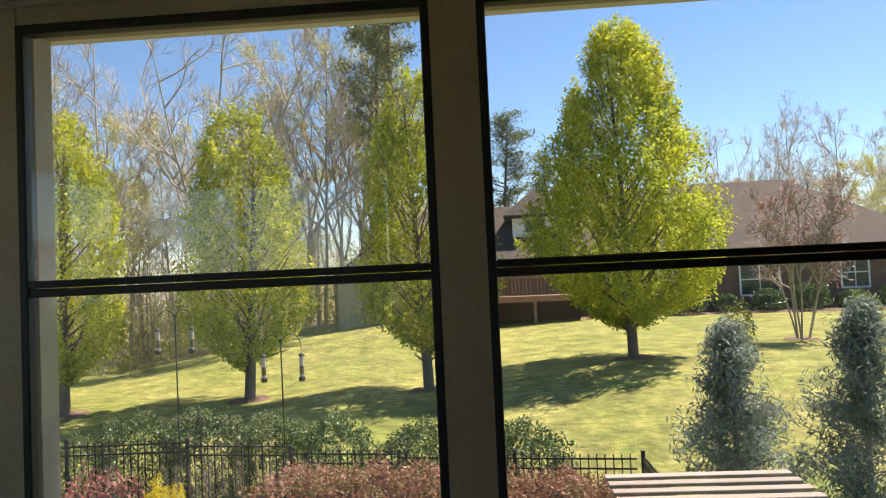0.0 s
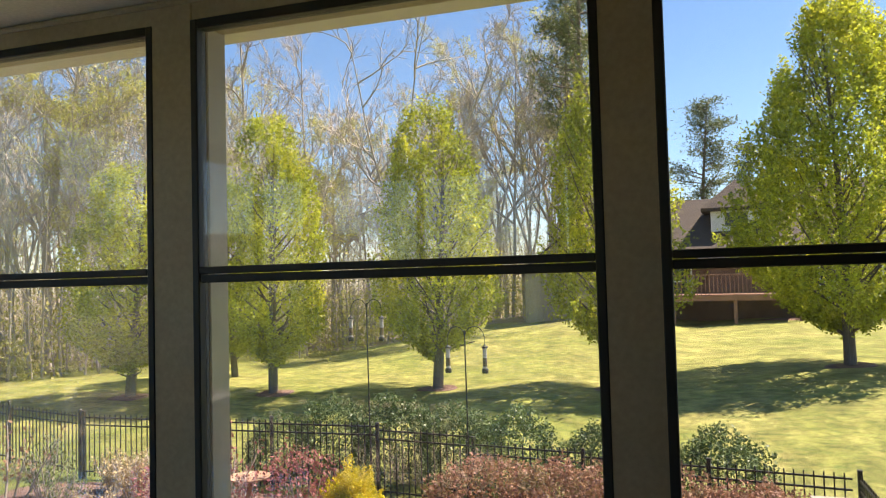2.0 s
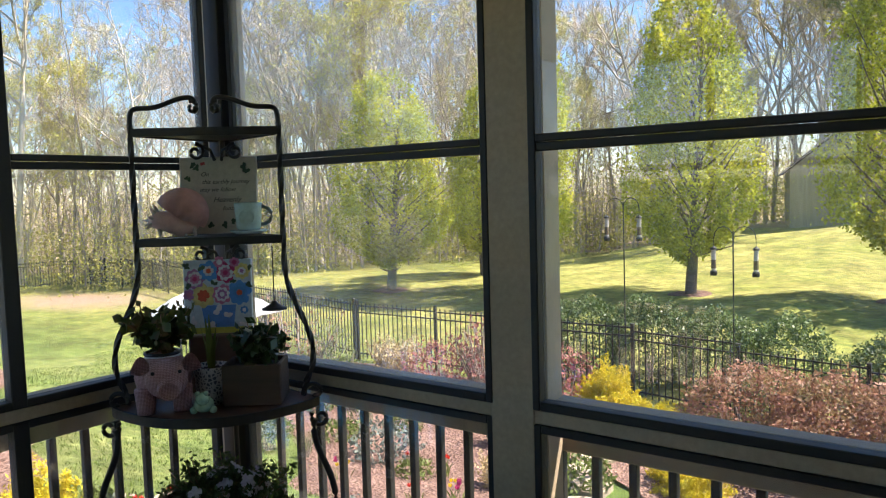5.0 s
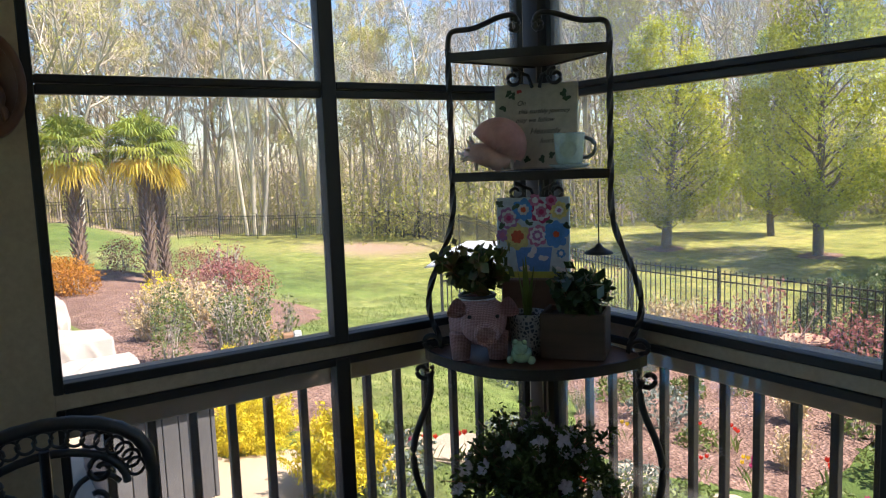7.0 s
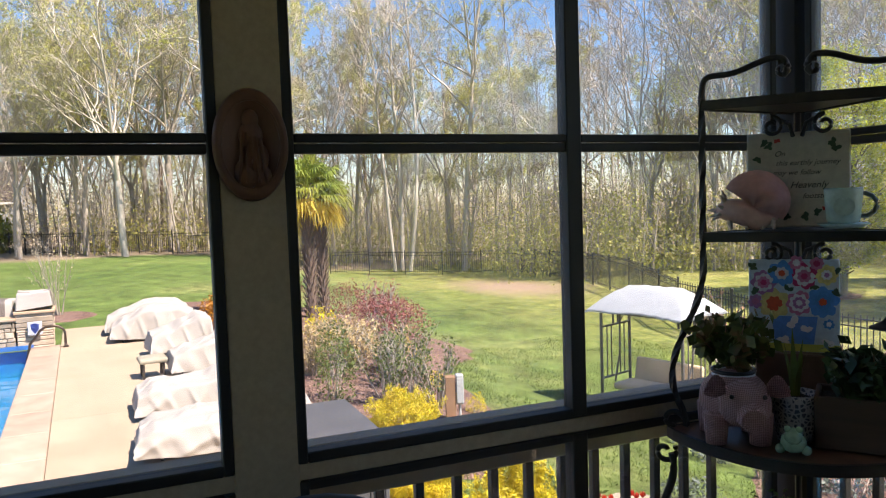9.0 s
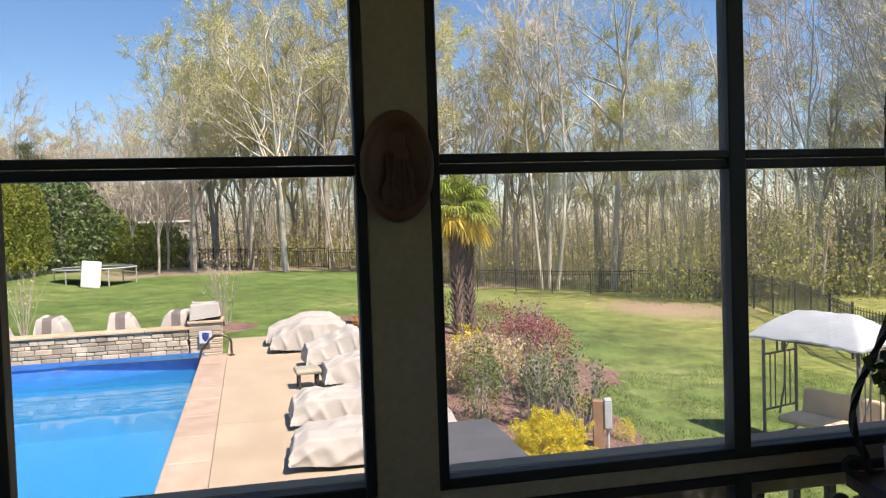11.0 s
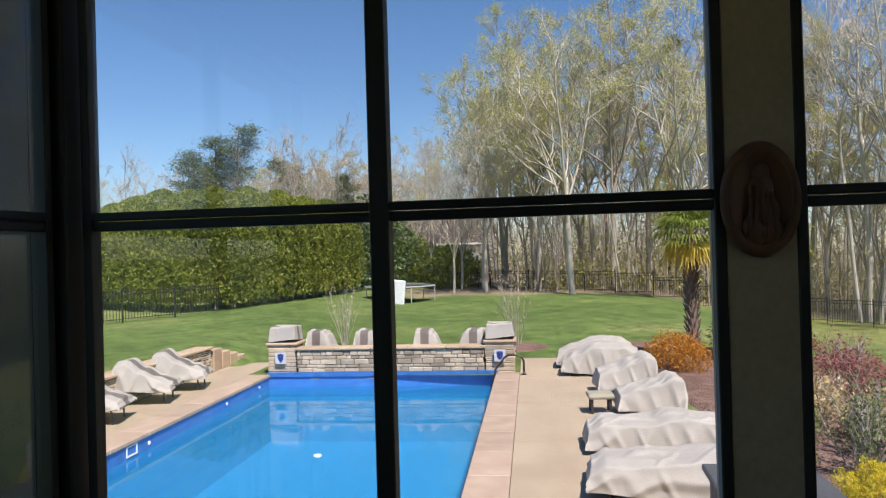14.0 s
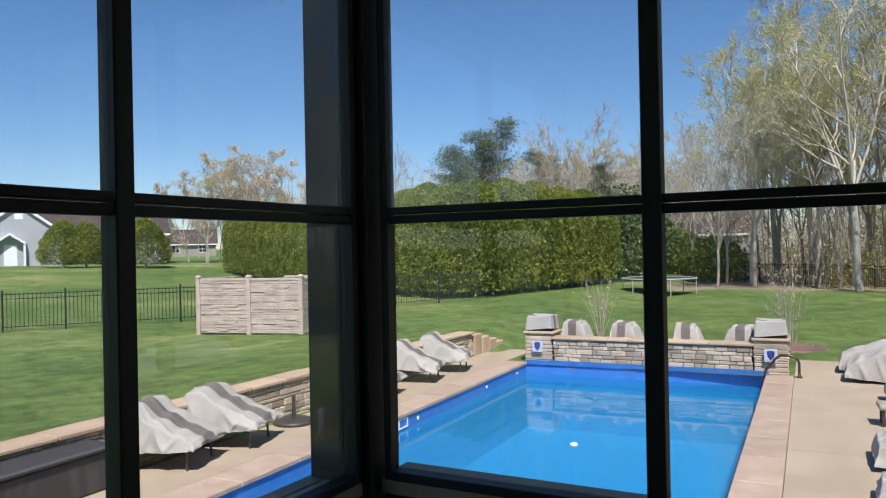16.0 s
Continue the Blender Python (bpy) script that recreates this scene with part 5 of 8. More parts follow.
part("body", block((-0.82, -0.22, 0), (0.82, 0.22, 0.42), 0.02), M_WICKER.m, db)
part("lid", block((-0.86, -0.25, 0.423), (0.86, 0.26, 0.48), 0.02), M_WICKER.m, db)

# ---- fences ----
M_FENCE = speckled("black_fence_metal", (0.012, 0.012, 0.012), (0.022, 0.022, 0.02), 6, 0.45, 0.05, 0.001)
PICKET = bpy.data.meshes.new("picket")
_bm = block((-0.009, -0.009, 0.06), (0.009, 0.009, 1.22), 0.002)
_bm.to_mesh(PICKET)
_bm.free()
PICKET.materials.append(M_FENCE)


def fence(pts, label, single=True, H=1.22, span=1.9, lift=0.0):
    """Metal picket fence in level panels between posts."""
    root = empty("fence", label, "fence", group="garden fences")
    rest = []
    for (x0, y0), (x1, y1) in zip(pts, pts[1:]):
        L = math.hypot(x1 - x0, y1 - y0)
        n = max(1, round(L / span))
        for i in range(n):
            ax, ay = x0 + (x1 - x0) * i / n, y0 + (y1 - y0) * i / n
            bx, by = x0 + (x1 - x0) * (i + 1) / n, y0 + (y1 - y0) * (i + 1) / n
            z = (ground_z(ax, ay) + ground_z(bx, by)) / 2 + lift
            ang = math.degrees(math.atan2(by - ay, bx - ax))
            w = math.hypot(bx - ax, by - ay)
            M = pose(ax, ay, z, 0, 0, ang)
            bm = bmesh.new()
            box(bm, (-0.027, -0.027, -0.35), (0.027, 0.027, H + 0.04), 0.004)
            box(bm, (-0.034, -0.034, H + 0.042), (0.034, 0.034, H + 0.062), 0.008)
            part("post", bm, M_FENCE, root).matrix_basis = M
            for zr in (0.14, H - 0.22, H - 0.08):
                part("rail", block((0.028, -0.013, zr), (w - 0.028, 0.013, zr + 0.026), 0.003), M_FENCE, root).matrix_basis = M
            k = max(1, round(w / 0.118))
            for j in range(1, k):
                P = M @ Matrix.Translation((w * j / k, 0, 0))
                if single:
                    o = new("picket", PICKET)
                    o.parent = root
                    o.matrix_basis = P
                else:
                    rest.append(P)
    if rest:
        v, f = [], []
        src = [tuple(p.co) for p in PICKET.vertices]
        fs = [tuple(p.vertices) for p in PICKET.polygons]
        for P in rest:
            b = len(v)
            v += [tuple(P @ Vector(p)) for p in src]
            f += [tuple(b + i for i in q) for q in fs]
        o = data_object("pickets", v, f, M_FENCE, root)
        o["kind"] = "stuff"
    return root


fence([(-8.3, 9.6), (-2.4, 9.85), (4.55, 8.9)], "black metal picket fence below the lawn slope")
fence([(4.6, 8.85), (4.62, 6.6), (8.6, 5.9)], "black metal picket fence turning towards the house")
fence([(-8.4, 9.6), (-13.0, 10.6), (-18.0, 12.9), (-26, 15.6), (-31.0, 16.2), (-37.0, 10.2), (-40.5, 0.5), (-45, -6), (-54, -11)], "black metal picket fence along the woods", False)
fence([(-6.0, -28.2), (-11.97, -24.93), (-16.22, -21.97), (-21.7, -19.2), (-27.5, -16.2)], "black metal picket fence along the side lawn", False)

# vinyl privacy screen moulded like stacked stone
M_VINYL = speckled("stone_look_panel", (0.42, 0.33, 0.28), (0.55, 0.45, 0.385), 4, 0.8, 0.5, 0.01, 20, amount=0.08)
scr = empty("privacy_screen", "beige privacy screen moulded like stacked stone", "screen panel")
rng = random.Random(8)
zb = ground_z(-13.5, -16.5) + 0.01
for a, b in (((-13.18, -17.90), (-13.55, -16.42)), ((-13.55, -16.42), (-13.92, -14.94)), ((-13.92, -14.94), (-15.85, -15.42)), ((-15.85, -15.42), (-15.48, -16.9)), ((-13.18, -17.90), (-15.11, -18.38))):
    d = Vector((b[0] - a[0], b[1] - a[1], 0))
    L = d.length
    M = pose(a[0], a[1], zb, 0, 0, math.degrees(math.atan2(d.y, d.x)))
    part("post", block((-0.06, -0.06, -0.2), (0.06, 0.06, 1.53), 0.006, M), M_VINYL, scr)
    bm = bmesh.new()
    lathe(bm, [(0.10, 0), (0.10, 0.03), (0.06, 0.06), (0, 0.075)], 4)
    bmesh.ops.transform(bm, matrix=M @ Matrix.Translation((0, 0, 1.532)) @ pose(0, 0, 0, 0, 0, 45), verts=bm.verts)
    part("post_cap", bm, M_VINYL, scr)
    part("panel_back", block((0.06, -0.02, 0.02), (L - 0.06, 0.02, 1.49), 0.003, M), M_VINYL, scr)
    part("top_rail", block((0.06, -0.045, 1.45), (L - 0.06, 0.045, 1.51), 0.006, M), M_VINYL, scr)
    z = 0.03
    while z < 1.43:
        h = rng.uniform(0.035, 0.075)
        x = 0.062
        while x < L - 0.08:
            w = min(rng.uniform(0.15, 0.5), L - 0.062 - x)
            o = rng.uniform(0.004, 0.03)
            part("stone_face", block((x + 0.004, -0.022 - o, z + 0.003), (x + w - 0.004, 0.022 + o, min(1.445, z + h) - 0.003), 0.006, M), M_VINYL, scr)
            x += w
        z += h

# ---- garden round the porch ----
bed("mulch_bed", [(-19.5, -0.6), (-17, 3.2), (-13, 5.0), (-9.6, 3.0), (-6.2, 2.3), (-4.2, 1.0), (-5.0, -0.3), (-10, -0.25), (-15, -0.4)], "brown bark mulch bed with shrubs and palms")
bed("mulch_bed", [(-9.0, 9.4), (-8.2, 6.2), (-5.5, 5.2), (-3.6, 3.2), (-1.75, 4.4), (-2.2, 6.5), (-1.2, 7.3), (-0.9, 6.3), (0.3, 6.3), (4.4, 6.8), (4.4, 8.6), (-2.2, 9.6)], "mulched flower bed inside the fence")
bed("mulch_bed", [(-2.8, 2.9), (-1.9, 0.9), (-0.4, 0.6), (0.6, 0.7), (3.8, 0.6), (4.2, 1.8), (1.2, 2.4), (-0.6, 2.9)], "mulched flower bed below the porch")
bed("mulch_ring", [(-18.9, -3.9), (-17.8, -4.0), (-17.3, -3.1), (-18.3, -2.6)], "small mulch ring round a young tree", 0.03)
for x, y in ((6.5, 20.2), (-4.13, 18.0), (-8.7, 17.0), (0.72, 18.3), (-12.9, 16.1), (12.3, 23.0)):
    bed("mulch_ring", [(x - 0.5, y - 0.4), (x + 0.45, y - 0.45), (x + 0.5, y + 0.35), (x - 0.4, y + 0.45)], "worn mulch ring at the foot of a tree", 0.02)

# hollies behind the fence
HOLLY = [shrub_meshes(401, 0.95, 0.85, 1.55, L_HOLLY, 9000, 0.065, 0.5, 0, 0.7), shrub_meshes(402, 0.85, 0.8, 1.5, L_HOLLY, 8500, 0.065, 0.5, 0, 0.7)]
for i, (x, y, s) in enumerate(((-3.6, 10.6, 0.84), (-2.4, 10.7, 0.92), (-1.2, 10.6, 0.84), (-0.3, 10.5, 0.94), (1.25, 10.3, 0.86), (3.0, 9.95, 0.90), (-4.5, 10.3, 0.7))):
    plant("holly_bush", "rounded glossy green holly bush behind the fence", "shrub", at_ground(x, y), HOLLY[i % 2], s, 63 * i, "hollies along the fence")
RED = [shrub_meshes(411, 0.95, 0.7, 1.18, L_RED, 8000, 0.055, 0.5, 0, 0.7), shrub_meshes(412, 0.9, 0.75, 1.14, L_RED, 8000, 0.055, 0.5, 0, 0.7)]
for i, (x, y, s) in enumerate(((-0.1, 8.25, 1.0), (0.8, 8.15, 1.06), (1.7, 8.05, 1.04), (2.6, 7.95, 0.98), (3.4, 7.85, 0.98), (4.1, 7.9, 0.85))):
    plant("copper_shrub", "dense copper-red and olive leafed shrub", "shrub", at_ground(x, y), RED[i % 2], s, 77 * i, "copper shrubs by the fence")
PLUM = [shrub_meshes(421, 0.75, 0.7, 1.0, L_PURPLE, 1400, 0.07, 0.5, 0, 0.4), twiggy_meshes(422, 0.8, 1.2, L_PURPLE, 500, 0.07, 22)]
for i, (x, y, s) in enumerate(((-3.2, 8.6, 1.0), (-4.6, 8.7, 1.05), (-5.3, 8.3, 0.9), (-3.9, 7.9, 0.7))):
    plant("plum_shrub", "sparse purple-leafed shrub in the mulch", "shrub", at_ground(x, y), PLUM[i % 2], s, 50 * i, "plum shrubs")
def plumed_meshes(seed, R, H, plumes, per, size, spread):
    """A thread-leaf shrub: soft pointed plumes that stand out of a mound at uneven lengths."""
    rng = random.Random(seed)
    w = Wood()
    pts = []
    for i in range(plumes):
        a, tilt = rng.uniform(0, 6.283), spread * rng.random() ** 0.6
        d = Vector((math.cos(a) * math.sin(tilt) * R / H, math.sin(a) * math.sin(tilt) * R / H, math.cos(tilt))).normalized()
        full = H * (1 - (1 - R / H) * math.sin(tilt)) * rng.uniform(0.78, 1.06)
        foot = Vector((rng.gauss(0, 0.12) * R, rng.gauss(0, 0.12) * R, 0.02))
        if i % 6 == 0:
            w.limb(rng, foot - Vector((0, 0, 0.08)), d, full * 0.6, 0.012, 3, 4, 0.06, 0.05)
        for j in range(per):
            u = 0.35 + 0.65 * rng.random() ** 0.7
            fat = 0.13 * R * (1.05 - u) ** 0.6
            p = foot + d * full * u + Vector((rng.gauss(0, fat), rng.gauss(0, fat), rng.gauss(0, fat) - 0.05 * R * u * math.sin(tilt)))
            if p.z > 0.02:
                pts.append(tuple(p))
    return [("stems", wood_mesh("stems", w, M_BARK)), ("foliage", leaf_mesh("foliage", pts, size, L_GOLD, seed, 0.3, 0.7))]


GOLD = [plumed_meshes(431, 0.62, 1.22, 130, 140, 0.052, 1.25), plumed_meshes(432, 0.95, 0.98, 190, 150, 0.06, 1.5)]
for x, y, k, s, rz in ((-2.25, 8.5, 0, 0.88, 0), (-1.35, 7.9, 1, 0.6, 0), (-5.85, 0.76, 1, 0.52, 30), (-4.25, 0.30, 1, 0.5, 0), (-2.85, 0.50, 0, 0.72, 140), (-0.45, 6.75, 1, 0.55, 80)):
    plant("golden_cypress", "bright golden thread-leaf cypress shrub", "shrub", at_ground(x, y), GOLD[k], s, rz, "golden shrubs")


def blue_conifer(seed, H, R):
    """A loose blue-grey conifer in tiers of drooping sprays."""
    rng = random.Random(seed)
    w = Wood()
    trunk = w.limb(rng, Vector((0, 0, -0.2)), Vector((0, 0, 1)), H, 0.055, 6, 7, 0.01, 0.05, 0.15)
    pts = []
    for i in range(120):
        t = 0.06 + 0.93 * (i + rng.random()) / 120
        p, d = along(trunk, min(t, 0.99))
        L = R * (1 - t) ** 0.85 * rng.uniform(0.6, 1.25) + 0.07
        br = w.limb(rng, p, splay(rng, d, rng.uniform(0.95, 1.35), rng.uniform(0, 6.28)), L, 0.012, 3, 3, 0.1, 0.08)
        for j in range(8):
            c = along(br, rng.uniform(0.2, 1.0))[0]
            pts += [(c.x + rng.gauss(0, 0.06), c.y + rng.gauss(0, 0.06), c.z + rng.gauss(0, 0.05)) for _ in range(18)]
    return [("trunk", wood_mesh("trunk", w, M_BARK)), ("foliage", leaf_mesh("foliage", pts, 0.085, L_BLUE, seed, 0.2, 0.5, 0.03))]


BLUE = [blue_conifer(441, 2.95, 1.1), blue_conifer(442, 3.1, 1.1)]
plant("blue_conifer", "loose blue-grey conifer with feathery sprays", "evergreen tree", at_ground(5.4, 7.1), BLUE[0], 1.13, 0, "blue conifers")
plant("blue_conifer", "loose blue-grey conifer with feathery sprays", "evergreen tree", at_ground(7.05, 7.5), BLUE[1], 1.13, 90, "blue conifers")
plant("blue_conifer", "dark green conifer beside the blue ones", "evergreen tree", at_ground(8.1, 7.6), BLUE[0], 0.9, 200, "blue conifers")


# palms
L_OLDPALM = leafy("yellowed_palm_frond", [(0.50, 0.42, 0.05), (0.70, 0.52, 0.06), (0.62, 0.40, 0.10)], glow=0.5, scale=1.2)
def palm(seed, H):
    rng = random.Random(seed)
    w = Wood()
    pts = [Vector((0.03 * math.sin(i), 0.03 * math.cos(2 * i), -0.2 + (H + 0.2) * i / 8)) for i in range(9)]
    w.tube(pts, 0.105, 0.125, 12)
    # old leaf bases round the trunk
    for i in range(150):
        z = H * (i + rng.random()) / 150
        a = i * 2.4
        r = 0.095 + 0.025 * z / H
        p = Vector((r * math.cos(a), r * math.sin(a), z))
        w.tube([p, p + Vector((0.05 * math.cos(a), 0.05 * math.sin(a), 0.10)), p + Vector((0.09 * math.cos(a), 0.09 * math.sin(a), 0.15))], 0.03, 0.008, 4)
    trunk = wood_mesh("trunk", w, M_PINEBARK)
    v, f = [], []
    count = 54
    split = 0
    for i in range(count):
        a = i * 2.4 + rng.uniform(-0.2, 0.2)
        el = radians(84 - 138 * (i / count) + rng.uniform(-10, 10))
        if i == 40:
            split = len(f)
        hub = Vector((0, 0, H)) + Vector((math.cos(a) * math.cos(el), math.sin(a) * math.cos(el), math.sin(el))) * rng.uniform(0.36, 0.55)
        out = (hub - Vector((0, 0, H))).normalized()
        side = out.cross(Vector((0, 0, 1))).normalized()
        up = side.cross(out)
        b = len(v)
        o = Vector((0, 0, H))
        v += [tuple(o + side * 0.012), tuple(o - side * 0.012), tuple(hub - side * 0.008), tuple(hub + side * 0.008)]
        f.append((b, b + 1, b + 2, b + 3))
        for j in range(17):
            t = radians(-78 + 156 * j / 16)
            dd = out * math.cos(t) + side * math.sin(t)
            Lb = rng.uniform(0.42, 0.60)
            wd = 0.022
            nrm = dd.cross(up).normalized()
            mid = hub + dd * Lb * 0.6 + up * 0.02
            tip = hub + dd * Lb - Vector((0, 0, rng.uniform(0.08, 0.3)))
            b = len(v)
            v += [tuple(hub), tuple(mid + nrm * wd), tuple(tip), tuple(mid - nrm * wd)]
            f.append((b, b + 1, b + 2, b + 3))
    me = bpy.data.meshes.new("fronds")
    me.from_pydata(v, [], f)
    me.materials.append(L_PALM)
    me.materials.append(L_OLDPALM)
    me.polygons.foreach_set("material_index", [0 if k < split else 1 for k in range(len(f))])
    return [("trunk", trunk), ("fronds", me)]


PALM = [palm(451, 2.9), palm(452, 3.0)]
for x, y, k, s, rz in ((-15.3, 0.58, 0, 0.98, 0), (-15.0, 1.92, 1, 0.98, 50), (-15.83, 2.4, 0, 0.96, 120)):
    plant("windmill_palm", "windmill palm with shaggy trunk and yellowing fan leaves", "palm tree", at_ground(x, y), PALM[k], s, rz, "palms in the mulch bed")
ORANGE = shrub_meshes(461, 0.7, 0.6, 0.9, L_ORANGE, 1500, 0.07, 0.5, 0, 0.35)
for x, y, s in ((-14.5, 0.15, 0.85), (-15.0, 0.0, 0.8), (-14.1, 0.35, 0.7)):
    plant("orange_shrub", "low shrub with orange new leaves", "shrub", at_ground(x, y), ORANGE, s, 40 * x, "orange shrubs")
for i, (x, y, k, s) in enumerate(((-13.4, 3.0, 1, 0.95), (-12.9, 2.75, 0, 0.85), (-13.9, 3.3, 0, 0.85), (-13.0, 3.4, 0, 0.8), (-17.5, 1.8, 0, 0.8), (-16.6, 3.2, 0, 0.8))):
    plant("plum_shrub", "sparse purple-leafed shrub in the mulch", "shrub", at_ground(x, y), PLUM[k], s, 50 * i, "plum shrubs")
MIXED = [twiggy_meshes(471, 0.6, 1.1, L_GREEN, 700, 0.06, 14), twiggy_meshes(472, 0.6, 0.9, L_STRAW, 900, 0.07, 26, M_PALEBARK), shrub_meshes(473, 0.4, 0.4, 1.15, L_GREEN, 900, 0.06, 0.5, 0, 0.5), shrub_meshes(474, 0.35, 0.35, 0.7, L_GOLD, 500, 0.06, 0.5, 0, 0.4)]
MIX_LABEL = ["leggy green shrub in the mulch bed", "tuft of straw-coloured dormant grass", "upright small-leafed green shrub", "small yellow-green shrub in the bed"]
for i, (x, y, k, s) in enumerate(((-8.6, 0.75, 2, 0.75), (-7.4, 0.45, 2, 0.68), (-11.2, 1.2, 3, 1.0), (-9.3, 1.2, 1, 0.85), (-9.9, 1.5, 1, 0.85), (-8.9, 1.65, 1, 0.85), (-10.4, 0.9, 1, 0.7), (-7.0, 1.0, 0, 0.8), (-7.5, 1.45, 0, 0.85), (-6.8, 1.55, 0, 0.75), (-8.1, 1.5, 0, 0.85), (-9.0, 0.5, 1, 0.6), (-11.0, 2.6, 3, 0.5), (-9.6, 2.4, 3, 0.45), (-7.9, 2.0, 3, 0.4), (-6.6, 2.0, 3, 0.4))):
    plant("garden_shrub", MIX_LABEL[k], "shrub", at_ground(x, y), MIXED[k], s, 61 * i, "mixed shrubs of the bed")
for i, (x, y, k, s) in enumerate(((-6.3, 8.6, 1, 0.9), (-7.0, 8.9, 1, 0.8), (-5.6, 7.0, 1, 0.7), (-6.6, 7.4, 0, 0.7), (-3.0, 6.6, 1, 0.55), (-0.2, 6.9, 1, 0.45), (-2.2, 5.2, 1, 0.5), (-5.0, 6.1, 0, 0.5), (-4.6, 4.6, 0, 0.35), (-7.8, 8.2, 0, 0.9))):
    plant("garden_shrub", MIX_LABEL[k], "shrub", at_ground(x, y), MIXED[k], s, 61 * i, "mixed shrubs of the bed")
CRAPE = bare_tree(481, 5.3, M_BARK, L_PURPLE, 2600, stems=7, lean=0.05, low=0.34, size=0.08, n1=9, base=0.14, flare=0.26)
plant("crape_myrtle", "bare many-stemmed crape myrtle with reddish twigs", "tree", at_ground(12.4, 23.1), CRAPE, 1.0, 0)
VASE = twiggy_meshes(482, 0.8, 1.9, L_TAN, 160, 0.05, 14, M_BARK, 0.4, 0.45)
plant("bare_shrub", "young bare vase-shaped shrub on the lawn", "shrub", at_ground(-18.4, -8.2), VASE, 0.9, 0, "bare shrubs on the lawn")
plant("bare_shrub", "young bare vase-shaped shrub on the lawn", "shrub", at_ground(-18.3, -3.4), VASE, 1.0, 90, "bare shrubs on the lawn")
MAPLE = twiggy_meshes(483, 0.8, 2.0, L_RED, 420, 0.08, 9, M_BARK, 0.7)
plant("red_maple", "small red-leafed ornamental maple", "tree", at_ground(-7.6, 7.2), MAPLE, 1.0, 0)
CLIP = shrub_meshes(491, 0.5, 0.5, 1.1, L_HEDGE, 1000, 0.09, 0.5)
for x, y, s in ((10.35, 22.9, 1.0), (14.5, 23.4, 1.15), (17.0, 25.0, 1.0)):
    plant("clipped_shrub", "small clipped ball shrub on a stem", "shrub", at_ground(x, y), CLIP, s, 30 * x, "clipped shrubs")


# flowers in the bed
def flower_mesh(seed, petal, stem_h, n):
    rng = random.Random(seed)
    v, f, mi = [], [], []
    for i in range(n):
        a, r = rng.uniform(0, 6.28), rng.uniform(0, 0.12)
        x, y, h = r * math.cos(a), r * math.sin(a), stem_h * rng.uniform(0.8, 1.1)
        b = len(v)
        v += [(x - 0.004, y, 0), (x + 0.004, y, 0), (x, y, h)]
        f.append((b, b + 1, b + 2))
        mi.append(0)
        for k in range(3):
            t = rng.uniform(0, 6.28)
            b = len(v)
            v += [(x, y, 0), (x + 0.06 * math.cos(t) - 0.012, y + 0.06 * math.sin(t), h * 0.5), (x + 0.11 * math.cos(t), y + 0.11 * math.sin(t), h * 0.75), (x + 0.06 * math.cos(t) + 0.012, y + 0.06 * math.sin(t), h * 0.5)]
            f.append((b, b + 1, b + 2, b + 3))
            mi.append(0)
        for k in range(6):
            t = k * 1.047
            b = len(v)
            c, s = math.cos(t), math.sin(t)
            v += [(x, y, h - 0.005), (x + 0.026 * c - 0.016 * s, y + 0.026 * s + 0.016 * c, h + 0.025), (x + 0.022 * c, y + 0.022 * s, h + 0.06), (x + 0.026 * c + 0.016 * s, y + 0.026 * s - 0.016 * c, h + 0.025)]
            f.append((b, b + 1, b + 2, b + 3))
            mi.append(1)
    me = bpy.data.meshes.new("flower")
    me.from_pydata(v, [], f)
    me.materials.append(L_GREEN)
    me.materials.append(petal)
    me.polygons.foreach_set("material_index", mi)
    return me


PETALS = [leafy("red_petal", [(0.55, 0.03, 0.02), (0.70, 0.06, 0.03)], glow=0.4), leafy("magenta_petal", [(0.45, 0.03, 0.16), (0.6, 0.08, 0.25)], glow=0.4), leafy("yellow_petal", [(0.7, 0.5, 0.03), (0.8, 0.6, 0.06)], glow=0.4)]
TULIPS = [flower_mesh(500 + k, PETALS[k], 0.30, 3) for k in range(3)]
rng = random.Random(9)
for i in range(26):
    x, y = rng.uniform(-3.4, 0.4), 0.9 + rng.random() * 1.8
    if i % 3 == 0:
        x, y = rng.uniform(-3.6, -0.8), rng.uniform(3.4, 5.2)
    o = new("tulip_clump", TULIPS[rng.choice((0, 0, 1, 1, 2))])
    o.matrix_basis = pose(*at_ground(x, y, 0.04), 0, 0, rng.uniform(0, 360)) @ Matrix.Scale(rng.uniform(0.6, 0.9), 4)
    tagged(o, "clump of tulips in bloom in the mulch", "flower", "tulips")
L_SILVER = leafy("silvery_leaf", [(0.10, 0.13, 0.11), (0.17, 0.20, 0.17)], glow=0.2, scale=3.0)
LEAFY = shrub_meshes(511, 0.32, 0.32, 0.3, L_GREEN, 420, 0.07, 0.45, 0.6)
SILVER = shrub_meshes(512, 0.42, 0.42, 0.42, L_SILVER, 700, 0.06, 0.5)
for i in range(34):
    x, y = rng.uniform(-3.6, 0.6), rng.uniform(0.8, 2.9)
    if i > 20:
        x, y = rng.uniform(-6.4, -1.2), rng.uniform(4.2, 7.2)
    plant("garden_perennial", "low leafy green perennial in the mulch" if i % 4 else "low silvery grey perennial in the mulch", "plant", at_ground(x, y, 0.02), LEAFY if i % 4 else SILVER, rng.uniform(0.6, 1.2), 40 * i, "perennials")

# stepping stones and patio slabs
M_FLAG = speckled("pale_flagstone", (0.33, 0.265, 0.195), (0.43, 0.355, 0.27), 2.5, 0.8, 0.3, 0.006, 20, amount=0.1)


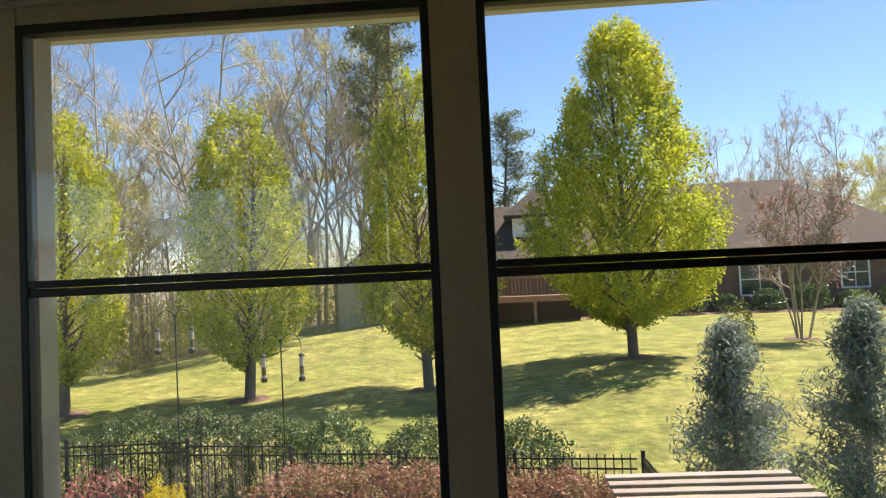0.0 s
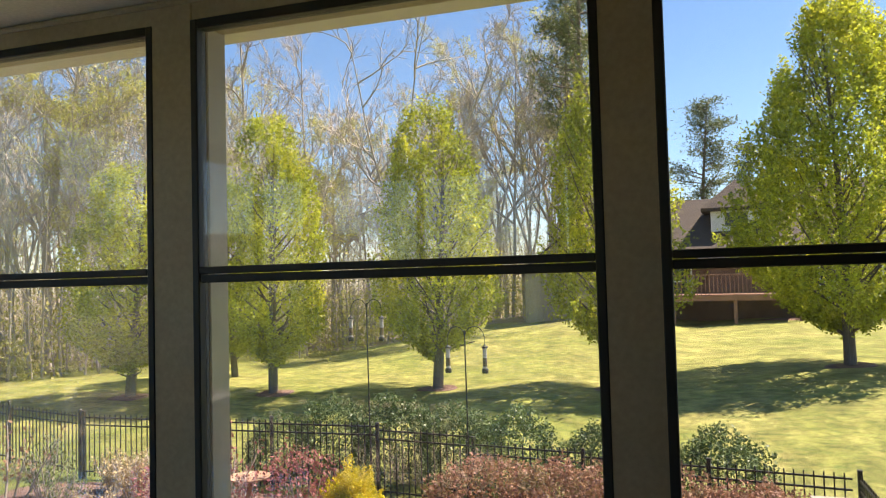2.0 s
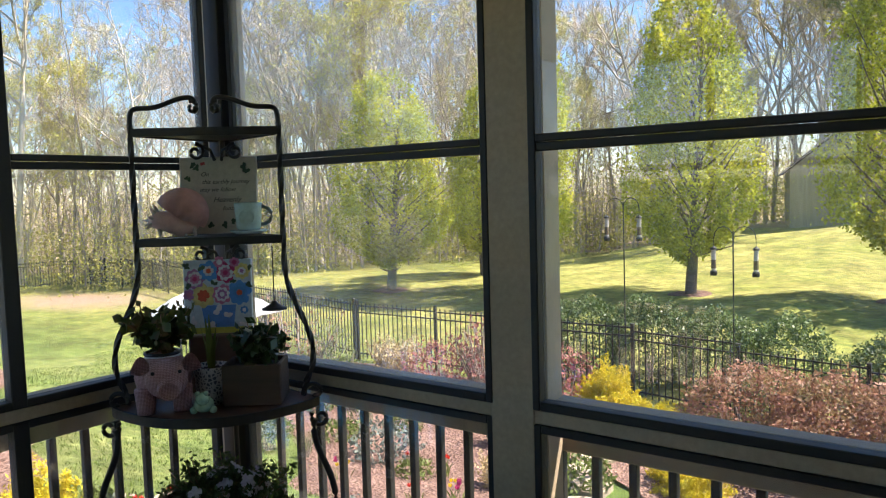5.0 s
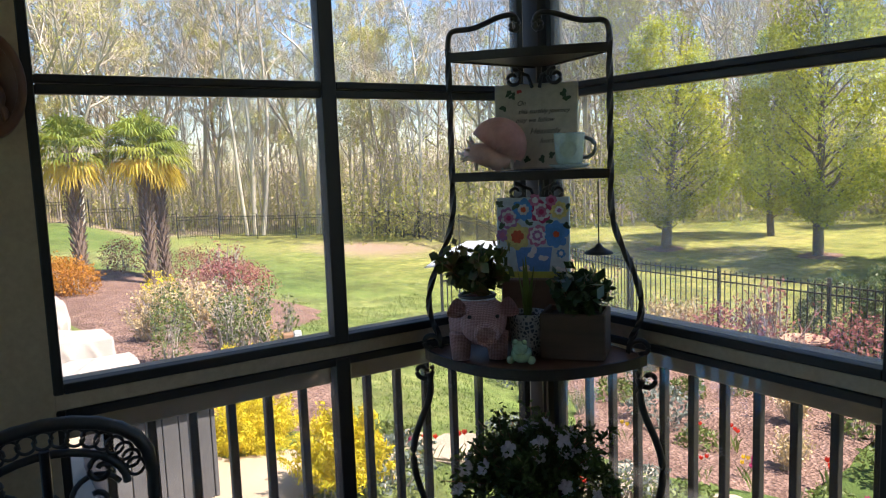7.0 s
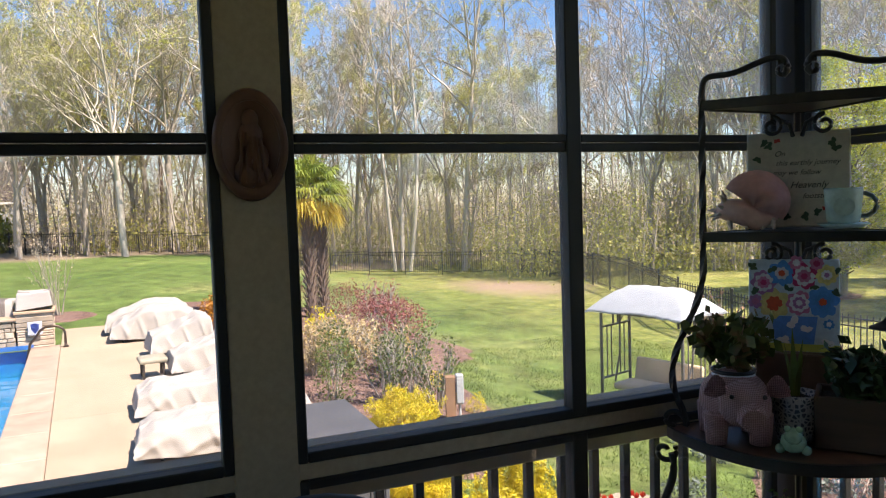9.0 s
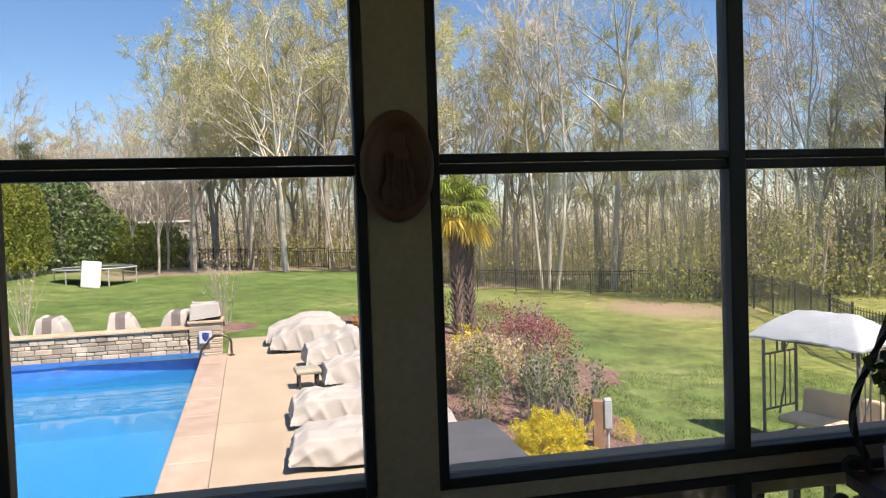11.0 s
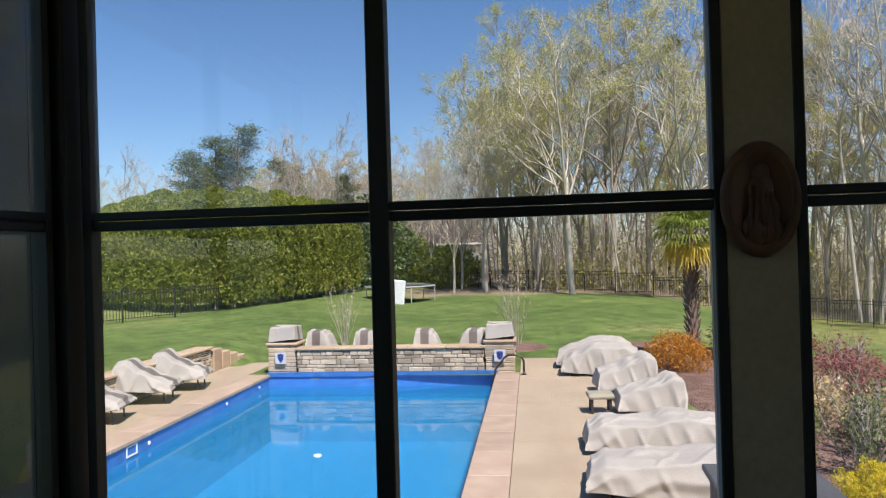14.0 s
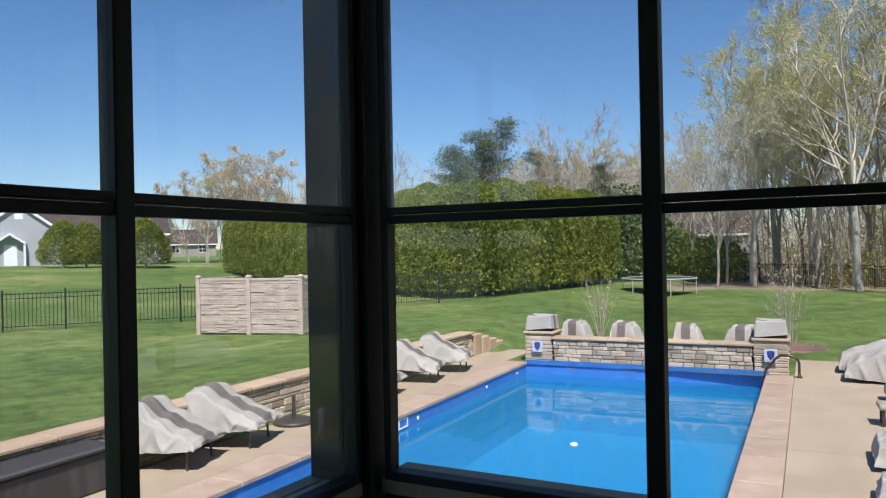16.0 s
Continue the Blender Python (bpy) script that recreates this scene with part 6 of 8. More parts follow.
def flagstone(x, y, r, seed):
    rng = random.Random(seed)
    n = 9
    z = ground_z(x, y)
    pts = [(x + r * rng.uniform(0.8, 1.1) * math.cos(6.283 * i / n), y + r * rng.uniform(0.8, 1.1) * math.sin(6.283 * i / n)) for i in range(n)]
    o = slab("stepping_stone", pts, z - 0.08, z + 0.075, M_FLAG)
    bm = bmesh.new()
    bm.from_mesh(o.data)
    bmesh.ops.bevel(bm, geom=[e for e in bm.edges if e.verts[0].co.z > z and e.verts[1].co.z > z], offset=0.02, segments=2, affect="EDGES")
    bm.to_mesh(o.data)
    bm.free()
    tagged(o, "pale irregular flagstone set in the grass", "stepping stone", "stepping stones")


for i, (x, y, r) in enumerate(((-0.45, 3.75, 0.30), (-0.6, 4.3, 0.28), (-0.85, 4.85, 0.28), (-1.15, 5.45, 0.28), (-1.35, 6.0, 0.27), (-1.58, 6.4, 0.25), (-1.66, 6.85, 0.25), (-3.35, 1.85, 0.34), (-3.55, 1.25, 0.42), (-3.0, 2.4, 0.32), (-2.4, 3.0, 0.32), (-1.6, 3.4, 0.32))):
    flagstone(x, y, r, 600 + i)
walkway = slab("pavement", [(-5.4, -1.35), (-0.5, -1.35), (-0.5, -0.1), (-2.2, -0.1), (-2.95, 0.2), (-3.2, 0.8), (-3.2, 1.5), (-3.75, 1.55), (-3.8, 0.7), (-4.0, 0.0), (-4.6, -0.22), (-5.4, -0.25)], DECK - 0.25, DECK + 0.012, M_CONC)
tagged(walkway, "pale concrete walk beside the porch", "walk", kind="structure")
# timber post with a grey electrical box
M_TIMBER = speckled("brown_timber", (0.22, 0.12, 0.065), (0.32, 0.19, 0.11), 3, 0.75, 0.4, 0.004, 20, stretch=(1, 1, 0.15))
M_GREYPL = speckled("grey_painted_box", (0.36, 0.38, 0.38), (0.44, 0.46, 0.46), 4, 0.5, 0.05, 0.001)
eb = empty("utility_post", "short brown timber post with a grey electrical box", "utility post", at_ground(-6.10, 1.44), 70)
part("post", block((-0.06, -0.06, -0.3), (0.06, 0.06, 0.58), 0.006), M_TIMBER, eb)
bx = part("junction_box", block((0.062, -0.07, 0.26), (0.15, 0.06, 0.60), 0.012), M_GREYPL, eb, "light grey electrical box")
part("box_door", block((0.07, -0.077, 0.28), (0.142, -0.071, 0.57), 0.003), M_GREYPL, bx)
bm = bmesh.new()
sweep(bm, [(0.105, 0.0, -0.1), (0.105, 0.0, 0.26)], 0.016, 8)
part("conduit", bm, M_GREYPL, eb)

# dark utility cover beside the deck
M_DARKTOP = speckled("dark_grey_cover", (0.06, 0.06, 0.065), (0.09, 0.09, 0.095), 3, 0.6, 0.15, 0.003)
M_SIDING = speckled("grey_vertical_boards", (0.065, 0.065, 0.07), (0.10, 0.10, 0.105), 3, 0.7, 0.2, 0.003)
sb = empty("equipment_enclosure", "grey boarded equipment box with a dark flat lid", "storage box", (-3.95, -0.62, DECK + 0.014), 0)
n = 11
for i in range(n):
    x = -0.62 + 1.24 * i / n
    part("board", block((x + 0.003, 0.34, 0.0), (x + 1.24 / n - 0.003, 0.37, 0.70), 0.004), M_SIDING, sb)
    part("board", block((x + 0.003, -0.37, 0.0), (x + 1.24 / n - 0.003, -0.34, 0.70), 0.004), M_SIDING, sb)
for sx in (-1, 1):
    for i in range(6):
        y = -0.335 + 0.67 * i / 6
        part("board", block((sx * 0.605 - 0.015, y + 0.003, 0.0), (sx * 0.605 + 0.015, y + 0.67 / 6 - 0.003, 0.70), 0.004), M_SIDING, sb)
part("lid", block((-0.68, -0.42, 0.703), (0.68, 0.42, 0.76), 0.012), M_DARKTOP, sb, "dark grey flat lid")


# garden swing with a canopy
M_SWINGMETAL = speckled("brown_grey_swing_metal", (0.10, 0.09, 0.08), (0.15, 0.135, 0.12), 5, 0.5, 0.1, 0.001)
M_CUSHION = speckled("tan_swing_cushion", (0.58, 0.43, 0.28), (0.68, 0.53, 0.36), 3, 0.85, 0.2, 0.004, 60)
M_CANOPY = speckled("white_canopy_cloth", (0.58, 0.61, 0.65), (0.66, 0.69, 0.73), 2, 0.8, 0.15, 0.004, 60)
sw = empty("garden_swing", "two-seat garden swing with a white cloth canopy", "garden swing", at_ground(-7.3, 5.3), 17.5)


def tube_part(name, pts, r, mat, parent, label=""):
    bm = bmesh.new()
    sweep(bm, pts, r, 8)
    return part(name, bm, mat, parent, label)


for sx in (-0.7, 0.7):
    for sy in (-0.36, 0.36):
        tube_part("leg", [(sx, sy, -0.05), (sx, sy, 1.62)], 0.024, M_SWINGMETAL, sw)
    for z in (0.56, 1.36, 1.60):
        tube_part("crossbar", [(sx, -0.335, z), (sx, 0.335, z)], 0.017, M_SWINGMETAL, sw)
    for y in (-0.22, -0.11, 0.11, 0.22):
        tube_part("side_bar", [(sx, y, 0.575), (sx, y, 1.345)], 0.010, M_SWINGMETAL, sw)
    for y in (-0.06, 0.06):
        tube_part("side_bar", [(sx, y, 1.375), (sx, y, 1.585)], 0.016, M_SWINGMETAL, sw)
    tube_part("brace", [(sx, 0.10, 1.38), (sx, 0.32, 1.58)], 0.012, M_SWINGMETAL, sw)
    tube_part("foot_bar", [(sx, -0.55, 0.20), (sx, 0.45, 0.17)], 0.02, M_SWINGMETAL, sw)
    tube_part("hanger", [(sx * 0.86, -0.16, 0.50), (sx * 0.9, 0.0, 0.9), (sx * 0.94, 0.06, 1.56)], 0.016, M_SWINGMETAL, sw)
for sy in (-0.36, 0.36):
    tube_part("top_bar", [(-0.676, sy, 1.60), (0.676, sy, 1.60)], 0.02, M_SWINGMETAL, sw)
part("seat", block((-0.58, -0.26, 0.40), (0.58, 0.22, 0.50), 0.045, None, 3), M_CUSHION, sw, "tan seat cushion")
part("backrest", block((-0.58, 0.20, 0.46), (0.58, 0.30, 0.86), 0.045, Matrix.Rotation(radians(-10), 4, "X"), 3), M_CUSHION, sw, "tan back cushion")


def canopy_height(u, v):
    """Hipped cloth roof with a soft ridge along its length and a sagging hem."""
    a, b = abs(2 * u - 1), abs(2 * v - 1)
    return 1.63 + 0.36 * (1 - max(b, max(0.0, (a - 0.45) / 0.55)) ** 1.35) - 0.03 * a * b


bm = draped(40, 28, lambda u, v: ((u - 0.5) * 1.75, (v - 0.5) * 1.16, canopy_height(u, v)), 71, 0.02)
bmesh.ops.solidify(bm, geom=bm.faces[:], thickness=0.006)
part("canopy", bm, M_CANOPY, sw, "white cloth canopy", True)

# bird bath and feeders
M_BATH = speckled("terracotta_bowl", (0.42, 0.24, 0.15), (0.52, 0.33, 0.22), 4, 0.7, 0.2, 0.003)
bb = empty("bird_bath", "shallow terracotta bird bath on a pedestal", "bird bath", at_ground(-4.05, 8.55))
bm = bmesh.new()
lathe(bm, [(0, 0), (0.16, 0), (0.16, 0.05), (0.07, 0.12), (0.06, 0.42), (0.10, 0.5), (0, 0.5)], 20)
part("pedestal", bm, M_BATH, bb, smooth=True)
bm = bmesh.new()
lathe(bm, [(0.08, 0.502), (0.30, 0.55), (0.34, 0.585), (0.32, 0.59), (0.26, 0.56), (0, 0.535)], 28)
part("bowl", bm, M_BATH, bb, smooth=True)
M_FEEDTUBE = speckled("clear_feeder_tube", (0.34, 0.31, 0.26), (0.44, 0.41, 0.36), 8, 0.3, 0.1, 0.002)
M_SEED = speckled("dark_seed", (0.07, 0.05, 0.03), (0.16, 0.11, 0.06), 30, 0.8, 0.4, 0.003)


def feeder_pole(x, y, hooks, top):
    z = ground_z(x, y)
    root = empty("feeder_pole", "thin black shepherd's hook pole for bird feeders", "pole", (x, y, z), 0, "feeder poles")
    bm = bmesh.new()
    sweep(bm, [(0.05, 0, -0.2), (0.02, 0, 0.6), (0, 0, top)], 0.011, 6)
    part("pole", bm, M_FENCE, root)
    for dx in hooks:
        bm = bmesh.new()
        sweep(bm, [(0, 0, top - 0.1)] + [(dx * (0.5 - 0.5 * math.cos(radians(t))), 0, top - 0.1 + 0.16 * math.sin(radians(t))) for t in (30, 60, 90, 120, 150, 180)], 0.007, 6)
        part("hook", bm, M_FENCE, root)
        fd = empty("bird_feeder", "tube bird feeder with a domed cap and dark base", "bird feeder", (x + dx, y, z + top - 0.62), 0, "bird feeders")
        bm = bmesh.new()
        lathe(bm, [(0, 0), (0.045, 0.0), (0.05, 0.05), (0.04, 0.07), (0, 0.07)], 14)
        part("base", bm, M_FENCE, fd)
        bm = bmesh.new()
        lathe(bm, [(0, 0.071), (0.032, 0.071), (0.032, 0.36), (0, 0.36)], 14)
        tube = part("tube", bm, M_FEEDTUBE, fd, "pale see-through tube")
        bm = bmesh.new()
        lathe(bm, [(0.0335, 0.10), (0.0335, 0.22)], 14)
        part("seed", bm, M_SEED, tube)
        bm = bmesh.new()
        lathe(bm, [(0.05, 0.361), (0.042, 0.385), (0.02, 0.40), (0, 0.42)], 16)
        part("cap", bm, M_BRONZE, fd, "dark domed cap")
        bm = bmesh.new()
        sweep(bm, [(0, 0, 0.42), (0, 0, 0.53)], 0.004, 5)
        part("hanger", bm, M_FENCE, fd)


feeder_pole(-2.35, 9.4, (-0.28, 0.26), 3.24)
feeder_pole(-0.50, 8.75, (-0.26, 0.30), 2.98)

# trampoline with a folded pad
tp = empty("trampoline", "round trampoline with a pale pad leaning on it", "trampoline", at_ground(-36.3, -10.6), 30)
bm = bmesh.new()
lathe(bm, [(0, 0.80), (1.75, 0.80), (1.75, 0.82), (0, 0.82)], 36)
part("mat", bm, M_LEG, tp)
bm = bmesh.new()
sweep(bm, [(1.8 * math.cos(6.283 * i / 36), 1.8 * math.sin(6.283 * i / 36), 0.80) for i in range(36)], 0.035, 8, cyclic=True)
part("rim", bm, M_GREYPL, tp)
for i in range(6):
    a = i * 1.0472
    bm = bmesh.new()
    sweep(bm, [(1.8 * math.cos(a), 1.8 * math.sin(a), 0.78), (1.8 * math.cos(a), 1.8 * math.sin(a), -0.1)], 0.025, 6)
    part("leg", bm, M_GREYPL, tp)
part("folded_pad", block((-0.42, -0.10, 0.0), (0.42, 0.10, 1.2), 0.07, pose(2.1, -0.9, 0, 0, 6, 50), 3), M_WHITEPL, tp, "cream folded pad")

# slatted pergola top below the porch
M_PERG = speckled("weathered_brown_slat", (0.24, 0.19, 0.16), (0.34, 0.28, 0.24), 3, 0.75, 0.3, 0.003, 20, stretch=(0.2, 1, 1))
pg = empty("pergola", "low pergola with weathered brown slats", "pergola", (0, 0, 0))
for x in (3.55, 4.6):
    part("beam", block((x, 1.5, -0.12), (x + 0.05, 4.0, -0.02), 0.005), M_PERG, pg)
    for y in (1.6, 3.85):
        part("post", block((x - 0.02, y - 0.045, ground_z(x, y) - 0.1), (x + 0.07, y + 0.045, -0.122), 0.006), M_PERG, pg)
for i in range(12):
    y = 3.86 - 0.2 * i
    part("slat", block((3.42 - 0.0 * i, y - 0.05, -0.018), (4.8, y + 0.05, 0.008), 0.004), M_PERG, pg)


# ---- taller grass tufts on the nearest lawn ----
rs = np.random.RandomState(17)
tufts = []
for _ in range(52000):
    x, y = rs.uniform(-14, 0.5), rs.uniform(0.8, 9.0)
    if noise.noise((x * 0.9, y * 0.9, 1.7)) > -0.15:
        tufts.append((x, y, ground_z(x, y) + 0.015))
L_LAWN = leafy("lawn_blade", [(0.085, 0.15, 0.030), (0.15, 0.21, 0.045), (0.24, 0.25, 0.08)], glow=0.3, scale=0.9)
o = new("grass", leaf_mesh("grass", tufts, 0.055, L_LAWN, 3, 0.16, 2.2))
tagged(o, "uneven spring grass on the lawn", "grass", kind="stuff")

# ---- houses beyond the garden ----
M_ROOF = speckled("brown_shingle_roof", (0.042, 0.031, 0.025), (0.075, 0.056, 0.045), 1.5, 0.9, 0.4, 0.02, 12, stretch=(1, 1, 4))
M_BRICK = speckled("brown_brick_wall", (0.14, 0.085, 0.06), (0.22, 0.14, 0.10), 3, 0.85, 0.3, 0.01, 16)
M_GREYWALL = speckled("grey_white_siding", (0.27, 0.28, 0.29), (0.36, 0.37, 0.38), 1.5, 0.75, 0.2, 0.01, 14, stretch=(0.2, 0.2, 5))
M_TRIM = speckled("white_trim_paint", (0.66, 0.66, 0.66), (0.76, 0.76, 0.76), 3, 0.55, 0.05, 0.002)
M_DARKGLASS = speckled("dark_window_glass", (0.03, 0.035, 0.04), (0.06, 0.065, 0.075), 1.5, 0.12, 0.02, 0.001)
M_DECKWOOD = speckled("reddish_deck_wood", (0.25, 0.13, 0.085), (0.34, 0.19, 0.13), 2, 0.75, 0.2, 0.004)


def prism(pts, y0, y1):
    """A solid with the outline pts in x and z, from y0 to y1."""
    bm = bmesh.new()
    a = [bm.verts.new((x, y0, z)) for x, z in pts]
    b = [bm.verts.new((x, y1, z)) for x, z in pts]
    n = len(pts)
    bm.faces.new(a)
    bm.faces.new(list(reversed(b)))
    for i in range(n):
        bm.faces.new((a[i], b[i], b[(i + 1) % n], a[(i + 1) % n]))
    bmesh.ops.recalc_face_normals(bm, faces=bm.faces[:])
    return bm


def roof_slab(w, d, z, rise, over=0.4, t=0.14):
    """Gable roof with its ridge along local x."""
    pts = [(-d / 2 - over, z - over * rise / (d / 2)), (0, z + rise), (d / 2 + over, z - over * rise / (d / 2)), (d / 2 + over, z - over * rise / (d / 2) + t), (0, z + rise + t), (-d / 2 - over, z - over * rise / (d / 2) + t)]
    bm = prism(pts, -w / 2 - over, w / 2 + over)
    bmesh.ops.rotate(bm, verts=bm.verts, matrix=Matrix.Rotation(radians(90), 3, "Z"))
    return bm


def house_window(parent, x, y, z, w, h, face=-1):
    """A window set in a wall that looks along local y."""
    win = part("window", block((x - w / 2, y + face * 0.01, z), (x + w / 2, y + face * 0.03, z + h)), M_DARKGLASS, parent)
    bm = bmesh.new()
    for lo, hi in (((x - w / 2 - 0.09, z - 0.09), (x + w / 2 + 0.09, z)), ((x - w / 2 - 0.09, z + h), (x + w / 2 + 0.09, z + h + 0.09)), ((x - w / 2 - 0.09, z), (x - w / 2, z + h)), ((x + w / 2, z), (x + w / 2 + 0.09, z + h)), ((x - 0.03, z), (x + 0.03, z + h)), ((x - w / 2, z + h / 2 - 0.03), (x + w / 2, z + h / 2 + 0.03))):
        box(bm, (lo[0], y + face * 0.005, lo[1]), (hi[0], y + face * 0.06, hi[1]), 0.004)
    part("window_frame", bm, M_TRIM, win, "white painted window frame")


def moved(bm, vec):
    bmesh.ops.translate(bm, verts=bm.verts, vec=vec)
    return bm


def hip_roof(w, d, z, rise, hip, over=0.45, t=0.16):
    """Roof sloping on all four sides, its ridge shortened by hip at both ends."""
    bm = bmesh.new()
    a, b = w / 2 + over, d / 2 + over
    low = [bm.verts.new((x, y, z - 0.25)) for x, y in ((-a, -b), (a, -b), (a, b), (-a, b))]
    eave = [bm.verts.new((v.co.x, v.co.y, z - 0.25 + t)) for v in low]
    r0, r1 = bm.verts.new((-w / 2 + hip, 0, z + rise)), bm.verts.new((w / 2 - hip, 0, z + rise))
    bm.faces.new(low[::-1])
    for i in range(4):
        bm.faces.new((low[i], low[(i + 1) % 4], eave[(i + 1) % 4], eave[i]))
    for f in ((eave[0], eave[1], r1, r0), (eave[1], eave[2], r1), (eave[2], eave[3], r0, r1), (eave[3], eave[0], r0)):
        bm.faces.new(f)
    return bm


def house(name, label, at, rz, w, d, h, rise, wall, windows, z0=-1.5, hip=0.0):
    root = empty(name, label, "house", at, rz)
    part("wall", block((-w / 2, -d / 2, z0), (w / 2, d / 2, h), 0.01), wall, root)
    for sx in (-1, 1) if not hip else ():
        bm = prism([(-d / 2, h), (d / 2, h), (0, h + rise)], -0.15, 0.15)
        bmesh.ops.rotate(bm, verts=bm.verts, matrix=Matrix.Rotation(radians(90), 3, "Z"))
        bmesh.ops.translate(bm, verts=bm.verts, vec=(sx * (w / 2 - 0.16), 0, 0))
        part("gable", bm, wall, root)
    part("roof", hip_roof(w, d, h + 0.2, rise, hip) if hip else roof_slab(w, d, h + 0.002, rise), M_ROOF, root, "brown shingle roof")
    part("fascia", block((-w / 2 - 0.4, -d / 2 - 0.46, h - 0.22), (w / 2 + 0.4, -d / 2 - 0.42, h - 0.02), 0.004), M_TRIM, root)
    for x, z, ww, hh in windows:
        house_window(root, x, -d / 2, z, ww, hh)
    return root


gz = ground_z(12, 40)
house("brick_house", "brown brick house with a wide shingle roof and dormer", (14.2, 42.5, gz), -4, 21, 11, 2.9, 3.9, M_BRICK, [(-5.5, 0.9, 1.3, 1.4), (-2.2, 0.9, 1.3, 1.4), (2.0, 0.7, 1.8, 1.5), (6.5, 0.9, 1.2, 1.4), (9.0, 0.9, 1.2, 1.4)], hip=5.5)
# lower wing with a dormer and a raised timber deck
hw = house("house_wing", "wing of the brick house with a white dormer", (1.2, 43.5, gz), -4, 11, 10, 3.2, 3.0, M_BRICK, [(-3.2, 0.8, 1.2, 1.8), (0.4, 0.8, 2.6, 1.9), (3.6, 0.8, 1.2, 1.8)])
dm = part("dormer", block((2.7, -3.4, 4.0), (5.2, -0.6, 5.5), 0.01), M_TRIM, hw, "white sided dormer")
part("dormer_roof", moved(hip_roof(2.5, 2.8, 5.6, 1.5, 1.2), (3.95, -2.0, 0)), M_ROOF, dm)
part("pane", block((3.4, -3.43, 4.55), (4.5, -3.405, 5.25)), M_DARKGLASS, dm)
dk = empty("timber_deck", "raised reddish timber deck on tall posts", "deck", (3.2, 36.6, gz), -4)
for i in range(24):
    part("deck_board", block((-4.2, -1.6 + i * 0.14, 1.10), (4.2, -1.6 + i * 0.14 + 0.13, 1.14), 0.004), M_DECKWOOD, dk)
part("rim_joist", block((-4.2, -1.66, 0.85), (4.2, -1.62, 1.098), 0.004), M_DECKWOOD, dk)
for i in range(4):
    part("post", block((-4.1 + i * 2.7, -1.55, -1.6), (-3.95 + i * 2.7, -1.4, 0.85), 0.006), M_DECKWOOD, dk)
part("handrail", block((-4.2, -1.66, 2.02), (4.2, -1.56, 2.07), 0.006), M_DECKWOOD, dk)
for i in range(48):
    part("baluster", block((-4.18 + i * 0.178, -1.63, 1.142), (-4.14 + i * 0.178, -1.59, 2.018), 0.004), M_DECKWOOD, dk)
bed("mulch_bed", [(6, 35.5), (14, 34.2), (26, 33), (27, 36), (14, 37), (6, 37)], "mulched bed along the brick house", 0.06)
FOUND = shrub_meshes(701, 0.9, 0.8, 1.1, L_HOLLY, 900, 0.16, 0.5)
for i in range(9):
    plant("foundation_shrub", "dark green shrub by the brick house", "shrub", at_ground(8 + i * 1.9, 35.6 - 0.12 * i), FOUND, 0.8 + 0.3 * ((i * 7) % 3) / 2, 50 * i, "foundation shrubs")

# shed at the wood's edge
M_SHED = speckled("weathered_shed_board", (0.24, 0.22, 0.18), (0.33, 0.30, 0.25), 2, 0.8, 0.2, 0.004, stretch=(4, 4, 0.3))
shed = empty("garden_shed", "weathered grey-green shed under the trees", "shed", at_ground(-3.0, 31.8), 104)
part("wall", block((-2.4, -1.6, -0.3), (2.4, 1.6, 2.1), 0.01), M_SHED, shed)
part("roof", roof_slab(4.8, 3.2, 2.1, 1.3, 0.25, 0.08), M_ROOF, shed)
part("door", block((0.9, -1.63, 0.0), (1.7, -1.602, 1.9), 0.004), M_DECKWOOD, shed)
for sx in (-1, 1):
    bm = prism([(-1.6, 2.1), (1.6, 2.1), (0, 3.39)], -0.06, 0.06)
    bmesh.ops.rotate(bm, verts=bm.verts, matrix=Matrix.Rotation(radians(90), 3, "Z"))
    bmesh.ops.translate(bm, verts=bm.verts, vec=(sx * 2.33, 0, 0))
    part("gable", bm, M_SHED, shed)

# pale house across the side lawn
gz2 = ground_z(-41, -70)
hb = house("grey_house", "pale grey house with white trim and gables", (-45.9, -76.7, gz2), 143, 26, 12, 3.0, 3.9, M_GREYWALL, [(5.4, 0.7, 1.1, 1.7), (9, 0.9, 1.2, 1.6), (11.4, 0.9, 1.0, 1.6)])
part("front_gable", prism([(-3.6, -1.0), (3.6, -1.0), (3.6, 2.95), (0, 5.6), (-3.6, 2.95)], -8.6, -5.9), M_GREYWALL, hb)
part("gable_trim", prism([(-4.1, 2.6), (0, 5.65), (4.1, 2.6), (4.1, 2.9), (0, 5.95), (-4.1, 2.9)], -8.9, -8.55), M_TRIM, hb)
part("entry_gable", prism([(-2.0, 1.95), (-0.7, 2.85), (0.6, 1.95), (0.6, 2.15), (-0.7, 3.05), (-2.0, 2.15)], -9.3, -8.62), M_TRIM, hb, "white trimmed gable over the entry")
for x in (-1.9, 0.5):
    part("entry_post", block((x - 0.1, -9.25, -0.6), (x + 0.1, -9.05, 1.98), 0.006), M_TRIM, hb)
part("entry_door", block((-1.25, -8.64, 0.0), (-0.15, -8.605, 1.95), 0.006), M_TRIM, hb)
part("gable_vent", block((-0.35, -8.64, 4.3), (0.35, -8.605, 4.85), 0.006), M_TRIM, hb)
for x in (3.6, 13.0):
    part("corner_board", block((x - 0.12, -8.66 if x < 5 else -6.06, -0.8), (x + 0.12, -8.605 if x < 5 else -6.005, 2.75), 0.006), M_TRIM, hb)
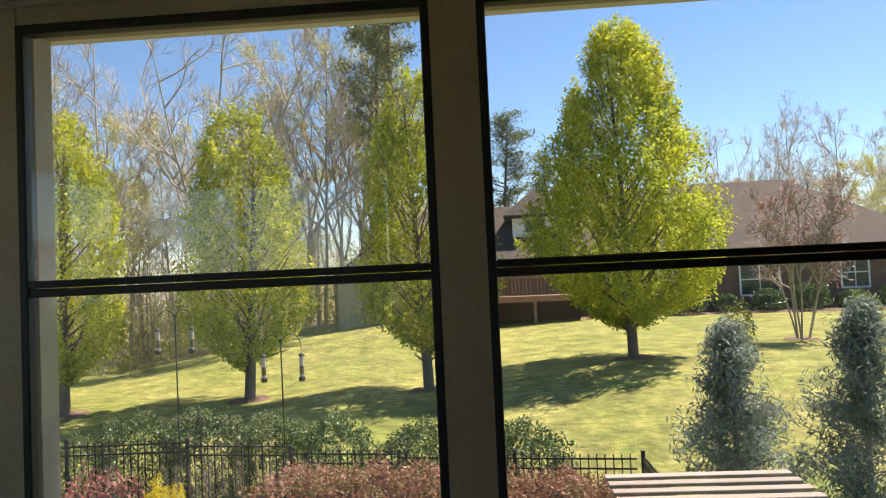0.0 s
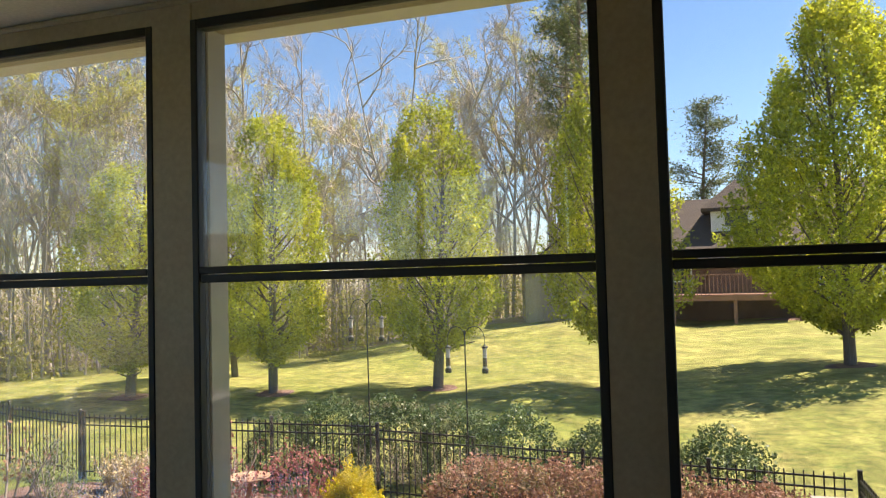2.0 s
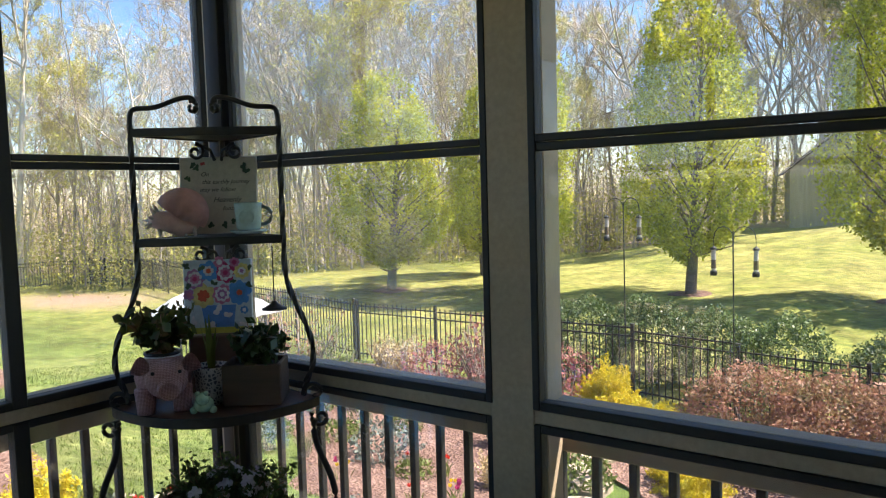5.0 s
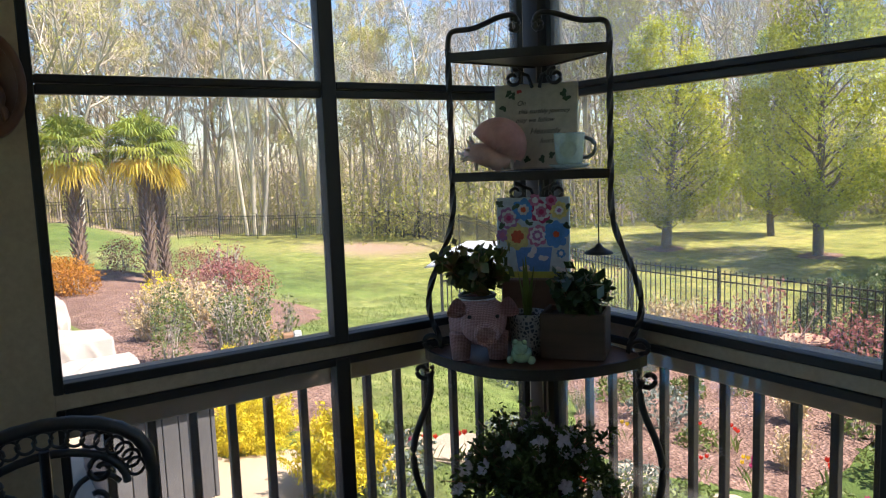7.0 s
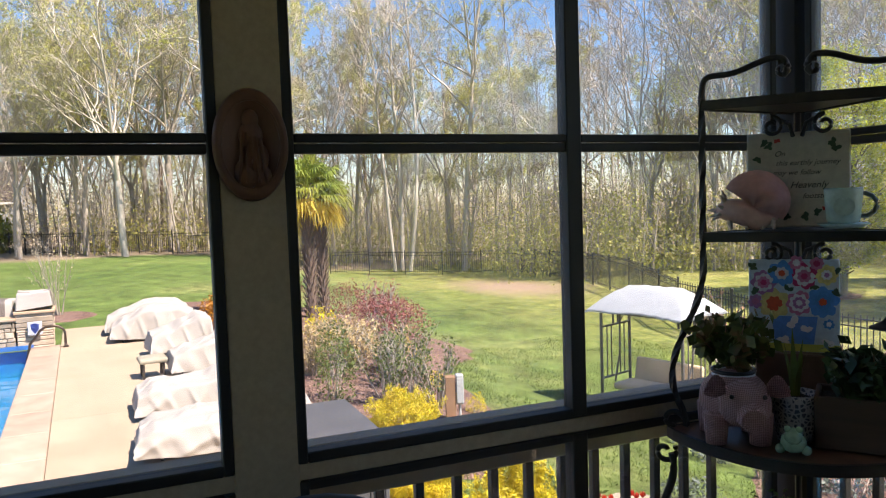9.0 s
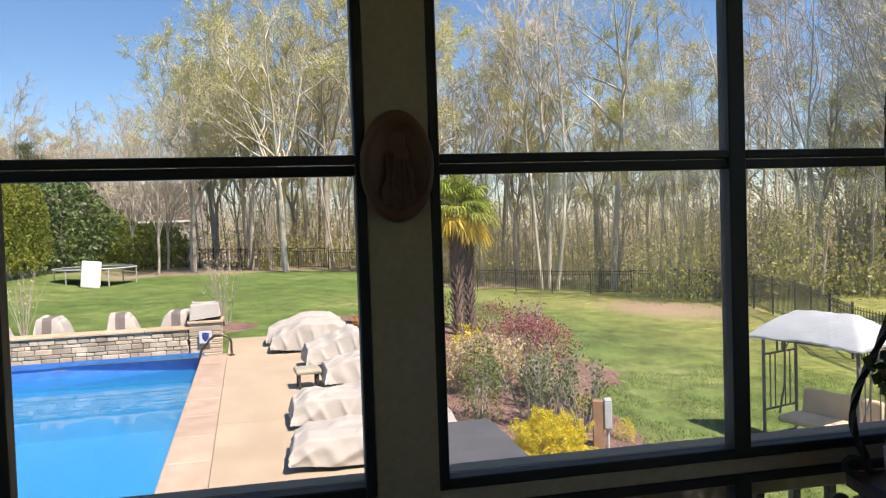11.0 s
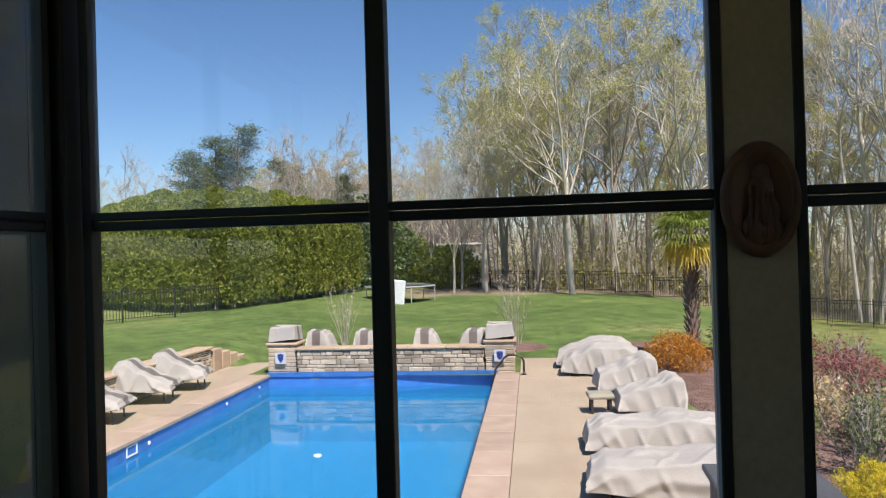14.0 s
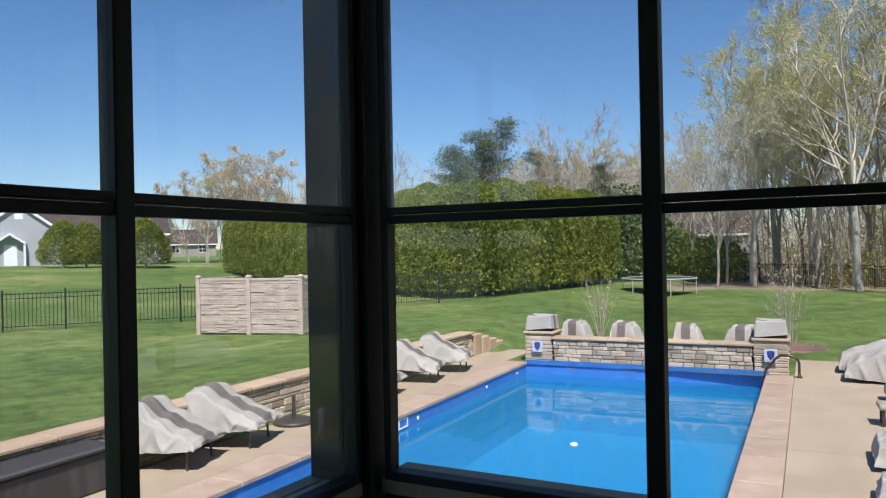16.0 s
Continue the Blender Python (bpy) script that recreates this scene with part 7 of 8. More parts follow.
house("far_house", "dim grey house seen through the trees", (-86, -19, ground_z(-80, -19)), 84, 16, 10, 3.4, 4.0, M_GREYWALL, [(-4, 0.9, 1.4, 1.5), (0, 0.9, 1.4, 1.5), (4, 0.9, 1.4, 1.5), (-2, 3.6, 1.0, 1.0)])
house("tan_house", "distant tan house with a brown roof", (-98.5, -110, ground_z(-98, -110)), 137, 9, 8, 2.2, 2.6, M_SHED, [(-2.4, 0.7, 1.2, 1.2), (2.2, 0.7, 1.2, 1.2)])
CONE = arborvitae(711, 4.4, 2.2)
for i, (phi, r, s) in enumerate(((145.3, 72, 0.92), (143.9, 72, 0.9), (142.4, 73, 0.85), (140.1, 72, 1.0))):
    plant("spruce_tree", "dark green conical evergreen by the grey house", "evergreen tree", at_ground(*polar(phi, r)), CONE, s, 60 * i, "evergreens by the house", squash=1.5)

# ---- inside the porch: the corner rack and what stands on it ----
def rk(u, w, z):
    """A place on the rack: u along its front, w out of the corner."""
    return Vector((0.012 + 0.746 * u + 0.666 * w, 0.0195 + 0.666 * u - 0.746 * w, z))


M_IRON = speckled("black_wrought_iron", (0.014, 0.012, 0.011), (0.03, 0.026, 0.023), 14, 0.5, 0.35, 0.002, 120)
M_SHELFWOOD = speckled("dark_oak_shelf", (0.10, 0.048, 0.028), (0.16, 0.085, 0.05), 2.5, 0.45, 0.2, 0.002, 30, stretch=(1, 8, 1))
rack = empty("corner_rack", "black wrought-iron corner shelf rack with scrolls", "shelf rack")
US, WF = 0.24, 0.394
S1, S2, S3, S4 = 1.665, 1.302, 0.745, 0.20


def iron(name, pts, r=0.009, sides=8, label=""):
    bm = bmesh.new()
    sweep(bm, pts, r, sides)
    return part(name, bm, M_IRON, rack, label, True)


def bezier(a, b, c, d, n=10):
    a, b, c, d = map(Vector, (a, b, c, d))
    return [((1 - t) ** 3) * a + 3 * (1 - t) ** 2 * t * b + 3 * (1 - t) * t * t * c + t ** 3 * d for t in [i / n for i in range(n + 1)]]


def twisted(name, pts, r=0.0095):
    """A square bar with a slow twist, as in hand-forged uprights."""
    bm = bmesh.new()
    rings = []
    for i, p in enumerate(pts):
        d = (pts[min(i + 1, len(pts) - 1)] - pts[max(0, i - 1)]).normalized()
        a = d.cross(Vector((0.7, -0.7, 0.1))).normalized()
        b = d.cross(a)
        t = i * 0.4
        rings.append([bm.verts.new(p + (a * math.cos(t + k * math.pi / 2) + b * math.sin(t + k * math.pi / 2)) * r * 1.25) for k in range(4)])
    for r0, r1 in zip(rings, rings[1:]):
        for k in range(4):
            bm.faces.new((r0[k], r0[(k + 1) % 4], r1[(k + 1) % 4], r1[k]))
    bm.faces.new(rings[0])
    bm.faces.new(rings[-1])
    part(name, bm, M_IRON, rack)


def spiral(u, w, z, r, turns, side, start=0.0, n=22):
    return [rk(u + side * r * (1 - 0.75 * i / n) * math.cos(start + 6.283 * turns * i / n), w, z + r * (1 - 0.75 * i / n) * math.sin(start + 6.283 * turns * i / n)) for i in range(n + 1)]


for s in (-1, 1):
    # upright: straight above, swelling out to the wide shelf, then the curled foot of the upper frame
    up = [rk(s * US, WF, z) for z in np.linspace(1.70, 1.24, 20)]
    up += bezier(rk(s * US, WF, 1.24), rk(s * (US - 0.005), WF, 1.10), rk(s * 0.335, WF + 0.01, 1.02), rk(s * 0.325, WF + 0.02, 0.90), 16)[1:]
    up += bezier(rk(s * 0.325, WF + 0.02, 0.90), rk(s * 0.32, WF + 0.02, 0.84), rk(s * 0.285, WF + 0.02, 0.82), rk(s * 0.29, WF + 0.02, 0.775), 8)[1:]
    twisted("upright", up, 0.0082)
    iron("scroll", [rk(s * 0.29, WF + 0.02, 0.775)] + spiral(s * 0.325, WF + 0.02, 0.785, 0.036, 0.9, -s, -0.3), 0.008)
    # top crest
    iron("crest", bezier(rk(s * US, WF, 1.69), rk(s * US, WF, 1.755), rk(s * (US - 0.01), WF, 1.752), rk(s * (US - 0.055), WF, 1.752), 8) +
         bezier(rk(s * (US - 0.055), WF, 1.752), rk(s * 0.13, WF, 1.752), rk(s * 0.10, WF, 1.785), rk(s * 0.05, WF, 1.785), 10)[1:] +
         bezier(rk(s * 0.05, WF, 1.785), rk(s * 0.02, WF, 1.785), rk(s * 0.02, WF, 1.745), rk(s * 0.035, WF, 1.735), 8)[1:], 0.0085)
    iron("scroll", spiral(s * 0.038, WF, 1.752, 0.022, 1.0, s, 1.2), 0.007)
    # scrolls under the two upper shelves, at the back corner
    for z in (S1 - 0.02, S2 - 0.02):
        iron("scroll", spiral(s * 0.068, 0.24, z - 0.030, 0.030, 1.2, s, 1.57, 28), 0.006)
        iron("scroll", [rk(s * 0.012, 0.20, z - 0.058), rk(s * 0.022, 0.22, z - 0.022), rk(s * 0.068, 0.24, z - 0.002)], 0.006)
    # legs of the lower frame
    leg = bezier(rk(s * 0.325, WF + 0.05, 0.70), rk(s * 0.30, WF + 0.05, 0.60), rk(s * 0.385, WF + 0.06, 0.54), rk(s * 0.385, WF + 0.06, 0.42), 14) + bezier(rk(s * 0.385, WF + 0.06, 0.42), rk(s * 0.385, WF + 0.06, 0.28), rk(s * 0.27, WF + 0.05, 0.2), rk(s * 0.30, WF + 0.07, ZF + 0.011), 12)[1:]
    iron("leg", leg, 0.011)
    iron("scroll", spiral(s * 0.345, WF + 0.05, 0.705, 0.034, 1.0, s, 2.6), 0.008)
for z0, z1 in ((0.72, 1.66), (ZF + 0.002, 0.72)):
    iron("back_post", [rk(0, 0.11, z0), rk(0, 0.11, z1)], 0.010)


def shelf(name, z, half, w_end, bulge, top, thick=0.018):
    """A corner shelf: iron rim round a wooden or meshed top."""
    arcp = [(half * (1 - 2 * i / 32), w_end + bulge * math.sin(math.pi * i / 32) ** 0.8) for i in range(33)]
    rim = [(-0.02, 0.085), (0.02, 0.085)] + arcp
    bm = bmesh.new()
    lo = [bm.verts.new(rk(u, w, z)) for u, w in rim]
    hi = [bm.verts.new(rk(u, w, z + thick)) for u, w in rim]
    bm.faces.new(hi)
    bm.faces.new(list(reversed(lo)))
    for i in range(len(rim)):
        bm.faces.new((lo[i], lo[(i + 1) % len(rim)], hi[(i + 1) % len(rim)], hi[i]))
    bmesh.ops.recalc_face_normals(bm, faces=bm.faces[:])
    sh = part("shelf", bm, top, rack)
    bm = bmesh.new()
    n = len(rim)
    ring = []
    for i, (u, w) in enumerate(rim):
        ring.append([bm.verts.new(rk(u * k, 0.085 + (w - 0.085) * k, zz)) for k, zz in ((1.0, z - 0.006), (1.02, z - 0.006), (1.02, z + thick + 0.003), (1.0, z + thick + 0.003))])
    for i in range(n):
        for k in range(4):
            bm.faces.new((ring[i][k], ring[i][(k + 1) % 4], ring[(i + 1) % n][(k + 1) % 4], ring[(i + 1) % n][k]))
    part("rim", bm, M_IRON, sh, "black iron rim")


shelf("top_shelf", S1, US, WF, 0.015, M_IRON)
shelf("middle_shelf", S2, US, WF, 0.015, M_IRON)
shelf("wide_shelf", S3, 0.335, WF + 0.02, 0.20, M_SHELFWOOD, 0.022)
shelf("low_shelf", S4, 0.27, WF, 0.10, M_IRON)
Z2, Z3, Z4 = S2 + 0.024, S3 + 0.027, S4 + 0.024


def facing(u, w, z, turn=0.0):
    """A pose on the rack whose local -y looks out of the corner."""
    p = rk(u, w, z)
    return pose(p.x, p.y, p.z, 0, 0, 41.75 + turn)


def rack_thing(name, label, category, u, w, z, turn=0.0, group=""):
    ob = new(name)
    ob.empty_display_size = 0.05
    ob.matrix_basis = facing(u, w, z, turn)
    return tagged(ob, label, category, group)


# verse tile
M_TILE = speckled("cream_glazed_tile", (0.44, 0.40, 0.31), (0.52, 0.48, 0.39), 6, 0.4, 0.1, 0.002, 60)
M_INK = speckled("dark_ink", (0.02, 0.02, 0.02), (0.04, 0.04, 0.04), 9, 0.6, 0.02, 0.001)
tile = rack_thing("verse_tile", "square cream tile with handwritten verse and leaves", "decorative tile", 0.0, 0.225, Z2)
TILT = Matrix.Rotation(radians(-7), 4, "X")
part("tile", block((-0.135, -0.008, 0.0), (0.135, 0.008, 0.275), 0.004, TILT), M_TILE, tile)


def lettering(text, size, u, z, parent, material, shear=0.35):
    cu = bpy.data.curves.new("lettering", "FONT")
    cu.body, cu.size, cu.shear, cu.extrude = text, size, shear, 0.0005
    tmp = bpy.data.objects.new("lettering", cu)
    scene.collection.objects.link(tmp)
    bpy.context.view_layer.update()
    me = bpy.data.meshes.new_from_object(tmp.evaluated_get(bpy.context.evaluated_depsgraph_get()))
    bpy.data.objects.remove(tmp)
    me.materials.clear()
    me.materials.append(material)
    ob = new("lettering", me)
    ob.parent = parent
    ob.matrix_basis = TILT @ Matrix.Translation((u, -0.0092, z)) @ Matrix.Rotation(radians(90), 4, "X")
    return ob


lettering("On", 0.022, -0.062, 0.205, tile, M_INK)
lettering("this earthly journey", 0.021, -0.058, 0.178, tile, M_INK)
lettering("may we follow", 0.021, -0.066, 0.150, tile, M_INK)
lettering("Heavenly", 0.026, -0.02, 0.112, tile, M_INK)
lettering("footsteps", 0.021, 0.012, 0.082, tile, M_INK)
M_DKGREEN = speckled("painted_leaf_green", (0.03, 0.06, 0.03), (0.06, 0.10, 0.05), 9, 0.5, 0.02, 0.001)
M_PRED = speckled("painted_red", (0.40, 0.03, 0.03), (0.5, 0.06, 0.05), 9, 0.5, 0.02, 0.001)
rng = random.Random(31)


def daubs(name, spots, r, material, parent, tilt, seed, n=7):
    """Flat brushed petals in raised paint."""
    rng = random.Random(seed)
    bm = bmesh.new()
    for u, z in spots:
        for k in range(n):
            a = rng.uniform(0, 6.28)
            L, W = r * rng.uniform(0.6, 1.1), r * rng.uniform(0.2, 0.4)
            c, s = math.cos(a), math.sin(a)
            o = Vector((u + 0.35 * L * c, -0.0092 - 0.0003 * k, z + 0.35 * L * s))
            vs = [bm.verts.new(o + Vector((L * 0.5 * x * c - W * y * s, 0, L * 0.5 * x * s + W * y * c))) for x, y in ((-1, 0), (-0.4, 0.9), (0.5, 0.8), (1, 0), (0.5, -0.8), (-0.4, -0.9))]
            bm.faces.new(vs)
    bmesh.ops.transform(bm, matrix=tilt, verts=bm.verts)
    part(name, bm, material, parent)


daubs("painted_leaves", [(-0.09, 0.245), (-0.075, 0.235), (0.09, 0.24), (0.10, 0.222), (-0.105, 0.20), (0.02, 0.03), (0.05, 0.04), (-0.03, 0.03)], 0.017, M_DKGREEN, tile, TILT, 1)
daubs("painted_berries", [(-0.055, 0.25), (0.07, 0.05)], 0.012, M_PRED, tile, TILT, 2)

# conch shell
M_SHELL = Mat("pink_conch", 0.35)
v = M_SHELL.coord("Object")
M_SHELL.color(M_SHELL.vary(M_SHELL.ramp(M_SHELL.noise(14, 4, 0.6, v), [(0.3, (0.62, 0.36, 0.32)), (0.7, (0.72, 0.50, 0.44))]), M_SHELL.noise(60, 3, 0.6, v), 0.15)).bump(M_SHELL.noise(40, 4, 0.6, v), 0.2, 0.003)
M_SHELLOUT = speckled("weathered_conch_spire", (0.42, 0.36, 0.32), (0.62, 0.54, 0.48), 30, 0.7, 0.5, 0.003, 120)
conch = rack_thing("conch_shell", "large pink conch shell with a flaring lip", "sea shell", -0.125, 0.335, Z2, 8)
bm = bmesh.new()
NU, NV = 26, 14
rows = []
for i in range(NU + 1):
    t = i / NU
    R = 0.052 * math.sin(math.pi * min(1, t * 0.92 + 0.05)) ** 0.8 * (1 - 0.25 * t)
    cx, cz = -0.085 + 0.16 * t, 0.055 + 0.005 * math.sin(6 * t)
    rows.append([bm.verts.new((cx, R * math.cos(6.283 * k / NV), cz - 0.022 * t + R * math.sin(6.283 * k / NV) * 0.9 * (1 + 0.10 * math.cos(9 * t)))) for k in range(NV)])
for a, b in zip(rows, rows[1:]):
    for k in range(NV):
        bm.faces.new((a[k], a[(k + 1) % NV], b[(k + 1) % NV], b[k]))
part("body_whorl", bm, M_SHELL.m, conch, smooth=True)
for i in range(9):
    bm = bmesh.new()
    a = i * 0.75
    r = 0.045 - 0.003 * i
    p = Vector((-0.055 - 0.005 * i, r * math.cos(a) * 0.8, 0.062 + r * math.sin(a)))
    d = (p - Vector((-0.05, 0, 0.055))).normalized()
    sweep(bm, [p - d * 0.012, p + d * 0.014], 0.008, 6, True, 0.15)
    part("spike", bm, M_SHELLOUT, conch)
bm = bmesh.new()
g = []
for i in range(19):
    t = i / 18
    a = radians(140 - 165 * t)
    row = []
    for j in range(7):
        s = j / 6
        R = 0.006 + s * (0.088 + 0.022 * math.sin(math.pi * t))
        row.append(bm.verts.new((0.01 + R * math.cos(a) * 0.95, -0.035 + 0.05 * s * s - 0.02 * math.sin(math.pi * s) + 0.006 * math.sin(14 * t), 0.062 + R * math.sin(a) * 0.92)))
    g.append(row)
for i in range(18):
    for j in range(6):
        bm.faces.new((g[i][j], g[i][j + 1], g[i + 1][j + 1], g[i + 1][j]))
bmesh.ops.solidify(bm, geom=bm.faces[:], thickness=0.005)
part("lip", bm, M_SHELL.m, conch, "glossy pink flaring lip", True)
for x in (-0.05, -0.01, 0.03, 0.06):
    bm = bmesh.new()
    sweep(bm, [(x, -0.01, 0.03), (x + 0.004, -0.02, 0.002)], 0.009, 6, True, 0.5)
    part("foot_spike", bm, M_SHELLOUT, conch)

# pale aqua mug and saucer
M_AQUA = speckled("pale_aqua_glaze", (0.40, 0.55, 0.52), (0.48, 0.63, 0.60), 8, 0.25, 0.05, 0.001)
M_AQUADARK = speckled("dark_mug_handle_glaze", (0.10, 0.14, 0.13), (0.16, 0.2, 0.19), 8, 0.3, 0.05, 0.001)
mug = rack_thing("mug", "pale aqua glazed mug with a rounded handle", "mug", 0.112, 0.29, Z2 + 0.0135)
bm = bmesh.new()
lathe(bm, [(0, 0), (0.036, 0), (0.042, 0.01), (0.048, 0.09), (0.047, 0.095), (0.044, 0.09), (0.038, 0.012), (0, 0.01)], 28)
part("cup", bm, M_AQUA, mug, smooth=True)
bm = bmesh.new()
sweep(bm, [(0.043, 0, 0.08)] + [(0.046 + 0.034 * math.sin(radians(t)), 0, 0.048 + 0.031 * math.cos(radians(t))) for t in (10, 40, 70, 100, 130, 160)] + [(0.040, 0, 0.018)], 0.0065, 8)
part("handle", bm, M_AQUADARK, mug, smooth=True)
bm = bmesh.new()
lathe(bm, [(0, 0.003), (0.02, 0.0), (0.026, 0.0)], 18)
bmesh.ops.transform(bm, matrix=Matrix.Translation((0, -0.0455, 0.045)) @ Matrix.Rotation(radians(90), 4, "X"), verts=bm.verts)
part("medallion", bm, M_AQUA, mug)
sauc = rack_thing("saucer", "pale aqua saucer under the mug", "saucer", 0.112, 0.29, Z2)
bm = bmesh.new()
lathe(bm, [(0, 0), (0.045, 0), (0.066, 0.011), (0.064, 0.013), (0.045, 0.006), (0.0, 0.006)], 28)
part("plate", bm, M_AQUA, sauc, smooth=True)

# flower painting on a yellow-green block
M_CANV = speckled("pale_blue_canvas", (0.50, 0.60, 0.66), (0.60, 0.68, 0.72), 20, 0.7, 0.15, 0.001, 80)
M_LIME = speckled("yellow_green_block", (0.42, 0.42, 0.06), (0.5, 0.5, 0.09), 5, 0.6, 0.1, 0.001)
blockb = rack_thing("display_block", "dark wooden block that props the painting", "block", -0.012, 0.27, Z3)
part("block", block((-0.10, -0.03, 0), (0.10, 0.03, 0.20), 0.004), M_SHELFWOOD, blockb)
paint = rack_thing("flower_painting", "small bright painting of flowers in a blue vase", "painting", -0.012, 0.262, Z3 + 0.202)
PT = Matrix.Rotation(radians(-5), 4, "X")
part("canvas", block((-0.118, -0.008, 0.0), (0.118, 0.010, 0.262), 0.003, PT), M_CANV, paint)
part("painted_edge", block((-0.117, -0.0094, 0.001), (0.117, -0.0082, 0.022), 0, PT), M_LIME, paint, "yellow-green painted strip")


def paint_mat(name, c):
    return speckled(name, tuple(0.8 * k for k in c), c, 40, 0.5, 0.3, 0.001, 120)


P_PINK, P_BLUE, P_CRIM, P_YEL, P_WHITE = paint_mat("pink_paint", (0.60, 0.18, 0.32)), paint_mat("blue_paint", (0.08, 0.28, 0.66)), paint_mat("crimson_paint", (0.55, 0.03, 0.14)), paint_mat("yellow_paint", (0.75, 0.62, 0.22)), paint_mat("white_paint", (0.75, 0.72, 0.74))
P_OR, P_MAUVE, P_VASE = paint_mat("orange_red_paint", (0.75, 0.10, 0.03)), paint_mat("mauve_paint", (0.40, 0.16, 0.34)), paint_mat("vase_blue_paint", (0.10, 0.25, 0.62))


def bloom(u, z, r, mats, seed, petals=8):
    """A painted bloom: rings of petals laid over one another."""
    rng = random.Random(seed)
    for ring, m in enumerate(mats):
        bm = bmesh.new()
        rr = r * (1 - ring / len(mats))
        for k in range(petals):
            a = 6.283 * k / petals + rng.uniform(-0.2, 0.2) + ring
            c, s = math.cos(a), math.sin(a)
            o = Vector((u + 0.5 * rr * c, -0.0088 - 0.0004 * ring - 0.00004 * k, z + 0.5 * rr * s))
            bm.faces.new([bm.verts.new(o + Vector((0.55 * rr * x * c - 0.36 * rr * y * s, 0, 0.55 * rr * x * s + 0.36 * rr * y * c))) for x, y in ((-1, 0), (-0.5, 0.8), (0.5, 1), (1, 0.3), (1, -0.3), (0.5, -1), (-0.5, -0.8))])
        bmesh.ops.transform(bm, matrix=PT, verts=bm.verts)
        part("painted_bloom", bm, m, paint)


bm = bmesh.new()
bm.faces.new([bm.verts.new(PT @ Vector((u, -0.0086, z))) for u, z in ((-0.045, 0.005), (0.05, 0.005), (0.062, 0.10), (-0.058, 0.10))])
part("painted_vase", bm, P_VASE, paint)
for i, (u, z, r, mats) in enumerate(((-0.078, 0.195, 0.034, (P_MAUVE, P_WHITE, P_PINK, P_CRIM)), (-0.03, 0.222, 0.036, (P_BLUE, P_BLUE, P_WHITE, P_OR)), (0.028, 0.214, 0.036, (P_CRIM, P_WHITE, P_PINK, P_CRIM)), (0.085, 0.218, 0.028, (P_YEL, P_YEL, P_WHITE, P_MAUVE)), (-0.05, 0.135, 0.042, (P_YEL, P_YEL, P_OR, P_OR)), (0.015, 0.138, 0.034, (P_PINK, P_WHITE, P_MAUVE, P_WHITE)), (0.075, 0.142, 0.042, (P_BLUE, P_BLUE, P_BLUE, P_OR)), (-0.1, 0.14, 0.02, (P_MAUVE, P_PINK)), (0.06, 0.25, 0.018, (P_PINK, P_CRIM)), (0.008, 0.252, 0.02, (P_PINK, P_WHITE)), (0.09, 0.08, 0.014, (P_BLUE, P_WHITE)))):
    bloom(u, z, r, mats, 50 + i)
daubs("painted_leaves", [(-0.055, 0.235), (-0.1, 0.165), (0.05, 0.185), (0.105, 0.165), (-0.015, 0.175), (0.11, 0.235), (-0.11, 0.24)], 0.02, M_DKGREEN, paint, PT, 5, 4)
for k, spot in enumerate([(-0.02, 0.03), (0.03, 0.06), (-0.09, 0.04), (0.09, 0.03), (0.0, 0.08)]):
    daubs("painted_stroke", [spot], 0.03, P_WHITE, paint, PT, 6 + k, 3)

# wicker pig planter
M_PIG = Mat("pink_wicker", 0.6)
v = M_PIG.coord("Object")
w1, w2 = M_PIG.node("TexWave", Scale=72.0, Distortion=0.5), M_PIG.node("TexWave", Scale=72.0, Distortion=0.5)
w1.bands_direction, w2.bands_direction = "Z", "X"
M_PIG.link(v, w1.inputs[0])
M_PIG.link(v, w2.inputs[0])
mixw = M_PIG.mix(0.5, w1.outputs[0], w2.outputs[0])
M_PIG.color(M_PIG.ramp(mixw, [(0.3, (0.30, 0.15, 0.14)), (0.65, (0.56, 0.33, 0.32))])).bump(mixw, 0.8, 0.004)
pig = rack_thing("pig_planter", "pink woven wicker planter shaped like a pig", "planter", -0.155, 0.475, Z3, 14)


def blob(rx, ry, rz, at, sub=3):
    bm = bmesh.new()
    bmesh.ops.create_icosphere(bm, subdivisions=sub, radius=1.0)
    for v in bm.verts:
        v.co = Vector((v.co.x * rx, v.co.y * ry, v.co.z * rz)) + Vector(at)
    return bm


part("body", blob(0.090, 0.095, 0.078, (0, 0.015, 0.108)), M_PIG.m, pig, smooth=True)
part("head", blob(0.066, 0.060, 0.062, (0.012, -0.072, 0.112)), M_PIG.m, pig, smooth=True)
bm = bmesh.new()
lathe(bm, [(0.045, -0.03), (0.034, 0.012), (0.029, 0.030), (0.031, 0.040), (0.026, 0.043), (0.022, 0.036), (0, 0.034)], 22)
bmesh.ops.transform(bm, matrix=Matrix.Translation((0.018, -0.118, 0.096)) @ Matrix.Rotation(radians(96), 4, "X"), verts=bm.verts)
part("snout", bm, M_PIG.m, pig, smooth=True)
M_NOSTRIL = speckled("dark_eye_and_nostril", (0.02, 0.012, 0.01), (0.04, 0.02, 0.018), 20, 0.4, 0.05, 0.001)
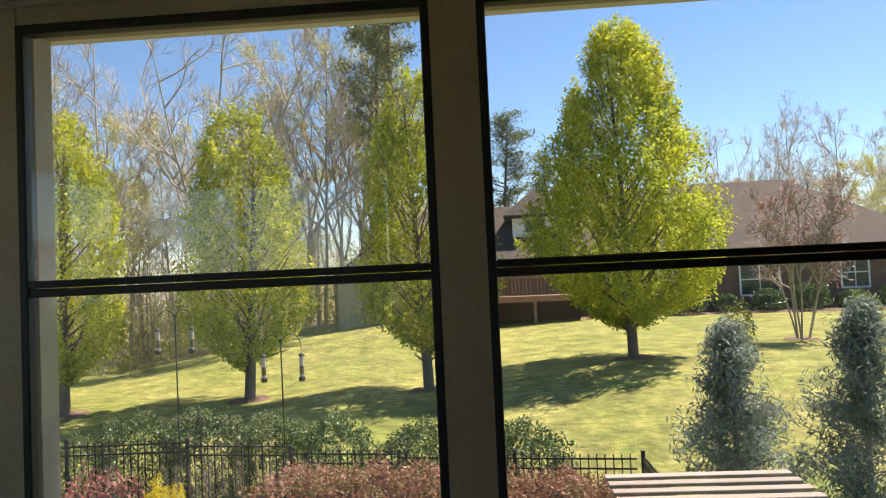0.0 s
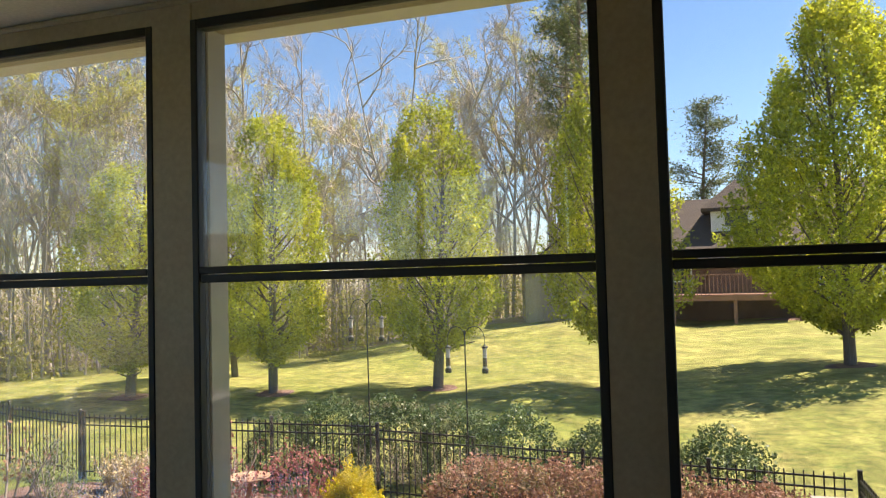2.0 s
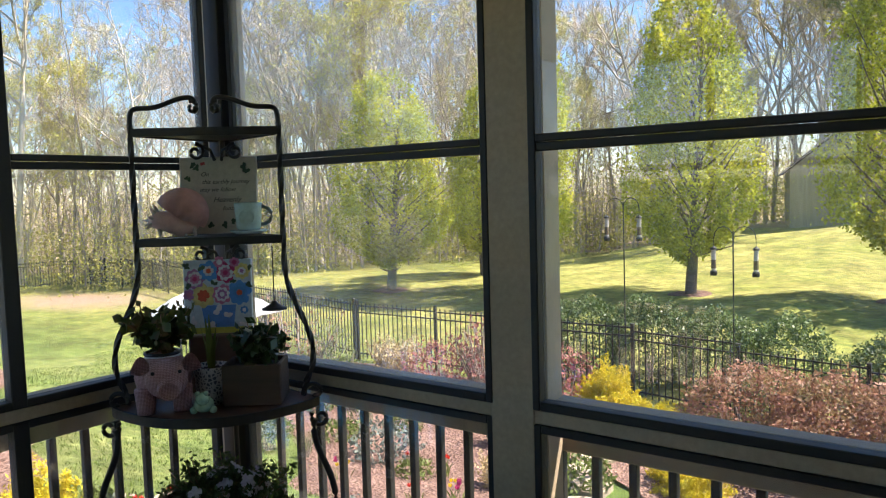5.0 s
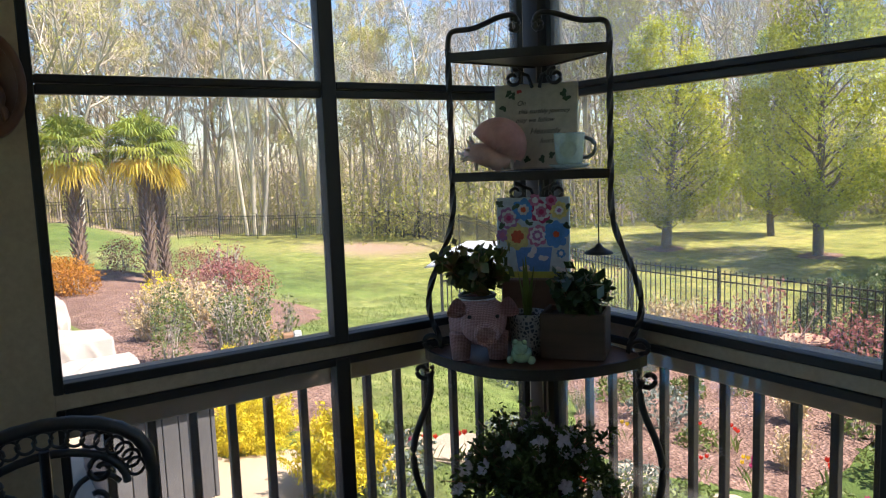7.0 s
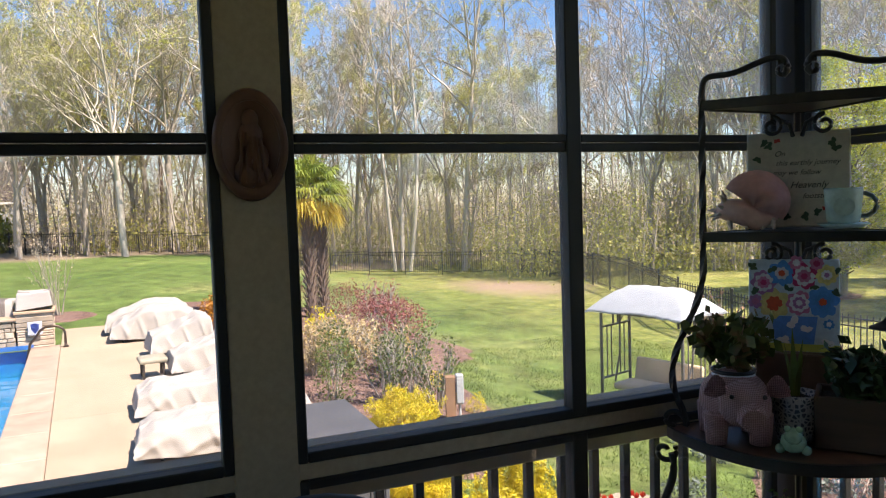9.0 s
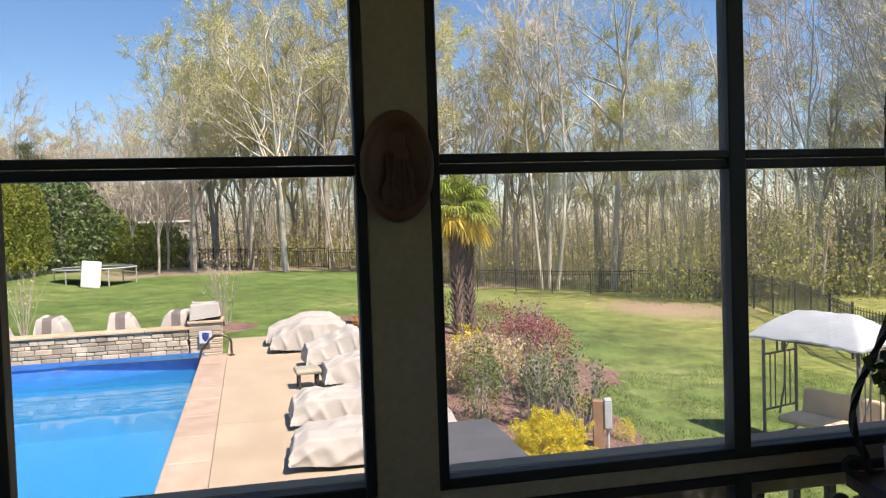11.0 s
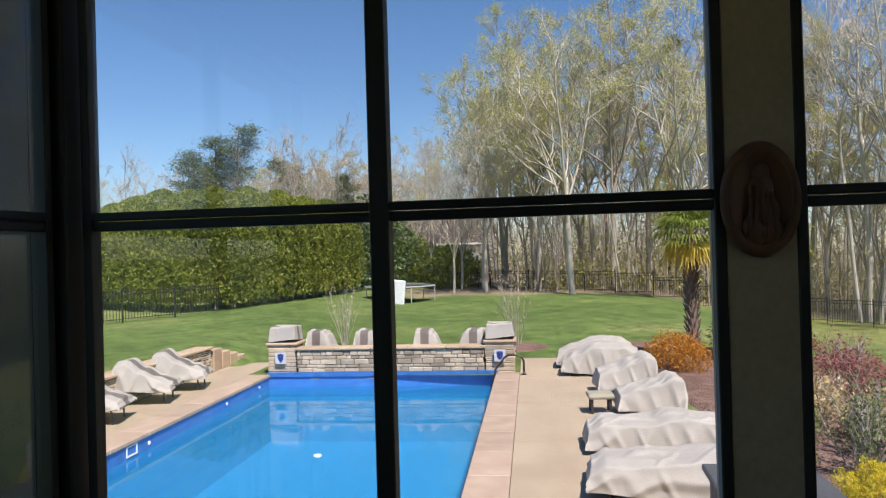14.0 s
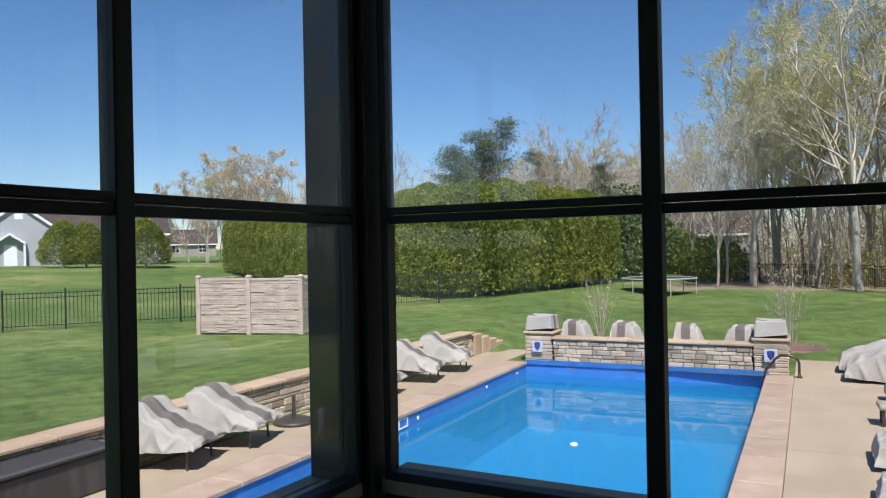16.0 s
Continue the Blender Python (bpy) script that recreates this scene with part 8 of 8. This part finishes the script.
for sx in (-1, 1):
    part("eye", blob(0.006, 0.005, 0.006, (0.012 + sx * 0.040, -0.118, 0.142), 2), M_NOSTRIL, pig)
    # a floppy leaf-shaped ear, cupped towards the front
    bm = bmesh.new()
    rows = []
    for a in range(7):
        t = a / 6
        wd = 0.026 * math.sin(math.pi * (0.12 + 0.86 * t)) + 0.004
        ex, ez = 0.012 + sx * (0.050 + 0.055 * t), 0.158 + 0.012 * math.sin(2.4 * t) - 0.018 * t * t
        rows.append([bm.verts.new((ex, -0.080 - 0.012 * abs(k) - 0.01 * t, ez + wd * k)) for k in (-1, -0.5, 0, 0.5, 1)])
    for r0, r1 in zip(rows, rows[1:]):
        for k in range(4):
            bm.faces.new((r0[k], r0[k + 1], r1[k + 1], r1[k]))
    bmesh.ops.solidify(bm, geom=bm.faces[:], thickness=0.006)
    part("ear", bm, M_PIG.m, pig, smooth=True)
    for y in (-0.045, 0.07):
        bm = bmesh.new()
        lathe(bm, [(0, 0), (0.027, 0), (0.030, 0.03), (0.034, 0.08), (0, 0.085)], 16, (sx * 0.055, y, 0.0))
        part("leg", bm, M_PIG.m, pig, smooth=True)
M_BLKRIM = speckled("dark_liner_rim", (0.02, 0.02, 0.02), (0.03, 0.03, 0.03), 9, 0.4, 0.05, 0.001)
bm = bmesh.new()
lathe(bm, [(0.056, 0.160), (0.056, 0.176), (0.050, 0.178), (0.046, 0.166), (0, 0.166)], 26, (0, 0.02, 0))
part("liner_pot", bm, [M_WHITEPL], pig, "white liner pot in the planter", True)
bm = bmesh.new()
sweep(bm, [(0.054 * math.cos(6.283 * k / 28), 0.02 + 0.054 * math.sin(6.283 * k / 28), 0.181) for k in range(28)], 0.0055, 6, cyclic=True)
part("liner_rim", bm, M_BLKRIM, pig, "black rim of the liner", True)
L_GERAN = leafy("geranium_leaf", [(0.04, 0.075, 0.018), (0.10, 0.12, 0.03), (0.24, 0.10, 0.05)], glow=0.35, scale=12)


def potted(name, label, u, w, z, leaf, n, size, spread, height, seed, stems=12, ratio=0.8):
    rng = random.Random(seed)
    ob = rack_thing(name, label, "potted plant", u, w, z)
    wd = Wood()
    pts = []
    for i in range(stems):
        a = rng.uniform(0, 6.28)
        d = Vector((math.cos(a) * rng.uniform(0.2, 1.0) * spread, math.sin(a) * rng.uniform(0.2, 1.0) * spread, height))
        br = wd.limb(rng, Vector((0, 0, 0)), d, d.length * rng.uniform(0.6, 1.05), 0.0035, 4, 5, 0.12, 0.02)
        for k in range(n // stems):
            p = along(br, rng.uniform(0.35, 1.0))[0]
            pts.append((p.x + rng.gauss(0, 0.014), p.y + rng.gauss(0, 0.014), p.z + rng.gauss(0, 0.012)))
    o = new("stalk", wood_mesh("stalk", wd, M_TIMBER))
    o.parent = ob
    o = new("leaves", leaf_mesh("leaves", pts, size, leaf, seed, ratio, 0))
    o.parent = ob
    return ob


potted("geranium", "green geranium with reddening leaves in the pig planter", -0.157, 0.455, Z3 + 0.166, L_GERAN, 560, 0.036, 0.155, 0.16, 3, 22, 0.95)

# patterned pot with a sprouting bulb
M_POT = Mat("white_blue_pot", 0.3)
v = M_POT.coord("Object")
vor = M_POT.node("TexVoronoi", Scale=85.0)
vor.feature = "DISTANCE_TO_EDGE"
M_POT.link(v, vor.inputs["Vector"])
M_POT.color(M_POT.ramp(vor.outputs["Distance"], [(0.10, (0.42, 0.42, 0.43)), (0.22, (0.06, 0.07, 0.10))]))
pot = rack_thing("patterned_pot", "white pot with a dark blue lacy pattern", "flower pot", -0.008, 0.44, Z3)
bm = bmesh.new()
lathe(bm, [(0, 0), (0.042, 0), (0.050, 0.02), (0.058, 0.12), (0.060, 0.128), (0.055, 0.128), (0.050, 0.11), (0, 0.11)], 26)
part("pot", bm, M_POT.m, pot, smooth=True)
M_SOIL = speckled("potting_soil", (0.03, 0.02, 0.014), (0.07, 0.05, 0.035), 40, 0.95, 0.6, 0.004)
bm = bmesh.new()
lathe(bm, [(0.051, 0.111), (0.03, 0.118), (0, 0.12)], 22)
part("soil", bm, M_SOIL, pot)
blb = rack_thing("bulb_plant", "sprouting bulb with upright strap leaves", "potted plant", -0.008, 0.44, Z3 + 0.115)
bm = bmesh.new()
for i in range(7):
    a = i * 0.9
    c, s = math.cos(a), math.sin(a)
    L = 0.12 + 0.018 * (i % 3) * 1.6
    p = [(0.008 * c, 0.008 * s, 0), (0.014 * c, 0.014 * s, L * 0.5), (0.03 * c, 0.03 * s, L)]
    for q, wd in zip((p,), (0.008,)):
        vs = [bm.verts.new((x - wd * s * k, y + wd * c * k, z)) for (x, y, z), k in zip(q, (1, 1, 0.1))] + [bm.verts.new((x + wd * s * k, y - wd * c * k, z)) for (x, y, z), k in reversed(list(zip(q, (1, 1, 0.1))))]
        bm.faces.new((vs[0], vs[1], vs[4], vs[5]))
        bm.faces.new((vs[1], vs[2], vs[3], vs[4]))
part("strap_leaves", bm, L_GREEN, blb)

# wooden box with a leafy plant
M_OLDBOX = speckled("old_dark_box_wood", (0.065, 0.038, 0.024), (0.12, 0.07, 0.045), 4, 0.7, 0.4, 0.003, 30, stretch=(0.3, 1, 2))
wb = rack_thing("wooden_box", "small dark weathered wooden planter box", "planter box", 0.135, 0.43, Z3, -4)
for nm, lo, hi in (("side", (-0.095, -0.075, 0), (0.095, -0.062, 0.135)), ("side", (-0.095, 0.062, 0), (0.095, 0.075, 0.135)), ("side", (-0.095, -0.0615, 0), (-0.082, 0.0615, 0.135)), ("side", (0.082, -0.0615, 0), (0.095, 0.0615, 0.135)), ("soil", (-0.0815, -0.0615, 0.0), (0.0815, 0.0615, 0.12))):
    part(nm, block(lo, hi, 0.003), M_SOIL if nm == "soil" else M_OLDBOX, wb)
L_DARKG = leafy("dark_glossy_houseplant", [(0.018, 0.04, 0.014), (0.045, 0.085, 0.025)], rough=0.3, glow=0.25, scale=10)
potted("leafy_houseplant", "dense dark green leafy plant in the wooden box", 0.135, 0.43, Z3 + 0.12, L_DARKG, 900, 0.044, 0.145, 0.115, 8, 34, 0.6)
M_GLASSG = speckled("pale_green_glass", (0.22, 0.36, 0.24), (0.30, 0.45, 0.30), 10, 0.15, 0.1, 0.002)
frog = rack_thing("glass_frog", "small pale green glass frog figurine", "figurine", -0.012, 0.555, Z3)
bm = blob(0.032, 0.034, 0.028, (0, 0, 0.028), 2)
b2 = bmesh.new()
for at, r in (((0, -0.022, 0.05), 0.022), ((-0.013, -0.026, 0.068), 0.009), ((0.013, -0.026, 0.068), 0.009), ((-0.03, -0.01, 0.012), 0.013), ((0.03, -0.01, 0.012), 0.013)):
    bmesh.ops.create_icosphere(bm, subdivisions=2, radius=r, matrix=Matrix.Translation(at))
b2.free()
o = part("figure", bm, M_GLASSG, frog, smooth=True)
# small bell on a cord
bell = rack_thing("hanging_bell", "small dark metal bell hung from the shelf on a cord", "bell", 0.205, 0.425, 1.075)
bm = bmesh.new()
lathe(bm, [(0.042, 0), (0.042, 0.004), (0.030, 0.010), (0.012, 0.020), (0.006, 0.03), (0, 0.03)], 20)
part("dome", bm, M_IRON, bell, smooth=True)
bm = bmesh.new()
sweep(bm, [(0, 0, 0.03), (0, 0, S2 - 1.075 - 0.014)], 0.002, 5)
part("cord", bm, M_IRON, bell)

# pot of white petunias below
M_TEAL = speckled("teal_glaze", (0.09, 0.30, 0.24), (0.13, 0.38, 0.31), 4, 0.35, 0.08, 0.002)
pp = rack_thing("teal_pot", "round teal flower pot on the low shelf", "flower pot", 0.0, 0.42, Z4)
bm = bmesh.new()
lathe(bm, [(0, 0), (0.09, 0), (0.12, 0.06), (0.135, 0.125), (0.142, 0.13), (0.135, 0.135), (0.12, 0.11), (0, 0.11)], 30)
part("pot", bm, M_TEAL, pp, smooth=True)
bm = bmesh.new()
lathe(bm, [(0.121, 0.112), (0, 0.118)], 22)
part("soil", bm, M_SOIL, pp)
L_PETG = leafy("petunia_leaf", [(0.04, 0.08, 0.022), (0.09, 0.145, 0.035)], glow=0.35, scale=10)
pet = potted("petunia", "mound of white petunias in full bloom", 0.0, 0.42, Z4 + 0.112, L_PETG, 9000, 0.025, 0.29, 0.155, 12, 150, 0.42)
rng = random.Random(67)
skirt = []
for i in range(5200):
    a, r = rng.uniform(0, 6.28), 0.26 * math.sqrt(rng.random())
    skirt.append((r * math.cos(a), r * math.sin(a), 0.14 - 2.3 * r * r + rng.gauss(0, 0.022)))
o = new("trailing_leaves", leaf_mesh("trailing_leaves", skirt, 0.024, L_PETG, 9, 0.42))
o.parent = pet
L_WHITE = leafy("white_petal", [(0.58, 0.58, 0.63), (0.68, 0.68, 0.72)], glow=0.4, scale=4, amount=0.08)
bm = bmesh.new()
ctr = bm.verts.new((0, 0, -0.014))
ring0 = [bm.verts.new((0.008 * math.cos(6.283 * k / 30), 0.008 * math.sin(6.283 * k / 30), -0.004)) for k in range(30)]
ring1 = [bm.verts.new((r * math.cos(6.283 * k / 30), r * math.sin(6.283 * k / 30), 0.004 * math.cos(k * 1.257 * 2))) for k, r in [(k, 0.019 + 0.009 * abs(math.sin(math.pi * k / 6)) ** 0.6) for k in range(30)]]
for k in range(30):
    bm.faces.new((ctr, ring0[k], ring0[(k + 1) % 30]))
    bm.faces.new((ring0[k], ring1[k], ring1[(k + 1) % 30], ring0[(k + 1) % 30]))
FLOWER = bpy.data.meshes.new("white_flower")
bm.to_mesh(FLOWER)
bm.free()
FLOWER.materials.append(L_WHITE)
for i in range(26):
    a, r = rng.uniform(0, 6.28), rng.uniform(0.06, 0.27)
    z = 0.175 - 2.0 * r * r + rng.uniform(-0.01, 0.03)
    nrm = Vector((math.cos(a) + rng.gauss(0, 0.4), math.sin(a) - 0.4 + rng.gauss(0, 0.4), 0.9))
    o = new("white_flower", FLOWER)
    o.parent = pet
    o.matrix_basis = Matrix.Translation((r * math.cos(a), r * math.sin(a), z)) @ nrm.to_track_quat("Z", "Y").to_matrix().to_4x4() @ Matrix.Scale(rng.uniform(0.75, 1.1), 4)

# ---- carved plaque on the post ----
M_PLQ = Mat("carved_brown_wood", 0.5)
v = M_PLQ.coord("Object", (1, 1, 0.4))
M_PLQ.color(M_PLQ.vary(M_PLQ.ramp(M_PLQ.noise(12, 5, 0.6, v), [(0.3, (0.075, 0.028, 0.014)), (0.7, (0.15, 0.062, 0.032))]), M_PLQ.noise(70, 4, 0.6, v), 0.25)).bump(M_PLQ.noise(45, 4, 0.6, v), 0.3, 0.003)
plq = empty("carved_plaque", "oval carved brown wooden plaque with a raised rim", "wall plaque", (IN + 0.005, -1.652, 1.575))
bm = bmesh.new()
lathe(bm, [(0, 0.0), (0.080, 0.0), (0.084, 0.010), (0.080, 0.022), (0.070, 0.024), (0.064, 0.014), (0, 0.012)], 40, squash=(1.0, 1.5))
ROT = Matrix(((0, 0, 1, 0), (1, 0, 0, 0), (0, 1, 0, 0), (0, 0, 0, 1)))
bmesh.ops.transform(bm, matrix=ROT, verts=bm.verts)
part("oval_board", bm, M_PLQ.m, plq, smooth=True)
bm = bmesh.new()
for (y, z), r in (((0.0, 0.055), 0.020), ((0.0, 0.02), 0.028), ((0.006, -0.03), 0.034), ((-0.012, -0.065), 0.030), ((0.02, -0.07), 0.024)):
    bmesh.ops.create_icosphere(bm, subdivisions=2, radius=r, matrix=Matrix.Translation((0.012, y, z)) @ Matrix.Diagonal((0.45, 1, 1.25, 1)))
for k in range(5):
    sweep(bm, [(0.020, -0.02 + 0.010 * k, 0.03 - 0.004 * k), (0.026, -0.024 + 0.012 * k, -0.03), (0.020, -0.03 + 0.015 * k, -0.085)], 0.004, 6)
part("relief", bm, M_PLQ.m, plq, "plain carved relief", True)
bm = bmesh.new()
sweep(bm, [(0.018, 0.067 * math.cos(6.283 * k / 40), 0.101 * math.sin(6.283 * k / 40)) for k in range(40)], 0.004, 6, cyclic=True)
part("inner_bead", bm, M_PLQ.m, plq, smooth=True)

# ---- cast metal chair by the window ----
M_CAST = speckled("black_cast_metal", (0.012, 0.012, 0.013), (0.025, 0.025, 0.026), 10, 0.45, 0.3, 0.002, 90)
chair = empty("cast_metal_chair", "black cast-metal garden chair with a scrolled back", "chair", (0.42, -1.629, ZF), 90)
chair.scale = (0.9, 1.0, 0.952)
# local x across, local y towards the window; the back stands on the room side
BW, YB = 0.235, 0.20


def cast(name, pts, r=0.009, parent=None, cyclic=False):
    bm = bmesh.new()
    sweep(bm, pts, r, 8, True, 1.0, cyclic)
    return part(name, bm, M_CAST, parent or chair, "", True)


def yb(z):
    return YB - 0.10 * (z - 0.45)


outer = [(-BW, yb(0.45), 0.45), (-BW - 0.005, yb(0.65), 0.65)] + [(-BW * math.cos(radians(t)) * 1.02, yb(0.86), 0.84 + 0.165 * max(0.0, math.sin(radians(t))) ** 0.8) for t in range(0, 181, 15)] + [(BW + 0.005, yb(0.65), 0.65), (BW, yb(0.45), 0.45)]
cast("back_frame", outer, 0.0165)
inner = [(-BW * 0.76 * math.cos(radians(t)), yb(0.84), 0.83 + 0.105 * math.sin(radians(t))) for t in range(0, 181, 12)]
cast("back_arch", inner, 0.010)
for i in range(17):
    t = radians(10 + 160 * i / 16)
    c = (-BW * 0.865 * math.cos(t), yb(0.85), 0.84 + 0.131 * math.sin(t))
    cast("back_ring", [(c[0] + 0.021 * math.cos(6.283 * k / 14), c[1], c[2] + 0.021 * math.sin(6.283 * k / 14)) for k in range(14)], 0.0042, cyclic=True)
for s in (-1, 1):
    for u0, z0, r, st in ((0.10, 0.80, 0.07, 0.5), (0.06, 0.66, 0.06, 2.2), (0.15, 0.62, 0.055, 4.0), (0.12, 0.875, 0.034, 1.2), (0.07, 0.53, 0.05, 5.0)):
        cast("back_scroll", [(s * (u0 + r * (1 - 0.75 * i / 24) * math.cos(st + 6.283 * 1.2 * i / 24)), yb(z0), z0 + r * (1 - 0.75 * i / 24) * math.sin(st + 6.283 * 1.2 * i / 24)) for i in range(25)], 0.007)
cast("back_spine", [(0, yb(0.46), 0.46), (0, yb(0.7), 0.70), (0, yb(0.95), 0.95)], 0.012)
cast("back_petal", [(0.035 * math.sin(radians(t)), yb(0.76), 0.76 + 0.075 * math.cos(radians(t))) for t in range(0, 360, 20)], 0.008, cyclic=True)
part("seat", block((-0.24, -0.25, 0.43), (0.24, 0.21, 0.452), 0.02, None, 2), M_CAST, chair)
for sx in (-0.22, 0.22):
    for sy in (-0.22, 0.18):
        cast("leg", [(sx, sy, 0.435), (sx * 1.02, sy, 0.22), (sx * 1.12, sy * 1.1, 0.012)], 0.014)
    cast("armrest", [(sx * 1.1, yb(0.66) - 0.01, 0.66), (sx * 1.22, 0.0, 0.67), (sx * 1.2, -0.2, 0.64), (sx * 1.1, -0.22, 0.45)], 0.011)

# teal metal chair back near the corner
tc = empty("teal_metal_chair", "teal painted metal chair with a rounded back", "chair", (1.40, -0.42, ZF), 10)
part("backrest", block((-0.085, 0.06, 0.45), (0.085, 0.085, 0.775), 0.028, None, 4), M_TEAL, tc)
part("seat", block((-0.17, -0.28, 0.40), (0.17, 0.085, 0.425), 0.012, None, 2), M_TEAL, tc)
for sx in (-0.14, 0.14):
    for sy in (-0.25, 0.06):
        bm = bmesh.new()
        sweep(bm, [(sx, sy, 0.40), (sx * 1.15, sy * 1.1, 0.008)], 0.012, 8)
        part("leg", bm, M_TEAL, tc)
